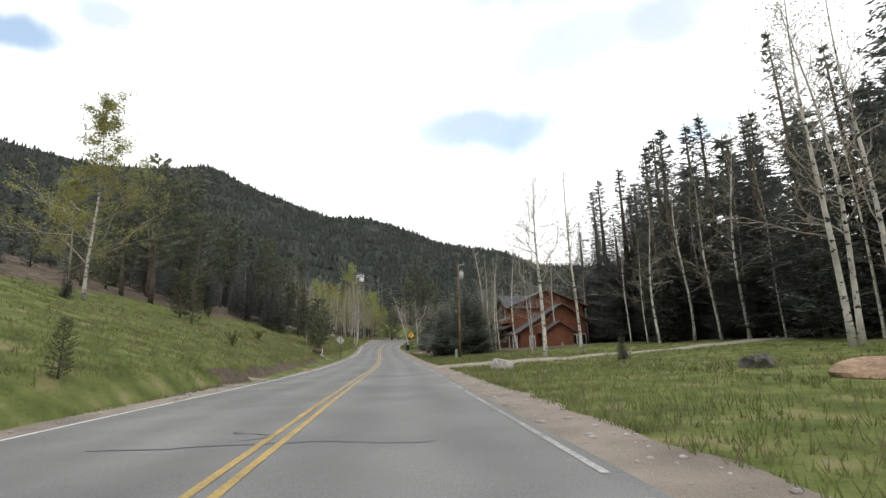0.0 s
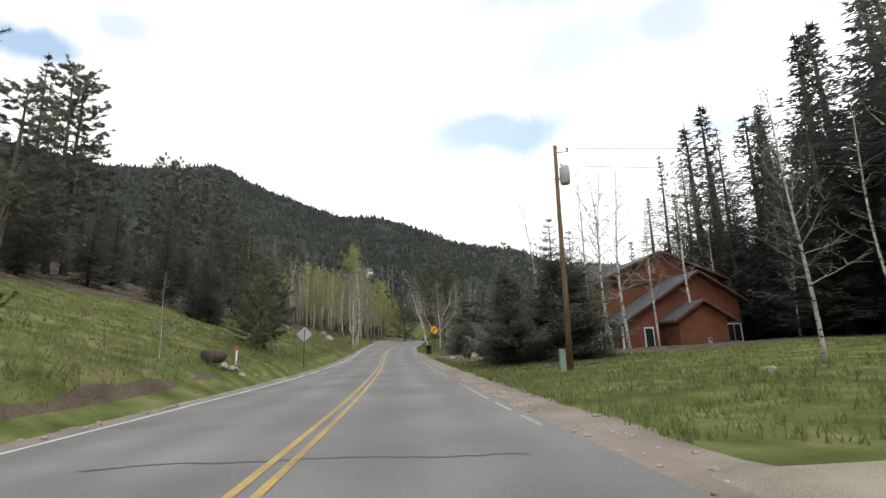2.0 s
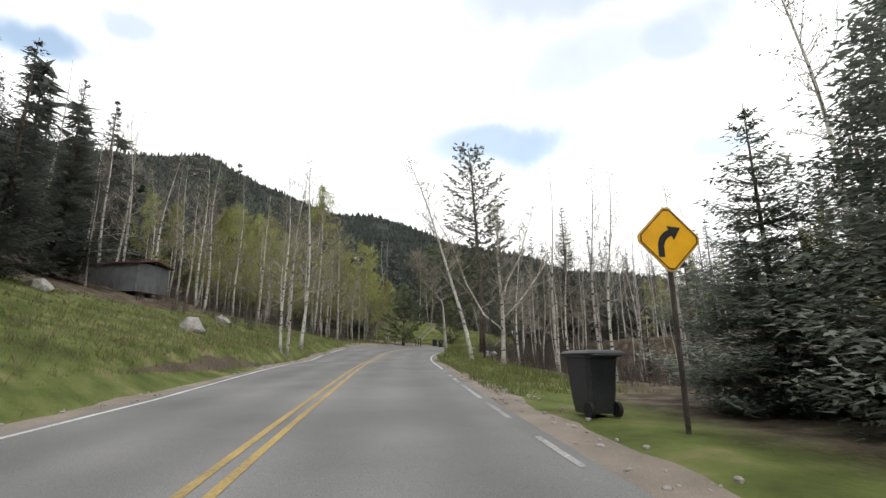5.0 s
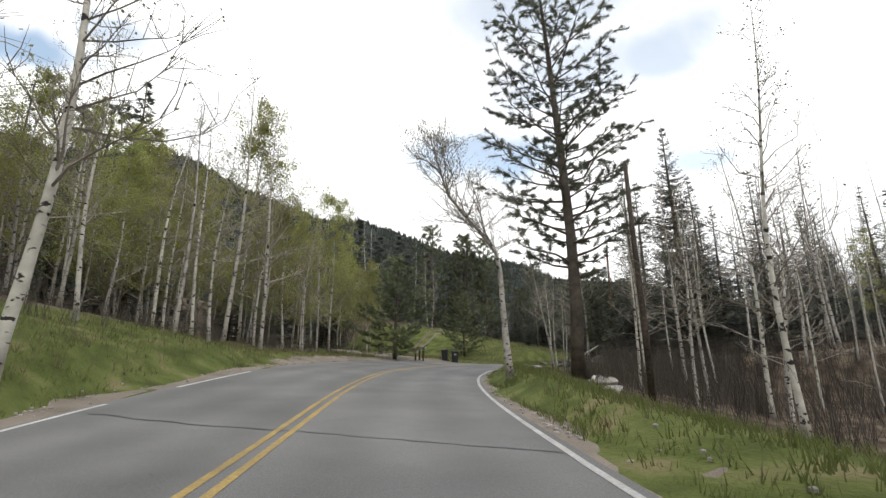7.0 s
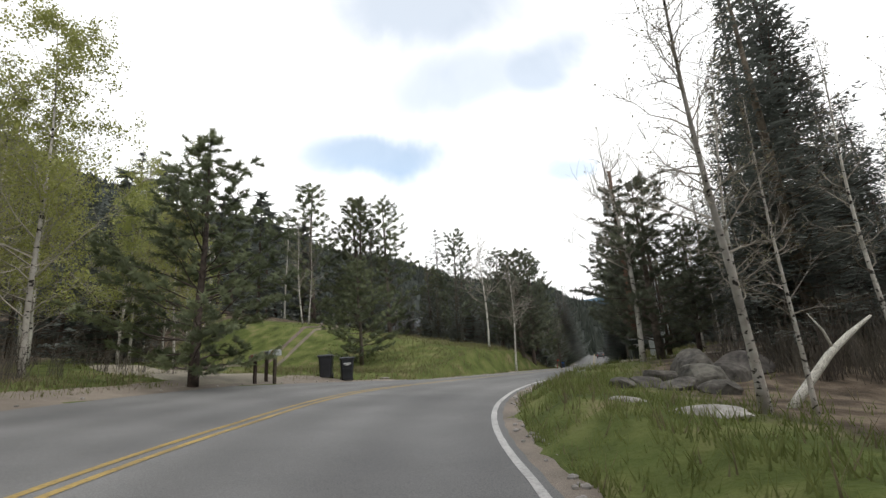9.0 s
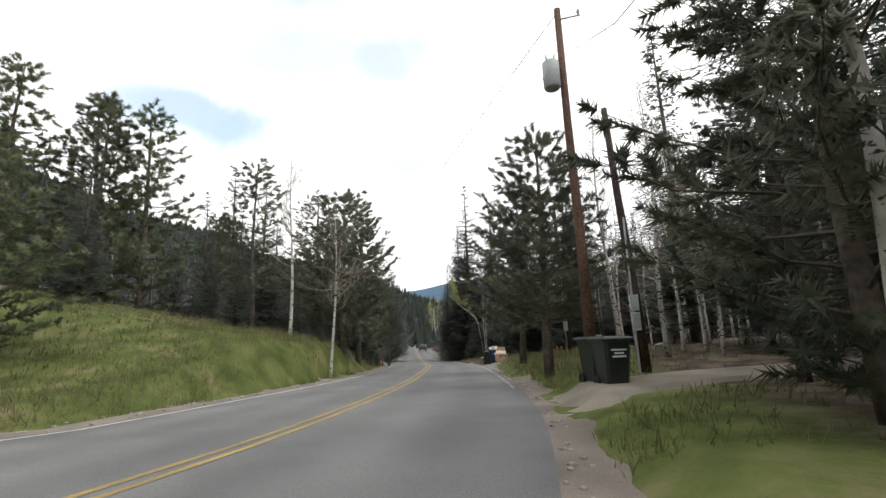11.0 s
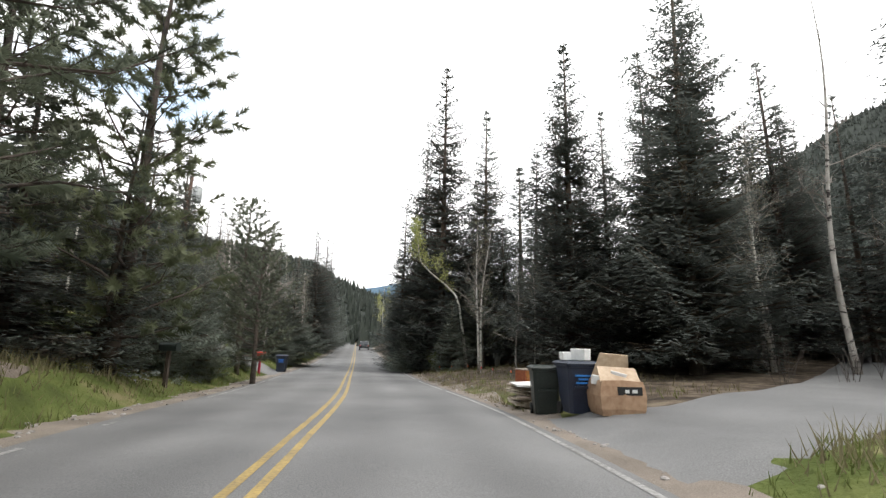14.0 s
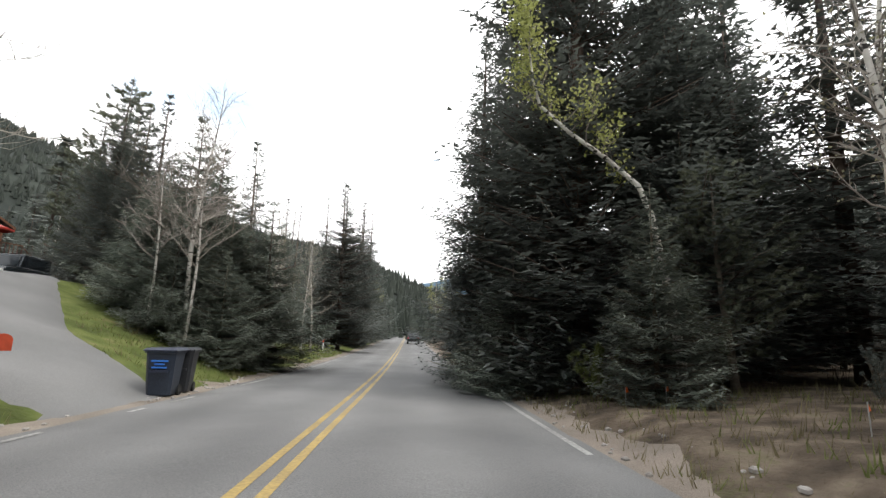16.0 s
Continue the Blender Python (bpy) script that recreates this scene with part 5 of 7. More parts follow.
stand("spruce", ((50.4, 203.4, 10.5), (51.6, 206.2, 9.5), (47.2, 209.5, 12.0), (46.4, 215.0, 12.5)))
fill(("spruce", "slim"), 284, 300, -15, -7.4, 8, (6, 11), 2.4, 24)
fill(("spruce", "slim"), 266, 300, -36, -24, 14, (9, 15), 2.8, 25)
fill(("slim_near",), 250, 296, 18, 29, 14, (9, 15), 2.8, 31)
fill_far(("fine",), 250, 300, 29, 38, 20, (9, 15), 2.8, 110)
fill_far(("fir",), 250, 300, 38, 60, 30, (9, 15), 3.0, 130)
fill(("slim", "spruce", "pine_young", "thin"), 248, 300, -22, -8.5, 24, (7, 13), 2.6, 12)
fill_far(("fir", "fir", "aspen"), 244, 345, -60, -20, 80, (9, 16), 2.6, 112)
fill(("slim", "slim", "birch", "spruce"), 300, 345, -16, -6.5, 16, (10, 17), 2.8, 15)
fill(("slim", "birch", "spruce"), 300, 345, 6.5, 16, 14, (9, 16), 2.8, 13)
fill_far(("fir", "fir", "aspen", "leafy"), 345, 540, 6.5, 50, 90, (9, 19), 3.0, 113)
fill_far(("fir", "fir", "aspen", "leafy"), 345, 540, -50, -6.5, 90, (9, 19), 3.0, 115)
for key, label in (("spruce", "dark conifer crowns deep in the forest"), ("bark", "grey conifer trunks deep in the forest"), ("birch", "thin pale aspen trunks deep in the forest"),
                   ("twig", "bare grey twigs deep in the forest"), ("fresh", "hazy yellow-green leaves deep in the forest")):
    single("forest", FAR_GEO[key], M[key], label, "forest", kind="stuff")


# ---- brush, shrubs and grass ----
def brush_geo(spread, count, seed, test=None, tall=(0.8, 2.4)):
    """Bare thickets: bundles of thin crooked stems."""
    rnd = random.Random(seed)
    g = Geo()
    for _ in range(count):
        s, d = rnd.uniform(spread[0], spread[1]), rnd.uniform(spread[2], spread[3])
        x, y, z = along(s, d)
        _, real = near_road(x, y)
        if abs(real[0]) < min(abs(spread[2]), abs(spread[3])) - 0.3 or any(a < x < c and b < y < e for a, b, c, e in CLEAR):
            continue
        h = rnd.uniform(*tall)
        for _ in range(12):
            a, lean_ = rnd.random() * 6.283, rnd.uniform(0.1, 0.7)
            p0 = (x + rnd.gauss(0, 0.15), y + rnd.gauss(0, 0.15), z - 0.05)
            n = h * rnd.uniform(0.5, 1.1)
            p1 = (p0[0] + math.cos(a) * lean_ * n * 0.4, p0[1] + math.sin(a) * lean_ * n * 0.4, z + n * 0.55)
            p2 = (p1[0] + math.cos(a + rnd.gauss(0, 0.8)) * lean_ * n * 0.4, p1[1] + math.sin(a + rnd.gauss(0, 0.8)) * lean_ * n * 0.4, z + n)
            g.tube([p0, p1, p2], [0.009, 0.007, 0.002], 3, False)
    return g


single("brush", brush_geo((156, 216, 8.5, 26), 460, 71), M["brush"], "bare brown brush under the aspens in the hollow", "undergrowth", kind="stuff")
single("brush", brush_geo((172, 212, -26, -9), 320, 72), M["brush"], "bare grey-brown brush between the aspens on the bank", "undergrowth", kind="stuff")
single("brush", brush_geo((188, 212, 9.5, 18), 420, 75, tall=(0.6, 1.9)), M["brush"], "low dark brush behind the rocks", "undergrowth", kind="stuff")
single("brush", brush_geo((222, 300, 12, 26), 170, 73, tall=(0.5, 1.6)), M["brush"], "low bare brush at the edge of the forest", "undergrowth", kind="stuff")


def grass_object(name, bands, key, label, seed, tall, broad):
    """Grass blades over bands beside the road: (station from, to, distance from, to, tufts a square metre)."""
    rng = np.random.RandomState(seed)
    pieces = []
    for s0, s1, d0, d1, dense in bands:
        n = int(abs(d1 - d0) * (s1 - s0) * dense)
        s = rng.uniform(s0, s1, n)
        u = rng.random(n) ** 1.35
        side = 1 if d0 > 0 else -1
        k = np.arange(len(LINE))
        edge = np.interp(s, *(RIGHT_EDGE if side > 0 else LEFT_EDGE))
        d = side * (edge + abs(d0) + (abs(d1) - abs(d0)) * u)
        x = np.interp(s, k, LINE[:, 0]) + d * np.interp(s, k, SIDE[:, 0])
        y = np.interp(s, k, LINE[:, 1]) + d * np.interp(s, k, SIDE[:, 1])
        keep = np.ones(n, bool)
        for px, py, w in DRIVE_SPOTS:
            keep &= (x - px) ** 2 + (y - py) ** 2 > (w * 0.5) ** 2
        ss, dd = near_road(x[keep], y[keep])
        wood = woods_at(ss, dd)
        some = rng.random(len(ss)) > np.where((ss > 244) & (dd > 0), 0.25, 0.9) * wood
        pieces.append(np.stack([x[keep][some], y[keep][some]], 1))
    xy = np.concatenate(pieces)
    # thin it in patches, so that it grows in clumps
    patch = np.array([noise.noise((float(a) * 0.7, float(b) * 0.7, seed)) for a, b in xy])
    xy = xy[rng.random(len(xy)) < np.clip(0.65 + 0.9 * patch, 0.1, 1)]
    z = ground(xy[:, 0], xy[:, 1])
    n = len(xy)
    blades = 3
    base = np.repeat(np.column_stack([xy, z - 0.01]), blades, 0) + np.column_stack([rng.normal(0, 0.04, (n * blades, 2)), np.zeros(n * blades)])
    a = rng.uniform(0, 6.283, n * blades)
    h = rng.uniform(tall[0], tall[1], n * blades) * np.repeat(rng.uniform(0.6, 1.25, n), blades)
    w = broad * (0.6 + h)
    lean_ = rng.uniform(0.1, 0.75, n * blades) * h
    la = rng.uniform(0, 6.283, n * blades)
    cross = np.column_stack([np.cos(a) * w, np.sin(a) * w, np.zeros(n * blades)])
    tip = base + np.column_stack([np.cos(la) * lean_, np.sin(la) * lean_, h])
    v = np.stack([base - cross, base + cross, tip], 1).reshape(-1, 3)
    me = bpy.data.meshes.new(name)
    me.vertices.add(len(v))
    me.vertices.foreach_set("co", v.astype(np.float32).ravel())
    me.loops.add(len(v))
    me.loops.foreach_set("vertex_index", np.arange(len(v), dtype=np.int32))
    me.polygons.add(len(v) // 3)
    me.polygons.foreach_set("loop_start", np.arange(0, len(v), 3, dtype=np.int32))
    me.update()
    me.validate()
    me.materials.append(M[key])
    tagged(new(name, me), label, "grass", kind="stuff")


DRIVE_SPOTS = [(3, 34, 6), (6.5, 33.6, 4.4), (10, 33.4, 3.6), (14, 33.5, 3), (4, 146.5, 7), (1.5, 150, 5), (-1, 154.5, 4), (17.2, 150.2, 6.2), (20, 148.8, 3.8), (22, 147.8, 2.8), (24, 146.7, 2.6), (36.5, 168.4, 6), (39.5, 166.7, 5.4), (43, 166, 4.8), (46, 165.6, 4.6),
               (46, 191, 7), (43.5, 193, 5.2), (42.4, 197, 4), (42.2, 201, 3.8), (42.2, 205, 3.8), (40.5, 170.5, 2.6)]
grass_object("grass", ((60, 180, -0.9, -7, 26), (180, 300, -0.9, -6, 22), (60, 136, 1.2, 7.5, 26), (150, 212, 0.5, 6.5, 46), (214, 248, 0.8, 7, 22), (248, 300, 0.6, 6, 7)), "grass", "green meadow grass along the road", 3, (0.06, 0.26), 0.015)
grass_object("dry_grass", ((60, 180, -0.9, -12, 11), (180, 300, -0.9, -7, 7), (60, 136, 1.2, 14, 8), (150, 212, 0.5, 7, 6), (214, 246, 0.8, 11, 9), (246, 300, 0.4, 8, 20)), "straw", "dry straw-coloured grass among the green", 4, (0.08, 0.30), 0.012)
grass_object("tall_grass", ((212, 252, -1.1, -13, 13), (150, 212, -1.4, -8, 6), (84, 150, -1.6, -14, 4), (222, 246, 1.0, 7, 12)), "straw", "long dry grass standing on the bank", 6, (0.14, 0.42), 0.014)
grass_object("meadow_grass", ((66, 170, -6.5, -22, 4.5), (66, 128, 7, 26, 4.5), (206, 240, -5, -22, 5)), "grass", "short grass of the open meadow", 5, (0.08, 0.20), 0.030)


def shrub(x, y, h, key, label, seed, wide=0.5):
    """A small bush of leafy clumps."""
    rnd = random.Random(seed)
    e = thing("shrub", (x, y, gz(x, y) - 0.02), label, "shrub")
    st, c = Geo(), Geo()
    for _ in range(16):
        a, r = rnd.random() * 6.283, rnd.random() * wide * h * 0.5
        top = (math.cos(a) * r, math.sin(a) * r, h * rnd.uniform(0.5, 0.95))
        st.tube([(rnd.gauss(0, 0.03), rnd.gauss(0, 0.03), 0), (top[0] * 0.5, top[1] * 0.5, top[2] * 0.5), top], [0.012, 0.008, 0.003], 4, False)
        for k in range(11):
            v = rnd.uniform(0.25, 1.05)
            tuft(c, Vector((top[0] * v, top[1] * v, top[2] * v)), Vector((math.cos(a) * 0.3, math.sin(a) * 0.3, 0.5)), h * 0.06, rnd, 34, 0.13)
    part("stems", st, M["bark"], e)
    part("foliage", c, M[key], e)


for row in ((5.7, 71.7, 1.35, "rust", "small rust-brown conical shrub by the house", 1, 1.0), (5.8, 75.2, 1.0, "shrub", "small green conical shrub by the house", 2, 0.8), (8.0, 76.8, 0.8, "shrub", "low yellow-green shrub by the house", 3, 1.1),
            (-10.6, 33.0, 1.1, "shrub", "rounded bush on the grassy slope", 4, 1.3), (-12.5, 46.5, 1.2, "shrub", "rounded bush on the grassy slope", 5, 1.4), (-20.5, 56.0, 1.6, "shrub", "rounded bush at the forest edge", 6, 1.5),
            (25.2, 176.4, 1.1, "shrub", "rounded bush below the pines", 7, 1.4), (37.0, 183.4, 0.9, "shrub", "rounded bush below the pines", 9, 1.3),
            (52.3, 186.2, 1.5, "shrub", "leafy bush under the spruces", 10, 1.2), (52.6, 181.6, 0.9, "spruce", "tiny spruce seedling at the forest edge", 12, 0.7)):
    shrub(*row)


# ---- rocks ----
def rock(x, y, size, key, label, seed, flat=0.6, turn=0, lift=0.0, squash=1.0):
    """A boulder with broken facets, half sunk in the ground."""
    rnd = random.Random(seed)
    bm = bmesh.new()
    bmesh.ops.create_icosphere(bm, subdivisions=3, radius=0.5)
    cuts = [Vector((rnd.gauss(0, 1), rnd.gauss(0, 1), rnd.gauss(0.2, 0.7))).normalized() for _ in range(12)]
    far = [rnd.uniform(0.27, 0.44) for _ in cuts]
    for v in bm.verts:
        for c, f in zip(cuts, far):
            over = v.co.dot(c) - f
            if over > 0:
                v.co -= c * over * 0.92
        v.co += v.co.normalized() * 0.030 * noise.noise(v.co * 5 + Vector((seed, 0, 0)))
        v.co = Vector((v.co.x, v.co.y * squash, v.co.z * flat)) * size
    me = bpy.data.meshes.new("rock")
    bm.to_mesh(me)
    bm.free()
    me.materials.append(M[key])
    ob = tagged(new("rock", me), label, "rock", "rocks beside the road")
    ob.matrix_basis = pose(x, y, gz(x, y) + size * flat * 0.10 + lift, 0, 0, turn)
    return ob


for row in ((6.3, 27.0, 1.35, "rock", "pale triangular boulder on the lawn", 1, 0.95, 20), (11.3, 9.6, 1.9, "redrock", "large reddish-brown boulder at the lawn's edge", 2, 0.42, 35), (11.5, 13.6, 1.15, "greyrock", "dark grey boulder on the lawn", 3, 0.75, 0),
            (11.0, 44.6, 0.45, "rock", "small white stone on the lawn", 4, 0.6, 0), (-7.48, 52.38, 0.50, "rock", "pale broken stone at the foot of the bank", 70, 0.6, 0), (-7.35, 52.96, 0.42, "rock", "pale broken stone at the foot of the bank", 71, 0.6, 37), (-7.06, 53.25, 0.55, "rock", "pale broken stone at the foot of the bank", 72, 0.6, 74), (-6.96, 53.96, 0.38, "rock", "pale broken stone at the foot of the bank", 73, 0.6, 111), (-6.93, 54.79, 0.48, "rock", "pale broken stone at the foot of the bank", 74, 0.6, 148), (-6.88, 55.95, 0.60, "rock", "pale broken stone at the foot of the bank", 75, 0.6, 185), (-7.30, 53.31, 0.35, "rock", "pale broken stone at the foot of the bank", 76, 0.6, 222),
            (-6.6, 37.2, 0.9, "redrock", "flat brown stone by the road", 7, 0.3, 15), (4.6, 75.0, 0.7, "rock", "grey angular stone in the bare bed", 8, 0.6, 30), (7.0, 78.2, 1.2, "rock", "grey boulder in the bare bed", 9, 0.6, 70),
            (8.6, 74.6, 0.8, "rock", "grey boulder in the bare bed", 10, 0.6, 10), (6.2, 81.0, 0.5, "rock", "grey stone in the bare bed", 11, 0.6, 20), (-17.6, 91.8, 1.7, "rock", "pale grey outcrop on the slope", 12, 0.8, 20),
            (-19.0, 92.6, 1.2, "rock", "pale grey outcrop on the slope", 13, 0.8, 80), (-16.5, 101.5, 1.3, "rock", "pale grey outcrop on the slope", 14, 0.7, 50), (-13.6, 116.3, 1.4, "rock", "pale grey outcrop on the slope", 15, 0.9, 10),
            (-10.8, 104.5, 1.6, "rock", "pale grey outcrop on the bank", 16, 0.9, 40), (9.4, 127.8, 1.3, "rock", "lichen-grey rock down in the hollow", 17, 0.5, 30), (8.3, 124.6, 0.9, "rock", "lichen-grey rock down in the hollow", 18, 0.5, 0),
            (8.5, 134.9, 1.5, "rock", "flat pale ledge at the verge", 19, 0.14, 120, 0.0, 0.45), (8.5, 136.4, 0.8, "rock", "flat pale stone at the verge", 20, 0.18, 110, 0.0, 0.5), (11.1, 138.8, 0.85, "greyrock", "broken grey ledge of rock", 21, 0.5, 80),
            (12.0, 139.2, 1.2, "greyrock", "grey layered rock among brush", 22, 0.6, 10), (11.4, 138.0, 1.0, "greyrock", "broken grey ledge of rock", 23, 0.45, 60), (12.4, 138.4, 1.35, "greyrock", "grey layered rock among brush", 24, 0.6, 150),
            (13.5, 139.6, 1.5, "greyrock", "tall grey rock among brush", 25, 0.75, 20), (11.6, 137.2, 0.9, "greyrock", "broken grey ledge of rock", 34, 0.5, 100), (13.2, 138.3, 1.1, "greyrock", "grey rock among brush", 35, 0.8, 30),
            (14.4, 138.9, 1.5, "greyrock", "dark layered rock among brush", 36, 0.6, 70), (10.3, 138.6, 0.70, "greyrock", "small grey stone among brush", 37, 0.6, 10), (8.6, 154.6, 0.7, "rock", "small pale stone in the clearing", 26, 0.3, 0), 
            (46.3, 162.2, 1.9, "rock", "large pale boulder by the drive", 5, 0.8, 40), (41.8, 157.6, 1.0, "rock", "pale boulder in the grass", 29, 0.6, 80), (52.4, 178.6, 0.5, "rock", "stone at the forest edge", 30, 0.5, 0),
            (49.0, 176.0, 0.45, "rock", "stone in the dirt verge", 31, 0.4, 0), (43.4, 217.0, 0.7, "rock", "white stone edging the drive", 32, 0.7, 0), (44.2, 216.2, 0.9, "rock", "white stone edging the drive", 33, 0.7, 40)):
    rock(*row)
rnd = random.Random(5)
for k in range(14):
    x = 4.9 + k * 0.42
    rock(x, 54.8 + 0.06 * k + rnd.uniform(-0.1, 0.1), rnd.uniform(0.3, 0.5), "greyrock", "grey edging stone under the spruces", 60 + k, 0.5, rnd.uniform(0, 180))


def stones():
    """Loose pebbles on the shoulders."""
    rnd = random.Random(8)
    g = Geo()
    for _ in range(2600):
        s = rnd.uniform(60, 300)
        side = rnd.choice((-1, 1))
        d = side * (float(edge_left(s)) if side < 0 else float(edge_right(s))) + side * rnd.uniform(0.25, 0.6 if side > 0 and 174 < s < 240 else 1.2)
        x, y, z = along(s, d)
        r = rnd.uniform(0.015, 0.06)
        a = rnd.random() * 6
        k = len(g.v)
        ring = [(r * math.cos(a + q * 1.257) * rnd.uniform(0.7, 1.2), r * math.sin(a + q * 1.257) * rnd.uniform(0.7, 1.2)) for q in range(5)]
        for f, up in ((1.0, 0.0), (1.05, 0.02 + r * 0.25), (0.6, 0.025 + r * 0.5)):
            g.v.extend([(x + u * f, y + v * f, z + up) for u, v in ring])
        for h in (0, 5):
            g.f.extend([(k + h + q, k + h + (q + 1) % 5, k + h + 5 + (q + 1) % 5, k + h + 5 + q) for q in range(5)])
        g.f.append(tuple(k + 10 + q for q in range(5)))
    single("pebbles", g, M["rock"], "loose pale pebbles on the gravel shoulder", "gravel", kind="stuff")


stones()


def dirt_bank():
    """The bare cut at the foot of the left slope."""
    g = Geo()
    st = np.arange(72, 176, 0.4)
    for s in st:
        fade = float((0.3 * smooth(72, 78, s) + 0.7 * smooth(84, 90, s)) * (1 - 0.6 * smooth(116, 126, s)) * (1 - smooth(168, 176, s)))
        for j, (q, up) in enumerate(((0.9, 0.0), (1.05, 0.12), (1.25, 0.36), (1.45, 0.42), (1.75, 0.40))):
            d = -(float(edge_left(s)) + q - 0.1 + 0.22 * noise.noise((s * 0.5, j * 0.4, 3)))
            x, y, _ = surface(s, d)
            g.v.append((x, y, gz(x, y) + 0.02 + up * fade * 0.28 * (1 + 0.5 * noise.noise((s * 1.3, j, 1)))) if 0 < j < 4 else (x, y, gz(x, y) - 0.03))
    n = 5
    for i in range(len(st) - 1):
        for j in range(n - 1):
            g.f.append((i * n + j, (i + 1) * n + j, (i + 1) * n + j + 1, i * n + j + 1))
    single("dirt_bank", g, M["earth"], "raw brown earth bank cut beside the road", "bank", kind="structure", smooth_=True)
    # bare beds on the right, with ragged outlines
    for s0, s1, d0, d1, label in ((128, 142, 4.8, 9.5, "bare brown earth bed below the spruces"), (236, 248, -8.5, -4.7, "bare brown earth under the pines")):
        g = Geo()
        rows_, cols = 26, 9
        for i in range(rows_):
            for j in range(cols):
                s = s0 + (s1 - s0) * i / (rows_ - 1)
                u = j / (cols - 1)
                rim = math.sin(math.pi * i / (rows_ - 1)) ** 0.4
                d = d0 + (d1 - d0) * (0.5 + (u - 0.5) * rim) + 0.35 * noise.noise((s * 0.6, u * 3, s0))
                x, y, _ = surface(s, d)
                g.v.append((x, y, gz(x, y) + (0.035 if 0 < j < cols - 1 and 0 < i < rows_ - 1 else -0.04)))
        for i in range(rows_ - 1):
            for j in range(cols - 1):
                g.f.append((i * cols + j, (i + 1) * cols + j, (i + 1) * cols + j + 1, i * cols + j + 1))
        single("bare_earth", g, M["dirt"], label, "earth", kind="structure", smooth_=True)


dirt_bank()


# ---- bins, boxes, signs, poles ----
def wheelie_bin(x, y, turn, key, label, print_key=None, lines=3, on=0.0, tilt=0.0):
    e = thing("wheelie_bin", (x, y, gz(x, y) + on), label, "trash bin", turn)
    body = Geo()
    rings = []
    for z, w, d in ((0.06, 0.24, 0.26), (0.30, 0.265, 0.30), (0.75, 0.29, 0.345), (0.96, 0.305, 0.37), (0.965, 0.33, 0.40), (1.01, 0.335, 0.405)):
        k = len(body.v)
        c = 0.06
        ring = [(-w + c, -d), (w - c, -d), (w, -d + c), (w, d - c), (w - c, d), (-w + c, d), (-w, d - c), (-w, -d + c)]
        body.v.extend([(a, b, z) for a, b in ring])
        rings.append(k)
    for r0, r1 in zip(rings, rings[1:]):
        body.f.extend([(r0 + i, r0 + (i + 1) % 8, r1 + (i + 1) % 8, r1 + i) for i in range(8)])
    body.f.append(tuple(rings[0] + i for i in reversed(range(8))))
    body.f.append(tuple(rings[-1] + i for i in range(8)))
    part("body", body, M[key], e)
    lid = Geo()
    for z, w, d in ((1.012, 0.35, 0.42), (1.035, 0.35, 0.42), (1.075, 0.30, 0.36), (1.085, 0.22, 0.28)):
        lid.v.extend([(-w, -d, z), (w, -d, z), (w, d + 0.03, z), (-w, d + 0.03, z)])
    for r in range(3):
        lid.f.extend([(4 * r + i, 4 * r + (i + 1) % 4, 4 * r + 4 + (i + 1) % 4, 4 * r + 4 + i) for i in range(4)])
    lid.f.extend([(3, 2, 1, 0), (12, 13, 14, 15)])
    part("lid", lid, M[key], e, bevel=0.012)
    part("handle", Geo().tube([(-0.28, 0.43, 0.99), (-0.28, 0.50, 1.0), (0.28, 0.50, 1.0), (0.28, 0.43, 0.99)], [0.017] * 4, 6), M[key], e)
    for sx in (-1, 1):
        part("wheel", Geo().tube([(sx * 0.23, 0.27, 0.125), (sx * 0.29, 0.27, 0.125)], [0.125, 0.125], 18), M["rubber"], e, "black rubber wheel")
    part("bracket", Geo().box(-0.2, 0.2, -0.405, -0.375, 0.55, 0.60), M[key], e)
    if print_key:
        g = Geo()
        for k in range(lines):
            w = (0.17, 0.10, 0.15)[k % 3]
            g.box(-w, w, -0.372 - 0.004, -0.372 + 0.02, 0.78 - 0.07 * k, 0.815 - 0.07 * k)
        part("print", g, M[print_key], e, "plain printed bars")
    return e


wheelie_bin(3.1, 86.6, -170, "binblack", "black wheeled trash bin with blue print by the curve sign", "printblue")
wheelie_bin(5.5, 152.7, -15, "binblack", "black wheeled trash bin at the drive's mouth")
wheelie_bin(6.4, 152.4, -5, "binblack", "black wheeled trash bin with white stickers", "printwhite", 2)
wheelie_bin(20.2, 149.0, -35, "bingreen", "dark wheeled trash bin with white print on the gravel", "printwhite")
wheelie_bin(20.62, 149.62, -25, "bingreen", "dark wheeled trash bin behind another on the gravel")
wheelie_bin(39.02, 170.45, -50, "bingreen", "dark green wheeled trash bin beside the rubbish heap")
wheelie_bin(38.75, 169.55, -40, "binblue", "dark blue wheeled trash bin with blue print beside the rubbish", "printblue")
wheelie_bin(45.2, 192.9, -30, "binblue", "dark blue wheeled trash bin at the asphalt drive", "printblue")
wheelie_bin(45.7, 193.6, -25, "binblack", "grey-black wheeled trash bin at the asphalt drive")
wheelie_bin(*along(301, 4.9)[:2], 30, "binblue", "small blue bin at the road's edge far ahead")
wheelie_bin(*along(322, -4.9)[:2], 30, "binblack", "dark bin at the road's edge far ahead")


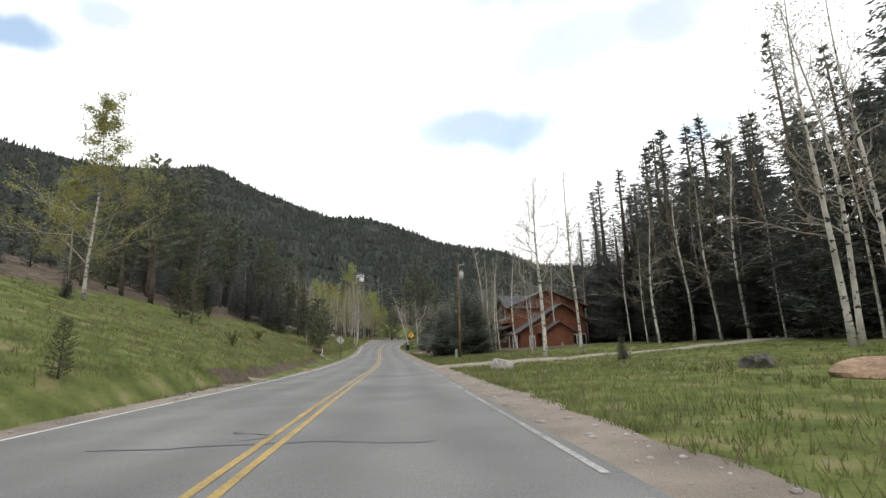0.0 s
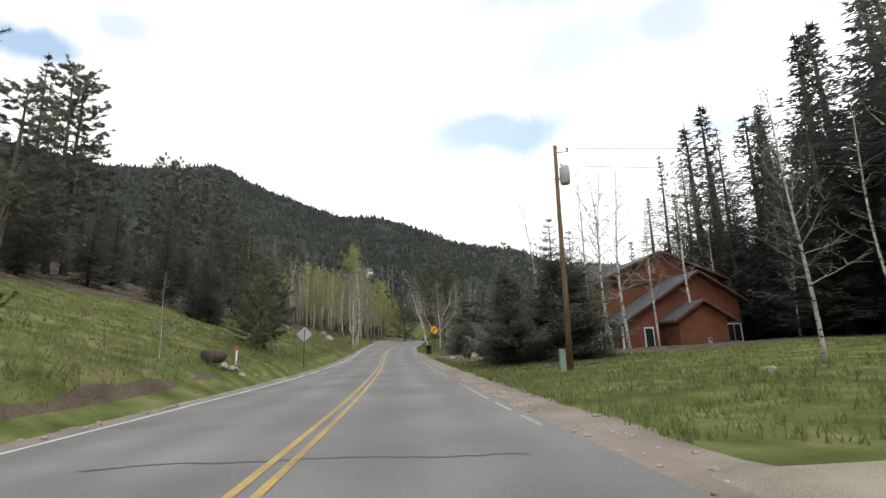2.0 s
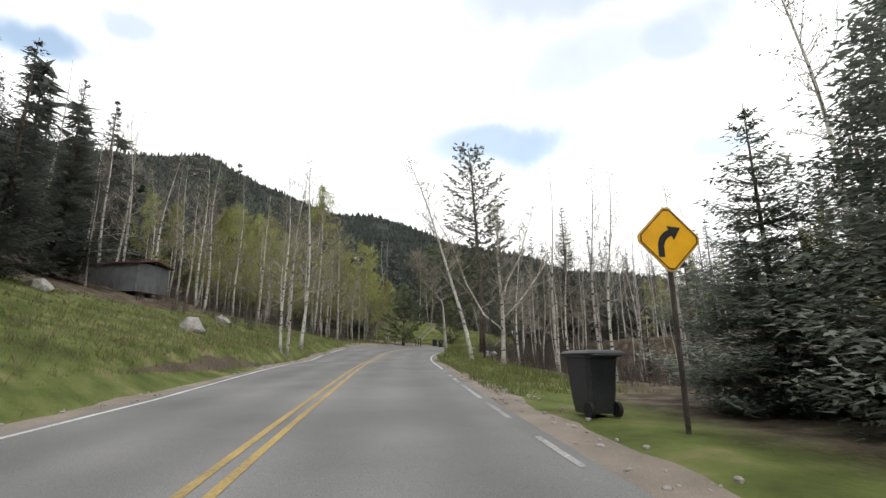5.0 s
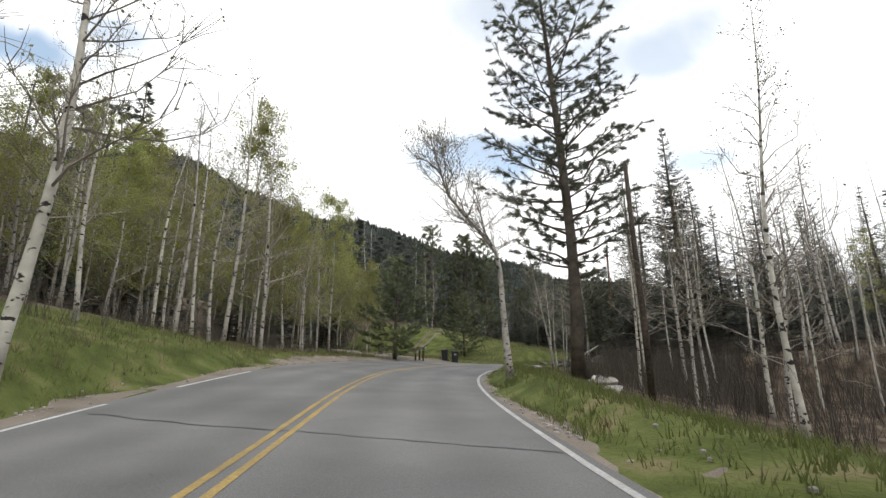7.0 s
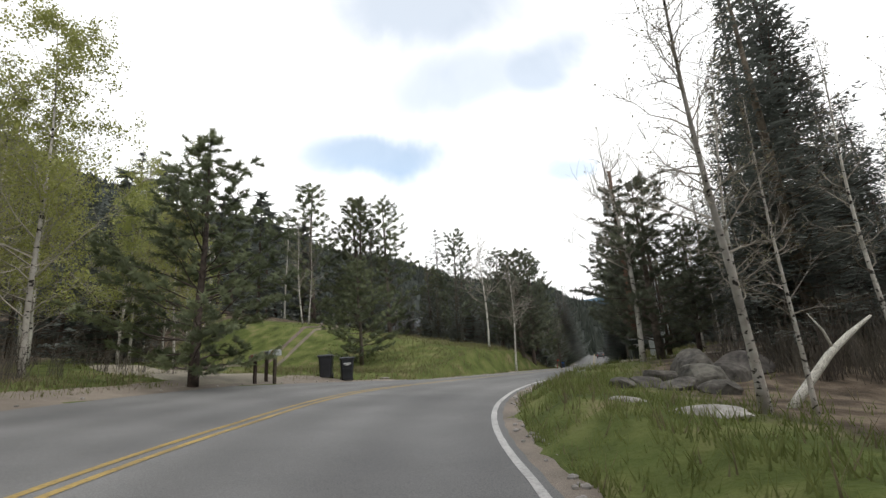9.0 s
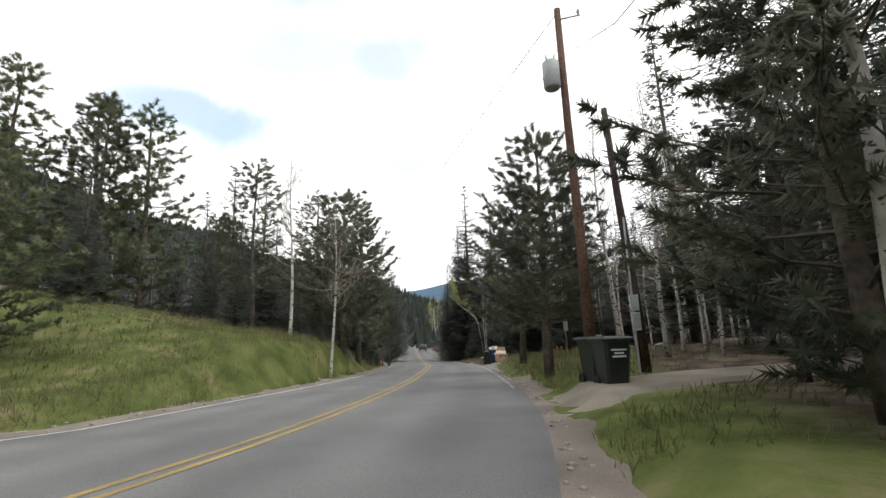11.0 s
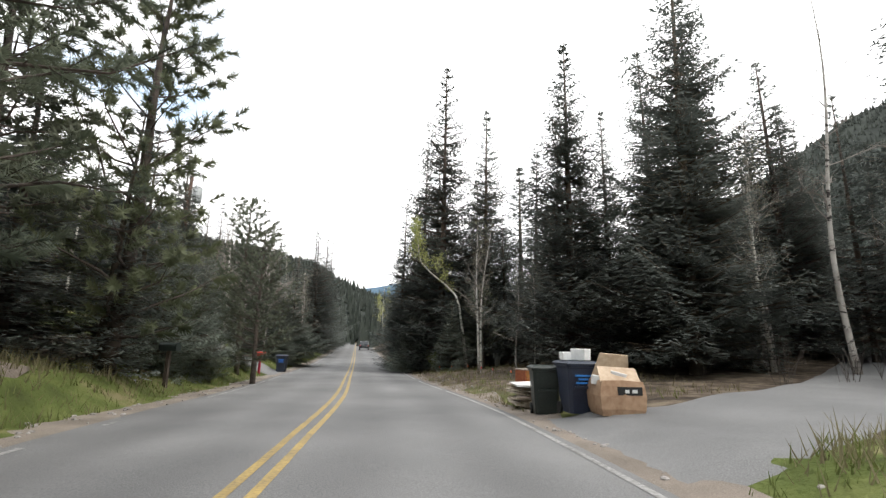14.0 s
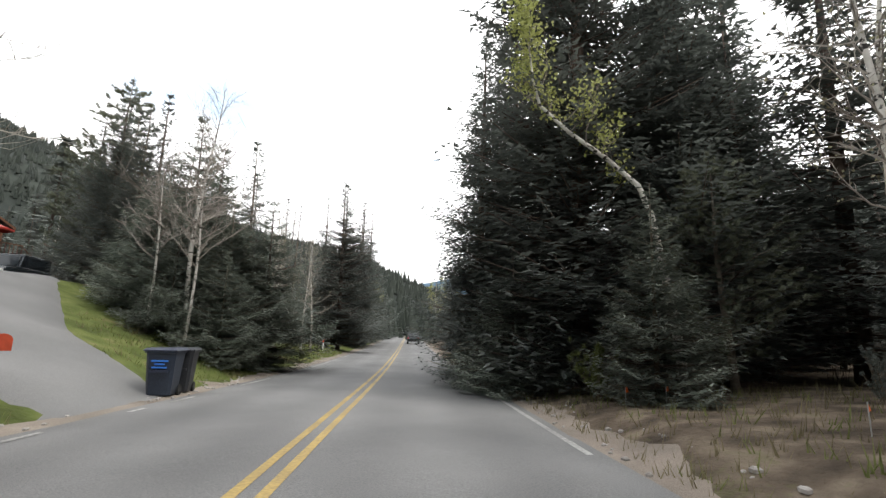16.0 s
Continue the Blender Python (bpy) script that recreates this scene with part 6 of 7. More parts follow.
def sign(x, y, height, turn, front, label, arrow=False, size=0.762):
    """A diamond warning sign on a thin post."""
    e = thing("road_sign", (x, y, gz(x, y)), label, "road sign", turn)
    part("post", Geo().box(-0.03, 0.03, -0.02, 0.02, -0.1, height + 0.35).box(-0.015, 0.015, -0.035, -0.02, 0, height + 0.35), M["postmetal"], e, "dark metal post")
    h = size / math.sqrt(2)
    c = 0.05
    ring = [(0 - c, h - c), (c, h - c), (h - c, c), (h - c, -c), (c, -h + c), (-c, -h + c), (-h + c, -c), (-h + c, c)]
    part("panel", Geo().prism([(u, v + height) for u, v in ring], "y", -0.045, -0.038), M["steel"], e, "bare metal back of the panel")
    k = 0.97
    part("face", Geo().prism([(u * k, v * k + height) for u, v in ring], "y", -0.052, -0.0455), M[front], e)
    if arrow:
        g = Geo()
        border = Geo()
        for i in range(8):
            (a, b), (c2, d) = ring[i], ring[(i + 1) % 8]
            f0, f1 = 0.93, 0.885
            border.add([(a * f0, -0.0560, b * f0 + height), (c2 * f0, -0.0560, d * f0 + height), (c2 * f1, -0.0560, d * f1 + height), (a * f1, -0.0560, b * f1 + height)], [(0, 1, 2, 3)])
        part("border", border, M["black"], e, "thin black border")
        path = [(-0.14, -0.26), (-0.14, -0.10), (-0.11, -0.01), (-0.05, 0.055), (0.03, 0.10)]
        for (a, b), (c2, d) in zip(path, path[1:]):
            t = Vector((c2 - a, d - b)).normalized()
            n = Vector((-t.y, t.x)) * 0.05
            a2, b2 = a - t.x * 0.012, b - t.y * 0.012
            g.add([(a2 + n.x, -0.0565, b2 + n.y + height), (a2 - n.x, -0.0565, b2 - n.y + height), (c2 - n.x, -0.0565, d - n.y + height), (c2 + n.x, -0.0565, d + n.y + height)], [(0, 1, 2, 3)])
        g.add([(-0.02, -0.0570, 0.195 + height), (0.075, -0.0570, -0.015 + height), (0.20, -0.0570, 0.175 + height)], [(0, 1, 2)])
        part("arrow", g, M["black"], e, "black arrow that bends to the right")
    return e


sign(3.7, 84.9, 2.7, 3, "signyellow", "yellow diamond curve sign with a black arrow", True)
sign(-6.6, 64.8, 2.45, 180 + 12, "steel", "diamond road sign seen from its bare metal back", False)


def utility_pole(x, y, h, key, label, lean_=(0, 0), transformer=None, turn=0, boxes=False, arm=False, thin=1.0):
    e = thing("utility_pole", (x, y, gz(x, y)), label, "utility pole", turn)
    top = Vector((lean_[0], lean_[1], h))
    pts = [(0, 0, -0.2), tuple(top * 0.33 + Vector((0.02, 0, 0))), tuple(top * 0.66 - Vector((0.015, 0.01, 0))), tuple(top)]
    part("pole", Geo().tube(pts, [0.14 * thin, 0.12 * thin, 0.10 * thin, 0.085 * thin], 12), M[key], e, smooth_=True)
    if arm:
        part("arm", Geo().tube([tuple(top - Vector((0.05, 0, 0.35))), tuple(top + Vector((0.65, 0, -0.28)))], [0.03, 0.025], 6), M["steel"], e)
        for k in (0.0, 0.6):
            part("insulator", Geo().tube([tuple(top + Vector((k, 0, -0.33 + 0.07 * k))), tuple(top + Vector((k, 0, -0.2 + 0.07 * k))), tuple(top + Vector((k, 0, -0.12 + 0.07 * k)))], [0.02, 0.05, 0.03], 8), M["greymetal"], e)
    if transformer:
        z, side = transformer
        c = top * (z / h) + Vector((side, -0.16, 0))
        can = part("transformer", Geo().tube([tuple(c), tuple(c + Vector((0, 0, 0.06))), tuple(c + Vector((0, 0, 0.80))), tuple(c + Vector((0, 0, 0.86)))], [0.20, 0.24, 0.24, 0.19], 18), M["greymetal"], e, "pale grey transformer can", True)
        for dx in (-0.1, 0.1):
            part("bushing", Geo().tube([tuple(c + Vector((dx, 0, 0.84))), tuple(c + Vector((dx, 0, 0.98))), tuple(c + Vector((dx * 1.3, 0, 1.10)))], [0.045, 0.03, 0.012], 8), M["greymetal"], can)
        part("mount", Geo().box(side - 0.3 if side < 0 else 0.02, side + 0.02 if side < 0 else side + 0.3, -0.06, 0.02, c.z + 0.3, c.z + 0.38), M["steel"], e)
    if boxes:
        part("conduit", Geo().tube([(-0.18, -0.05, 0), (-0.18, -0.05, 4.2)], [0.03, 0.03], 8), M["steel"], e)
        for z0, z1 in ((1.08, 1.56), (1.60, 2.02)):
            bx = part("meter_box", Geo().box(-0.27, -0.07, -0.26, -0.12, z0, z1), M["greymetal"], e, "grey electrical box", bevel=0.01)
            part("cover", Geo().box(-0.25, -0.09, -0.276, -0.262, z0 + 0.05, z1 - 0.05), M["greymetal"], bx)
    return e


utility_pole(7.5, 52.0, 10.6, "polewood", "brown wooden utility pole with a grey transformer", (0.15, -0.1), (8.6, 0.34), 0, arm=True)
utility_pole(7.4, 120.4, 7.4, "oldpole", "leaning weathered wooden pole in the grass", (-0.25, -0.3), thin=0.75)
utility_pole(21.2, 150.1, 10.7, "polewood", "reddish wooden utility pole with a transformer", (-0.05, 0.25), (8.0, -0.36), -50, arm=True, thin=1.1)
utility_pole(22.8, 149.5, 7.6, "oldpole", "dark old pole with grey electrical boxes", (-0.35, 0.1), None, -50, True)
utility_pole(30.8, 157.1, 7.6, "oldpole", "dark old pole with grey electrical boxes", (-0.25, 0.25), None, -50, True)
utility_pole(38.0, 191.3, 9.4, "polewood", "wooden utility pole above the trees", (0.1, 0), (7.8, 0.34), 0, arm=True)


def wire(a, b, sag, label):
    g = Geo()
    p, q = Vector(a), Vector(b)
    pts = [p.lerp(q, k / 16) - Vector((0, 0, sag * 4 * (k / 16) * (1 - k / 16))) for k in range(17)]
    g.tube(pts, [0.012] * 17, 4)
    single("power_line", g, M["black"], label, "cable")


wire((7.65, 51.9, gz(7.5, 52) + 10.1), (23.0, 76.2, 7.3), 0.5, "black service cable from the pole to the house")
wire((7.7, 51.9, gz(7.5, 52) + 10.5), (47.0, 41.0, 9.5), 1.2, "black overhead line above the lawn")
wire((7.7, 51.9, gz(7.5, 52) + 9.6), (47.0, 41.5, 8.4), 1.2, "black overhead line above the lawn")
wire((21.2, 150.3, gz(21.2, 150.1) + 10.4), (38.0, 191.3, gz(38.0, 191.3) + 9.2), 1.0, "black overhead line beside the road")


def pedestal(x, y, w, h, key, label, turn=0):
    e = thing("utility_pedestal", (x, y, gz(x, y)), label, "utility box", turn)
    part("body", Geo().box(-w, w, -w * 0.8, w * 0.8, -0.05, h - 0.05), M[key], e, bevel=0.015)
    part("cap", Geo().box(-w - 0.02, w + 0.02, -w * 0.8 - 0.02, w * 0.8 + 0.02, h - 0.05, h + 0.02, 0.01), M[key], e, bevel=0.012)


pedestal(7.05, 51.6, 0.12, 0.95, "greenmetal", "pale green utility pedestal beside the pole")
pedestal(23.4, 151.3, 0.15, 0.95, "greymetal", "grey-green electrical cabinet in the grass", -45)


def mailbox(x, y, turn, key, label, h=1.05, post="oldpole"):
    e = thing("mailbox", (x, y, gz(x, y)), label, "mailbox", turn)
    part("post", Geo().box(-0.05, 0.05, -0.05, 0.05, -0.1, h), M[post], e, "wooden post")
    arch = [(-0.12, h), (0.12, h), (0.12, h + 0.14)] + [(0.12 * math.cos(a), h + 0.14 + 0.10 * math.sin(a)) for a in np.linspace(0.25, math.pi - 0.25, 7)] + [(-0.12, h + 0.14)]
    box_ = part("box", Geo().prism(arch, "y", -0.26, 0.26), M[key], e)
    part("door", Geo().prism([(u * 1.04, h + (v - h) * 1.03) for u, v in arch], "y", -0.272, -0.258), M[key], box_)
    part("flag", Geo().box(0.122, 0.132, -0.1, 0.05, h + 0.16, h + 0.20).box(0.122, 0.132, -0.1, -0.06, h + 0.05, h + 0.16), M["redpaint"], box_, "small red flag")
    return e


mailbox(3.2, 149.6, -150, "greymetal", "pale mailbox on a wooden post by the gravel drive")
mailbox(2.9, 150.1, -150, "binblack", "dark mailbox on a wooden post by the gravel drive", 1.0)
mailbox(2.5, 149.2, -150, "board", "weathered newspaper box on a post", 0.85)
mailbox(42.3, 190.0, 30, "redpaint", "red mailbox on a red post at the asphalt drive", 1.0, "redpaint")
mailbox(*along(252.5, -5.1)[:2], 40, "bingreen", "dark green mailbox on a post below the pines", 1.05)


def cardboard_box(x, y, turn):
    e = thing("cardboard_box", (x, y, gz(x, y) + 0.05), "large crumpled cardboard box with black print, overfull", "cardboard box", turn)
    g = Geo()
    for z, bx, by in ((0, 0.39, 0.29), (0.12, 0.43, 0.32), (0.36, 0.45, 0.335), (0.54, 0.43, 0.32), (0.64, 0.40, 0.30)):
        g.v.extend([(-bx, -by, z), (0.02, -by - 0.02, z + 0.01), (bx, -by, z - 0.02 * (z > 0)), (bx, by, z), (0, by + 0.015, z), (-bx, by, z)])
    for k in range(4):
        g.f.extend([(6 * k + j, 6 * k + (j + 1) % 6, 6 * k + 6 + (j + 1) % 6, 6 * k + 6 + j) for j in range(6)])
    g.f.append((5, 4, 3, 2, 1, 0))
    g.f.append((24, 25, 26, 27, 28, 29))
    part("body", g, M["card"], e)
    part("flap", Geo().add([(-0.40, 0.28, 0.62), (0.42, 0.30, 0.62), (0.34, 0.10, 1.10), (-0.22, 0.14, 1.14), (-0.40, 0.30, 0.60), (0.42, 0.32, 0.60), (0.34, 0.12, 1.11), (-0.22, 0.16, 1.15)],
                                 [(0, 1, 2, 3), (7, 6, 5, 4), (0, 4, 5, 1), (1, 5, 6, 2), (2, 6, 7, 3), (3, 7, 4, 0)]), M["cardpale"], e, "pale inner side of a flap")
    part("flap", Geo().add([(-0.42, -0.28, 0.62), (0.36, -0.30, 0.62), (0.40, -0.02, 0.86), (-0.36, 0.0, 0.90), (-0.42, -0.27, 0.61), (0.36, -0.29, 0.61), (0.40, 0.0, 0.85), (-0.36, 0.02, 0.89)],
                                 [(0, 1, 2, 3), (7, 6, 5, 4), (0, 4, 5, 1), (1, 5, 6, 2), (2, 6, 7, 3), (3, 7, 4, 0)]), M["cardpale"], e, "pale inner side of a flap")
    part("print", Geo().box(-0.12, 0.36, -0.352, -0.30, 0.38, 0.53), M["black"], e, "black printed panel")
    part("print", Geo().box(0.02, 0.10, -0.357, -0.348, 0.42, 0.48).box(0.16, 0.26, -0.357, -0.348, 0.42, 0.48), M["printwhite"], e, "pale printed bars")
    part("print", Geo().box(0.30, 0.36, -0.318, -0.29, 0.22, 0.30), M["redpaint"], e, "small red printed mark")


cardboard_box(38.7, 168.7, -42)


def foam_block(x, y, z, sx, sy, sz, turn, label, tip=0):
    g = Geo().box(-sx / 2, sx / 2, -sy / 2, sy / 2, 0, sz, 0.01)
    single("foam_block", g, M["foam"], label, "packing foam", at=pose(x, y, z, tip, 0, turn), bevel=0.02, group="packing foam on the rubbish heap")


bz = gz(38.75, 169.55)
foam_block(38.80, 169.45, bz + 1.09, 0.46, 0.30, 0.24, 10, "white packing foam block on a bin lid")
foam_block(38.58, 169.66, bz + 1.09, 0.22, 0.26, 0.17, 50, "small white packing foam block on a bin lid")
foam_block(38.78, 168.72, gz(38.7, 168.7) + 0.70, 0.5, 0.3, 0.14, 30, "white packing foam in the cardboard box", 14)
foam_block(38.42, 168.98, gz(38.7, 168.7) + 0.60, 0.24, 0.17, 0.17, 20, "white crumpled packing foam on the box's edge", 8)


def board_stack(x, y, turn):
    e = thing("board_stack", (x, y, gz(x, y) + 0.02), "untidy stack of splintered grey boards on the gravel", "boards", turn)
    rnd = random.Random(4)
    z = 0.03
    for k in range(15):
        w, n = rnd.uniform(0.28, 0.55), rnd.uniform(0.45, 0.75)
        g = Geo()
        cx, cy = rnd.uniform(-0.12, 0.12), rnd.uniform(-0.12, 0.12)
        a = rnd.uniform(-0.5, 0.5)
        v = []
        for zz in (0, 0.025):
            for u, q in ((-1, -1), (1, -1 + rnd.uniform(0, 0.2)), (1 - rnd.uniform(0, 0.2), 1), (-1, 1)):
                px, py = u * n, q * w * 0.6
                v.append((cx + px * math.cos(a) - py * math.sin(a), cy + px * math.sin(a) + py * math.cos(a), z + zz + px * rnd.uniform(-0.01, 0.05)))
        g.add(v, [(3, 2, 1, 0), (4, 5, 6, 7), (0, 1, 5, 4), (1, 2, 6, 5), (2, 3, 7, 6), (3, 0, 4, 7)])
        part("board", g, M["trimwhite"] if k == 14 else M["board"], e)
        z += rnd.uniform(0.03, 0.048)


board_stack(39.95, 171.5, 45)


def dresser(x, y, turn):
    e = thing("dresser", (x, y, gz(x, y) + 0.01), "discarded small orange-brown wooden dresser on the verge", "dresser", turn)
    part("carcass", Geo().box(-0.30, -0.27, -0.24, 0.24, 0, 0.66).box(0.27, 0.30, -0.24, 0.24, 0, 0.66).box(-0.27, 0.27, 0.21, 0.24, 0, 0.66).box(-0.27, 0.27, -0.24, 0.21, 0, 0.03), M["orangewood"], e)
    part("top", Geo().box(-0.32, 0.32, -0.26, 0.26, 0.662, 0.69), M["board"], e, "pale scuffed top")
    for k in range(3):
        dr = part("drawer", Geo().box(-0.265, 0.265, -0.255, 0.18, 0.045 + 0.205 * k, 0.235 + 0.205 * k), M["orangewood"], e, bevel=0.006)
        part("groove", Geo().box(-0.24, 0.24, -0.263, -0.2555, 0.125 + 0.205 * k, 0.135 + 0.205 * k), M["fascia"], dr)
        part("knob", Geo().tube([(0, -0.255, 0.15 + 0.205 * k), (0, -0.285, 0.15 + 0.205 * k)], [0.012, 0.016], 8), M["postmetal"], dr)


dresser(41.75, 172.6, -20)


def marker_flag(x, y, h, label):
    e = thing("marker_flag", (x, y, gz(x, y)), label, "marker flag")
    part("stake", Geo().tube([(0, 0, -0.05), (0, 0, h)], [0.006, 0.006], 5), M["steel"], e)
    part("flag", Geo().add([(0, 0, h), (0.12, 0.02, h - 0.01), (0.11, -0.01, h - 0.10), (0, 0, h - 0.11), (0, 0.003, h), (0.12, 0.023, h - 0.01), (0.11, -0.007, h - 0.10), (0, 0.003, h - 0.11)],
                           [(0, 1, 2, 3), (7, 6, 5, 4), (0, 4, 5, 1), (1, 5, 6, 2), (2, 6, 7, 3), (3, 7, 4, 0)]), M["orangered"], e)


for x, y in ((51.5, 185.2), (51.9, 184.6), (47.5, 178.2), (49.6, 181.4), (48.2, 179.4), (33.6, 159.6), (34.6, 160.6), (46.2, 176.3), (37.6, 162.2)):
    marker_flag(x, y, 0.36, "orange survey flag on a wire stake in the verge")


def reflector_post(x, y):
    e = thing("marker_post", (x, y, gz(x, y)), "thin orange and white marker post at the verge", "marker post")
    part("post", Geo().box(-0.04, 0.04, -0.012, 0.012, -0.05, 0.78), M["trimwhite"], e)
    part("reflector", Geo().box(-0.045, 0.045, -0.018, 0.018, 0.60, 0.77), M["orangered"], e, "orange top")


reflector_post(*along(296, -5.6)[:2])
reflector_post(-7.56, 54.20)


def log(x, y, length, r, turn, key, label, lift=0.0):
    g = Geo()
    pts = [(-length / 2, 0, 0), (-length / 6, 0.05, 0.04), (length / 4, -0.04, 0.02), (length / 2, 0.06, 0.05)]
    g.tube(pts, [r, r * 0.92, r * 0.85, r * 0.6], 9)
    single("log", g, M[key], label, "log", at=pose(x, y, gz(x, y) + r * 0.8 + lift, 0, -2, turn), smooth_=True)


log(-7.8, 52.2, 0.8, 0.32, 40, "oldpole", "dark weathered stump at the foot of the bank")
log(9.4, 128.4, 3.2, 0.10, 60, "birch", "fallen white aspen trunk in the hollow", 0.1)


def leaning_snag(x, y, turn):
    """A dead trunk that leans low out of the ground, with a broken side branch."""
    g = Geo()
    g.tube([(0, 0, -0.15), (0.7, 0.03, 0.52), (1.3, -0.02, 1.15), (1.9, 0.05, 1.55), (2.5, 0.02, 1.95)], [0.105, 0.09, 0.08, 0.065, 0.03], 10)
    g.tube([(1.45, 0, 1.25), (1.4, 0.1, 1.7), (1.15, 0.12, 2.1)], [0.035, 0.025, 0.01], 6)
    single("dead_trunk", g, M["birch"], "bare pale dead trunk leaning low over the brush", "dead tree", at=pose(x, y, gz(x, y) - 0.1, 0, 0, turn) @ Matrix.Diagonal((0.8, 0.8, 0.75, 1)), smooth_=True)


leaning_snag(10.6, 135.3, -16)


# ---- houses and cars ----
def slab(e, axis, a0, a1, p, q, thick=0.16, name="roof", key="shingle"):
    """One roof plane: from its eave p to its ridge q, (across, height) each, along an axis."""
    (u0, z0), (u1, z1) = p, q
    n = Vector((z0 - z1, u1 - u0)).normalized() * thick
    if n.y < 0:
        n = -n
    ring = [(u0, z0), (u1, z1), (u1 + n.x * 0, z1 + thick * 1.05), (u0 + n.x * 0, z0 + thick * 1.05)]
    r = part(name, Geo().prism(ring, axis, a0, a1), M[key], e, "dark grey shingled roof plane" if key == "shingle" else "pale metal roof plane")
    part("fascia", Geo().prism([(u0 - 0.03, z0 - 0.06), (u0 + 0.02, z0 - 0.06), (u0 + 0.02, z0 + thick * 0.8), (u0 - 0.03, z0 + thick * 0.8)], axis, a0 + 0.01, a1 - 0.01), M["fascia"], r)
    for end in (a0 - 0.03, a1):
        part("bargeboard", Geo().prism([(u0, z0 - 0.05), (u1, z1 - 0.05), (u1, z1 + thick * 0.9), (u0, z0 + thick * 0.9)], axis, end, end + 0.03), M["fascia"], r)


def window(e, face, a0, a1, z0, z1, at, bars=1, key="trimwhite"):
    """A framed window on a wall; face: the axis that it looks along, with at its wall's place."""
    w = part("window", Geo().prism([(a0 - 0.08, z0 - 0.08), (a1 + 0.08, z0 - 0.08), (a1 + 0.08, z1 + 0.08), (a0 - 0.08, z1 + 0.08)], face, at - 0.06, at + 0.02), M[key], e, "window in a pale frame")
    step = (a1 - a0) / (bars + 1)
    for k in range(bars + 1):
        part("pane", Geo().prism([(a0 + step * k + 0.03, z0), (a0 + step * (k + 1) - 0.03, z0), (a0 + step * (k + 1) - 0.03, z1), (a0 + step * k + 0.03, z1)], face, at - 0.072, at - 0.061), M["glass"], w, "dark reflecting pane")


def lodge():
    e = thing("house", (0, 0, 0), "red-brown wooden house with grey shingled gables behind aspens", "house", kind="")
    part("wall", Geo().prism([(19.8, 0.0), (30.4, 0.0), (30.4, 4.4), (26.7, 6.85), (19.8, 2.75)], "y", 71.5, 80), M["siding"], e, "reddish cedar gable wall")
    slab(e, "y", 70.9, 80, (19.0, 2.4), (26.7, 6.95))
    slab(e, "y", 70.9, 80, (31.0, 4.1), (26.7, 6.95))
    part("wall", Geo().prism([(23.0, 0.0), (27.3, 0.0), (27.3, 2.7), (25.2, 4.05), (23.0, 2.7)], "y", 69.0, 71.45), M["siding"], e, "reddish cedar gable wall of the entry")
    slab(e, "y", 68.5, 72.5, (22.5, 2.45), (25.2, 4.13))
    slab(e, "y", 68.5, 72.5, (27.8, 2.45), (25.2, 4.13))
    part("wall", Geo().box(20.0, 32.0, 76.0, 89.0, 0.0, 7.0), M["siding"], e, "reddish two-storey wall")
    part("gable", Geo().prism([(20.0, 7.0), (32.0, 7.0), (26.0, 9.55)], "y", 76.0, 89.0), M["siding"], e)
    slab(e, "y", 75.4, 89.6, (19.2, 6.75), (26.0, 9.7))
    slab(e, "y", 75.4, 89.6, (32.8, 6.75), (26.0, 9.7))
    part("gable", Geo().prism([(76.4, 4.4), (83.2, 4.4), (83.2, 7.0), (79.8, 8.9), (76.4, 7.0)], "x", 19.3, 25.0), M["siding"], e, "projecting upper gable")
    slab(e, "x", 18.7, 25.4, (75.7, 6.7), (79.8, 9.02))
    slab(e, "x", 18.7, 25.4, (83.9, 6.7), (79.8, 9.02))
    slab(e, "y", 76.2, 88.6, (18.2, 3.35), (19.97, 4.1))
    for k in range(26):
        z = 0.35 + k * 0.25
        part("siding_board", Geo().prism([(19.94, z), (20.0, z + 0.02), (20.0, z + 0.2), (19.975, z + 0.2)], "y", 83.3 if 4.4 < z + 0.1 else 76.05, 88.95), M["siding"], e)
    window(e, "y", 27.6, 28.7, 0.75, 2.2, 71.48, 0)
    window(e, "y", 28.9, 30.2, 0.75, 2.2, 71.48, 1)
    window(e, "x", 78.2, 81.6, 5.2, 6.8, 19.28, 2)
    window(e, "x", 79.6, 82.4, 1.5, 3.1, 19.92, 1)
    window(e, "x", 77.0, 78.0, 1.2, 3.0, 19.92, 0)
    window(e, "x", 85.6, 87.8, 5.3, 6.5, 19.92, 1)
    door = part("door", Geo().box(21.2, 22.1, 71.4, 71.485, 0.2, 2.2), M["trimwhite"], e, "pale framed entry door")
    part("pane", Geo().box(21.32, 21.98, 71.38, 71.397, 0.4, 2.05), M["glass"], door)
    for y in (71.2, 73.5, 75.8):
        part("porch_post", Geo().box(19.1, 19.25, y, y + 0.15, 0.0, 2.3), M["trimwhite"], e)
    meter = part("meter_box", Geo().box(25.3, 25.6, 68.8, 68.98, 0.5, 1.1), M["greymetal"], e, "pale meter box on the wall", bevel=0.01)
    part("meter", Geo().tube([(25.45, 68.79, 0.95), (25.45, 68.7, 0.95)], [0.08, 0.08], 12), M["glass"], meter)


lodge()


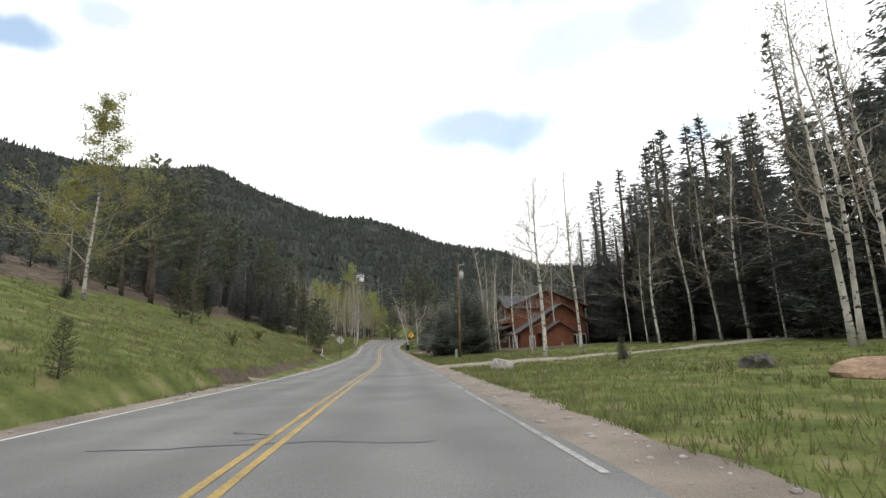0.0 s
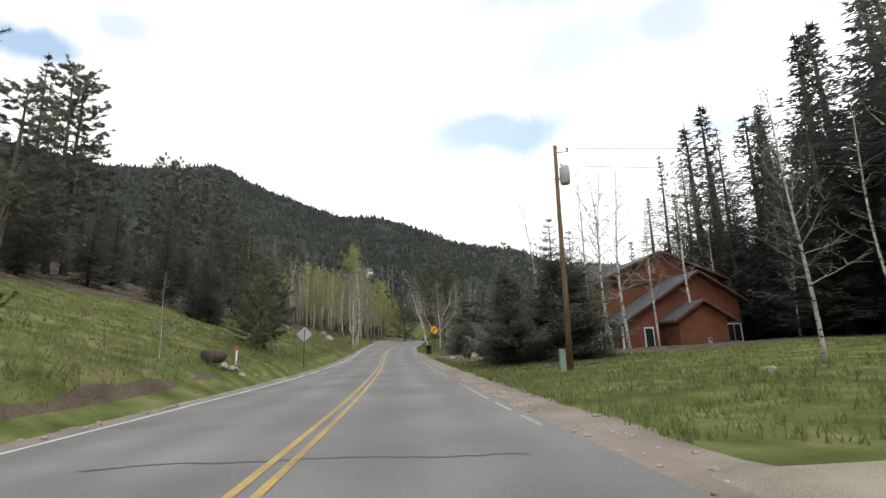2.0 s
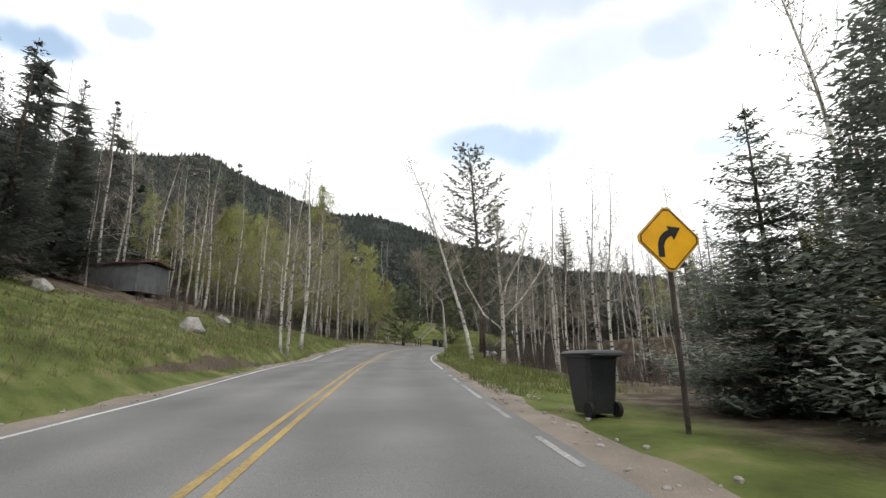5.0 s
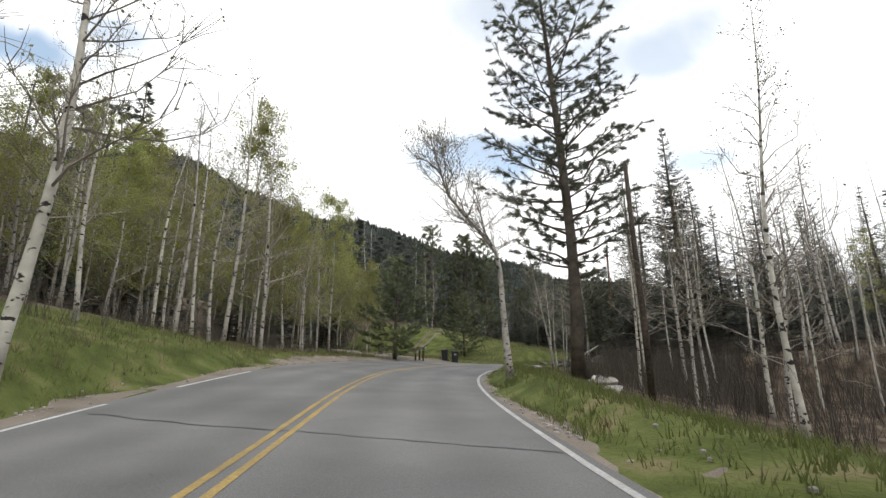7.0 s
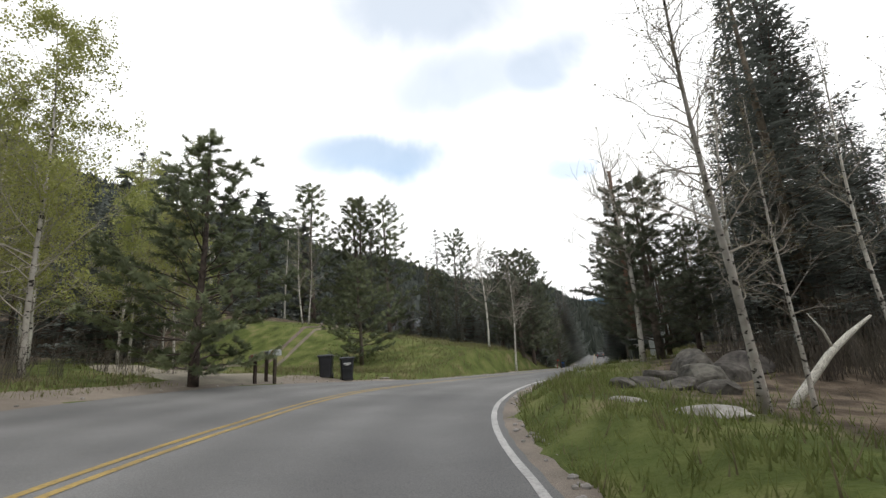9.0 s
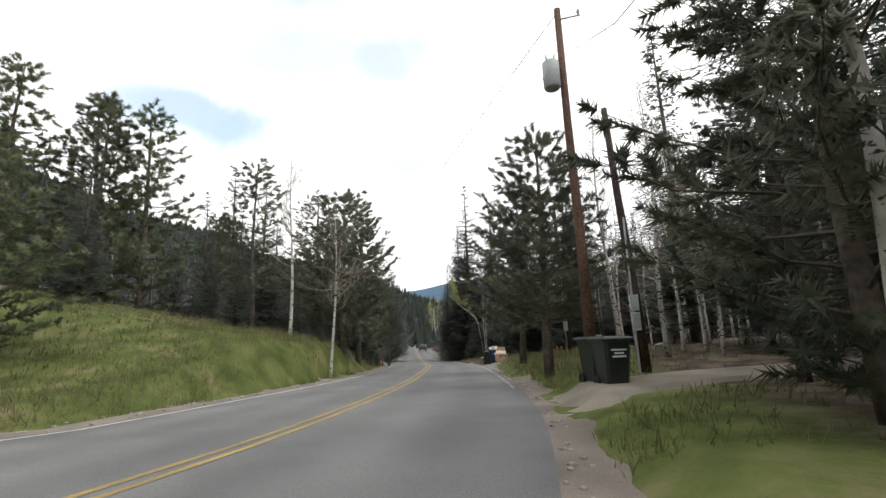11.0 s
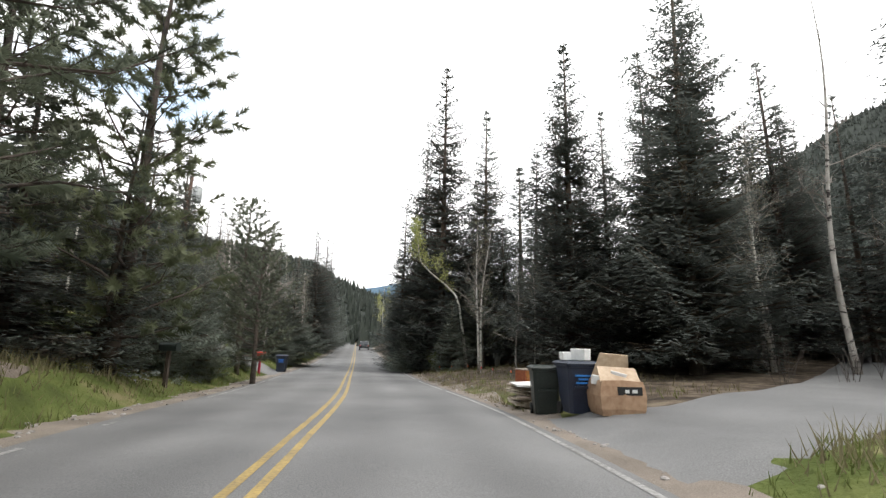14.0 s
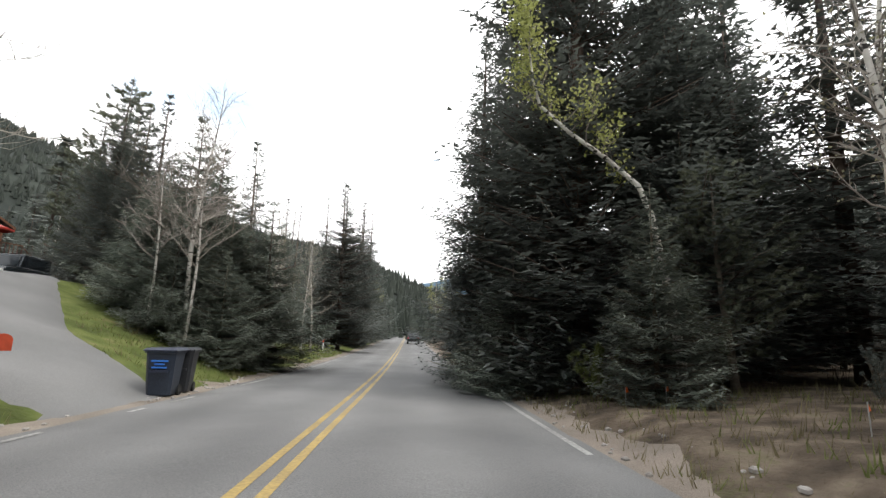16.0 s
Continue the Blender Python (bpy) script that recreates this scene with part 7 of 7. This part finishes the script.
def deck_house():
    gx, gy = 38.0, 227.0
    z0 = gz(gx, gy) + 1.2
    e = thing("house", (gx, gy, z0), "red-stained wooden house with a raised deck among pines", "house", 38)
    part("wall", Geo().box(-5, 5, 2.2, 9, -2.4, 5.4), M["siding"], e)
    part("gable", Geo().prism([(-5, 5.4), (5, 5.4), (0, 7.8)], "y", 2.2, 9), M["siding"], e)
    slab(e, "y", 1.7, 9.5, (-5.5, 5.2), (0, 7.9))
    slab(e, "y", 1.7, 9.5, (5.5, 5.2), (0, 7.9))
    part("deck_floor", Geo().box(-4.5, 4.6, -0.6, 2.18, 2.5, 2.66), M["fascia"], e, "red-stained deck floor")
    for x in (-4.4, -1.5, 1.5, 4.4):
        part("deck_post", Geo().box(x - 0.08, x + 0.08, -0.55, -0.39, -1.9, 2.5), M["fascia"], e)
    for z in (2.72, 3.6):
        part("rail", Geo().box(-4.5, 4.6, -0.58, -0.5, z, z + 0.08), M["fascia"], e)
    for k in range(31):
        part("baluster", Geo().box(-4.45 + k * 0.3, -4.41 + k * 0.3, -0.56, -0.52, 2.8, 3.6), M["fascia"], e)
    for k in range(16):
        part("stair", Geo().box(4.65 + k * 0.28, 4.95 + k * 0.28, -0.5, 0.6, 2.4 - k * 0.22, 2.46 - k * 0.22), M["fascia"], e)
    part("stair_rail", Geo().tube([(4.7, -0.5, 3.5), (9.0, -0.5, 0.1)], [0.04, 0.04], 6), M["fascia"], e)
    window(e, "y", -3.6, -1.0, 3.4, 4.7, 2.18, 1)
    window(e, "y", 0.6, 3.2, 2.9, 4.8, 2.18, 1)
    u = thing("parasol", (gx + 2.0, gy + 1.6, z0 + 2.66), "open red parasol on the raised deck", "parasol")
    part("pole", Geo().tube([(0, 0, 0), (0, 0, 2.3)], [0.025, 0.025], 8), M["trimwhite"], u)
    cn = Geo()
    cn.v = [(0, 0, 2.45)] + [(1.35 * math.cos(k * 0.785), 1.35 * math.sin(k * 0.785), 2.0) for k in range(8)] + [(1.33 * math.cos(k * 0.785), 1.33 * math.sin(k * 0.785), 1.85) for k in range(8)]
    cn.f = [(0, 1 + k, 1 + (k + 1) % 8) for k in range(8)] + [(1 + k, 9 + k, 9 + (k + 1) % 8, 1 + (k + 1) % 8) for k in range(8)]
    part("canopy", cn, M["redpaint"], u, "red fabric canopy")


deck_house()


def car(x, y, z, turn, label, boxy=False, key="carpaint"):
    """A parked sport utility car with its wheels, lights and panes."""
    e = thing("car", (x, y, z), label, "car", turn)
    L, W, Hh = (4.2, 0.88, 1.80) if boxy else (4.6, 0.92, 1.68)
    low = [(-L / 2, 0.35), (L / 2, 0.35), (L / 2, 0.78), (L / 2 - 0.12, 0.95), (L * 0.20, 1.05 if boxy else 1.0), (-L / 2 + 0.05, 1.05), (-L / 2, 0.8)]
    b = Geo().prism(low, "x", -W, W)
    part("body", b, M[key], e, bevel=0.05)
    top = [(-L / 2 + 0.10, 1.04), (L * 0.20, 1.04), (L * 0.14 if boxy else L * 0.06, Hh), (-L / 2 + (0.16 if boxy else 0.5), Hh)]
    part("cabin", Geo().prism(top, "x", -W + 0.08, W - 0.08), M[key], e, bevel=0.04)
    part("rear_window", Geo().add([(-W + 0.2, -L / 2 + 0.09, 1.12), (W - 0.2, -L / 2 + 0.09, 1.12), (W - 0.25, -L / 2 + (0.13 if boxy else 0.40), Hh - 0.12), (-W + 0.25, -L / 2 + (0.13 if boxy else 0.40), Hh - 0.12)], [(0, 1, 2, 3)]), M["glass"], e)
    part("windscreen", Geo().add([(-W + 0.2, L * 0.20 + 0.01, 1.12), (W - 0.2, L * 0.20 + 0.01, 1.12), (W - 0.25, L * 0.15 if boxy else L * 0.08, Hh - 0.10), (-W + 0.25, L * 0.15 if boxy else L * 0.08, Hh - 0.10)], [(0, 1, 2, 3)]), M["glass"], e)
    for sx in (-1, 1):
        part("side_window", Geo().box(sx * (W - 0.078), sx * (W - 0.07), -L * 0.38, L * 0.10, 1.14, Hh - 0.14), M["glass"], e)
        part("tail_light", Geo().box(sx * W * 0.95, sx * W * 0.72, -L / 2 - 0.02, -L / 2 + 0.04, 0.78, 0.98), M["redpaint"], e)
        part("headlight", Geo().box(sx * W * 0.92, sx * W * 0.62, L / 2 - 0.03, L / 2 + 0.02, 0.66, 0.82), M["printwhite"], e)
        for yy in (-L * 0.31, L * 0.31):
            wh = part("wheel", Geo().tube([(sx * (W - 0.20), yy, 0.35), (sx * (W + 0.02), yy, 0.35)], [0.35, 0.35], 20), M["rubber"], e)
            part("rim", Geo().tube([(sx * (W + 0.0), yy, 0.35), (sx * (W + 0.03), yy, 0.35)], [0.21, 0.19], 14), M["steel"], wh)
    part("bumper", Geo().box(-W, W, -L / 2 - 0.08, -L / 2 + 0.05, 0.42, 0.62), M["rubber"], e, bevel=0.03)
    if boxy:
        part("spare_wheel", Geo().tube([(0, -L / 2 - 0.22, 0.98), (0, -L / 2 - 0.02, 0.98)], [0.36, 0.36], 20), M["rubber"], e)


x, y, z = along(333, 1.7)
car(*surface(333, 1.7), heading(333), "dark sport utility car on the road far ahead")
car(41.9, 216.8, gz(41.9, 216.8) + 0.06, 150, "dark boxy off-road car parked on the asphalt drive", True)


def hillside_house(x, y, z, turn, size):
    e = thing("house", (x, y, z), "small pale house high on the forested hillside", "house", turn)
    part("wall", Geo().box(-4, 4, -3, 3, -4, 3.4), M["trimwhite"], e)
    e.matrix_basis = pose(x, y, z, 0, 0, turn) @ Matrix.Scale(size, 4)
    slab(e, "x", -4.6, 4.6, (-3.6, 3.2), (0, 5.2))
    slab(e, "x", -4.6, 4.6, (3.6, 3.2), (0, 5.2))
    for k in (-2.6, -0.6, 1.4):
        window(e, "y", k, k + 1.2, 0.8, 2.2, -3.02, 0, "fascia")


hillside_house(-16, 268, 39.5, 10, 0.5)
hillside_house(-60, 150, 17.0, -30, 0.8)


def metal_shed():
    x, y = -21.6, 118.0
    e = thing("shed", (x, y, gz(x, y) - 0.3), "low pale grey shed on the slope among aspens", "shed", -15)
    part("wall", Geo().box(-2.2, 2.2, -1.6, 1.6, 0, 2.2), M["boxgrey"], e)
    slab(e, "x", -2.5, 2.5, (-1.75, 2.18), (0, 2.55), 0.08, "roof", "boxgrey")
    slab(e, "x", -2.5, 2.5, (1.75, 2.18), (0, 2.55), 0.08, "roof", "boxgrey")


metal_shed()


def red_shed():
    x, y = 23.5, 190.0
    e = thing("shed", (x, y, gz(x, y) - 0.2), "dark red shed between the pines of the clearing", "shed", -40)
    part("wall", Geo().box(-2.6, 2.6, -1.8, 1.8, 0, 2.3), M["darkred"], e)
    slab(e, "x", -2.9, 2.9, (-2.1, 2.2), (0, 3.0))
    slab(e, "x", -2.9, 2.9, (2.1, 2.2), (0, 3.0))


red_shed()
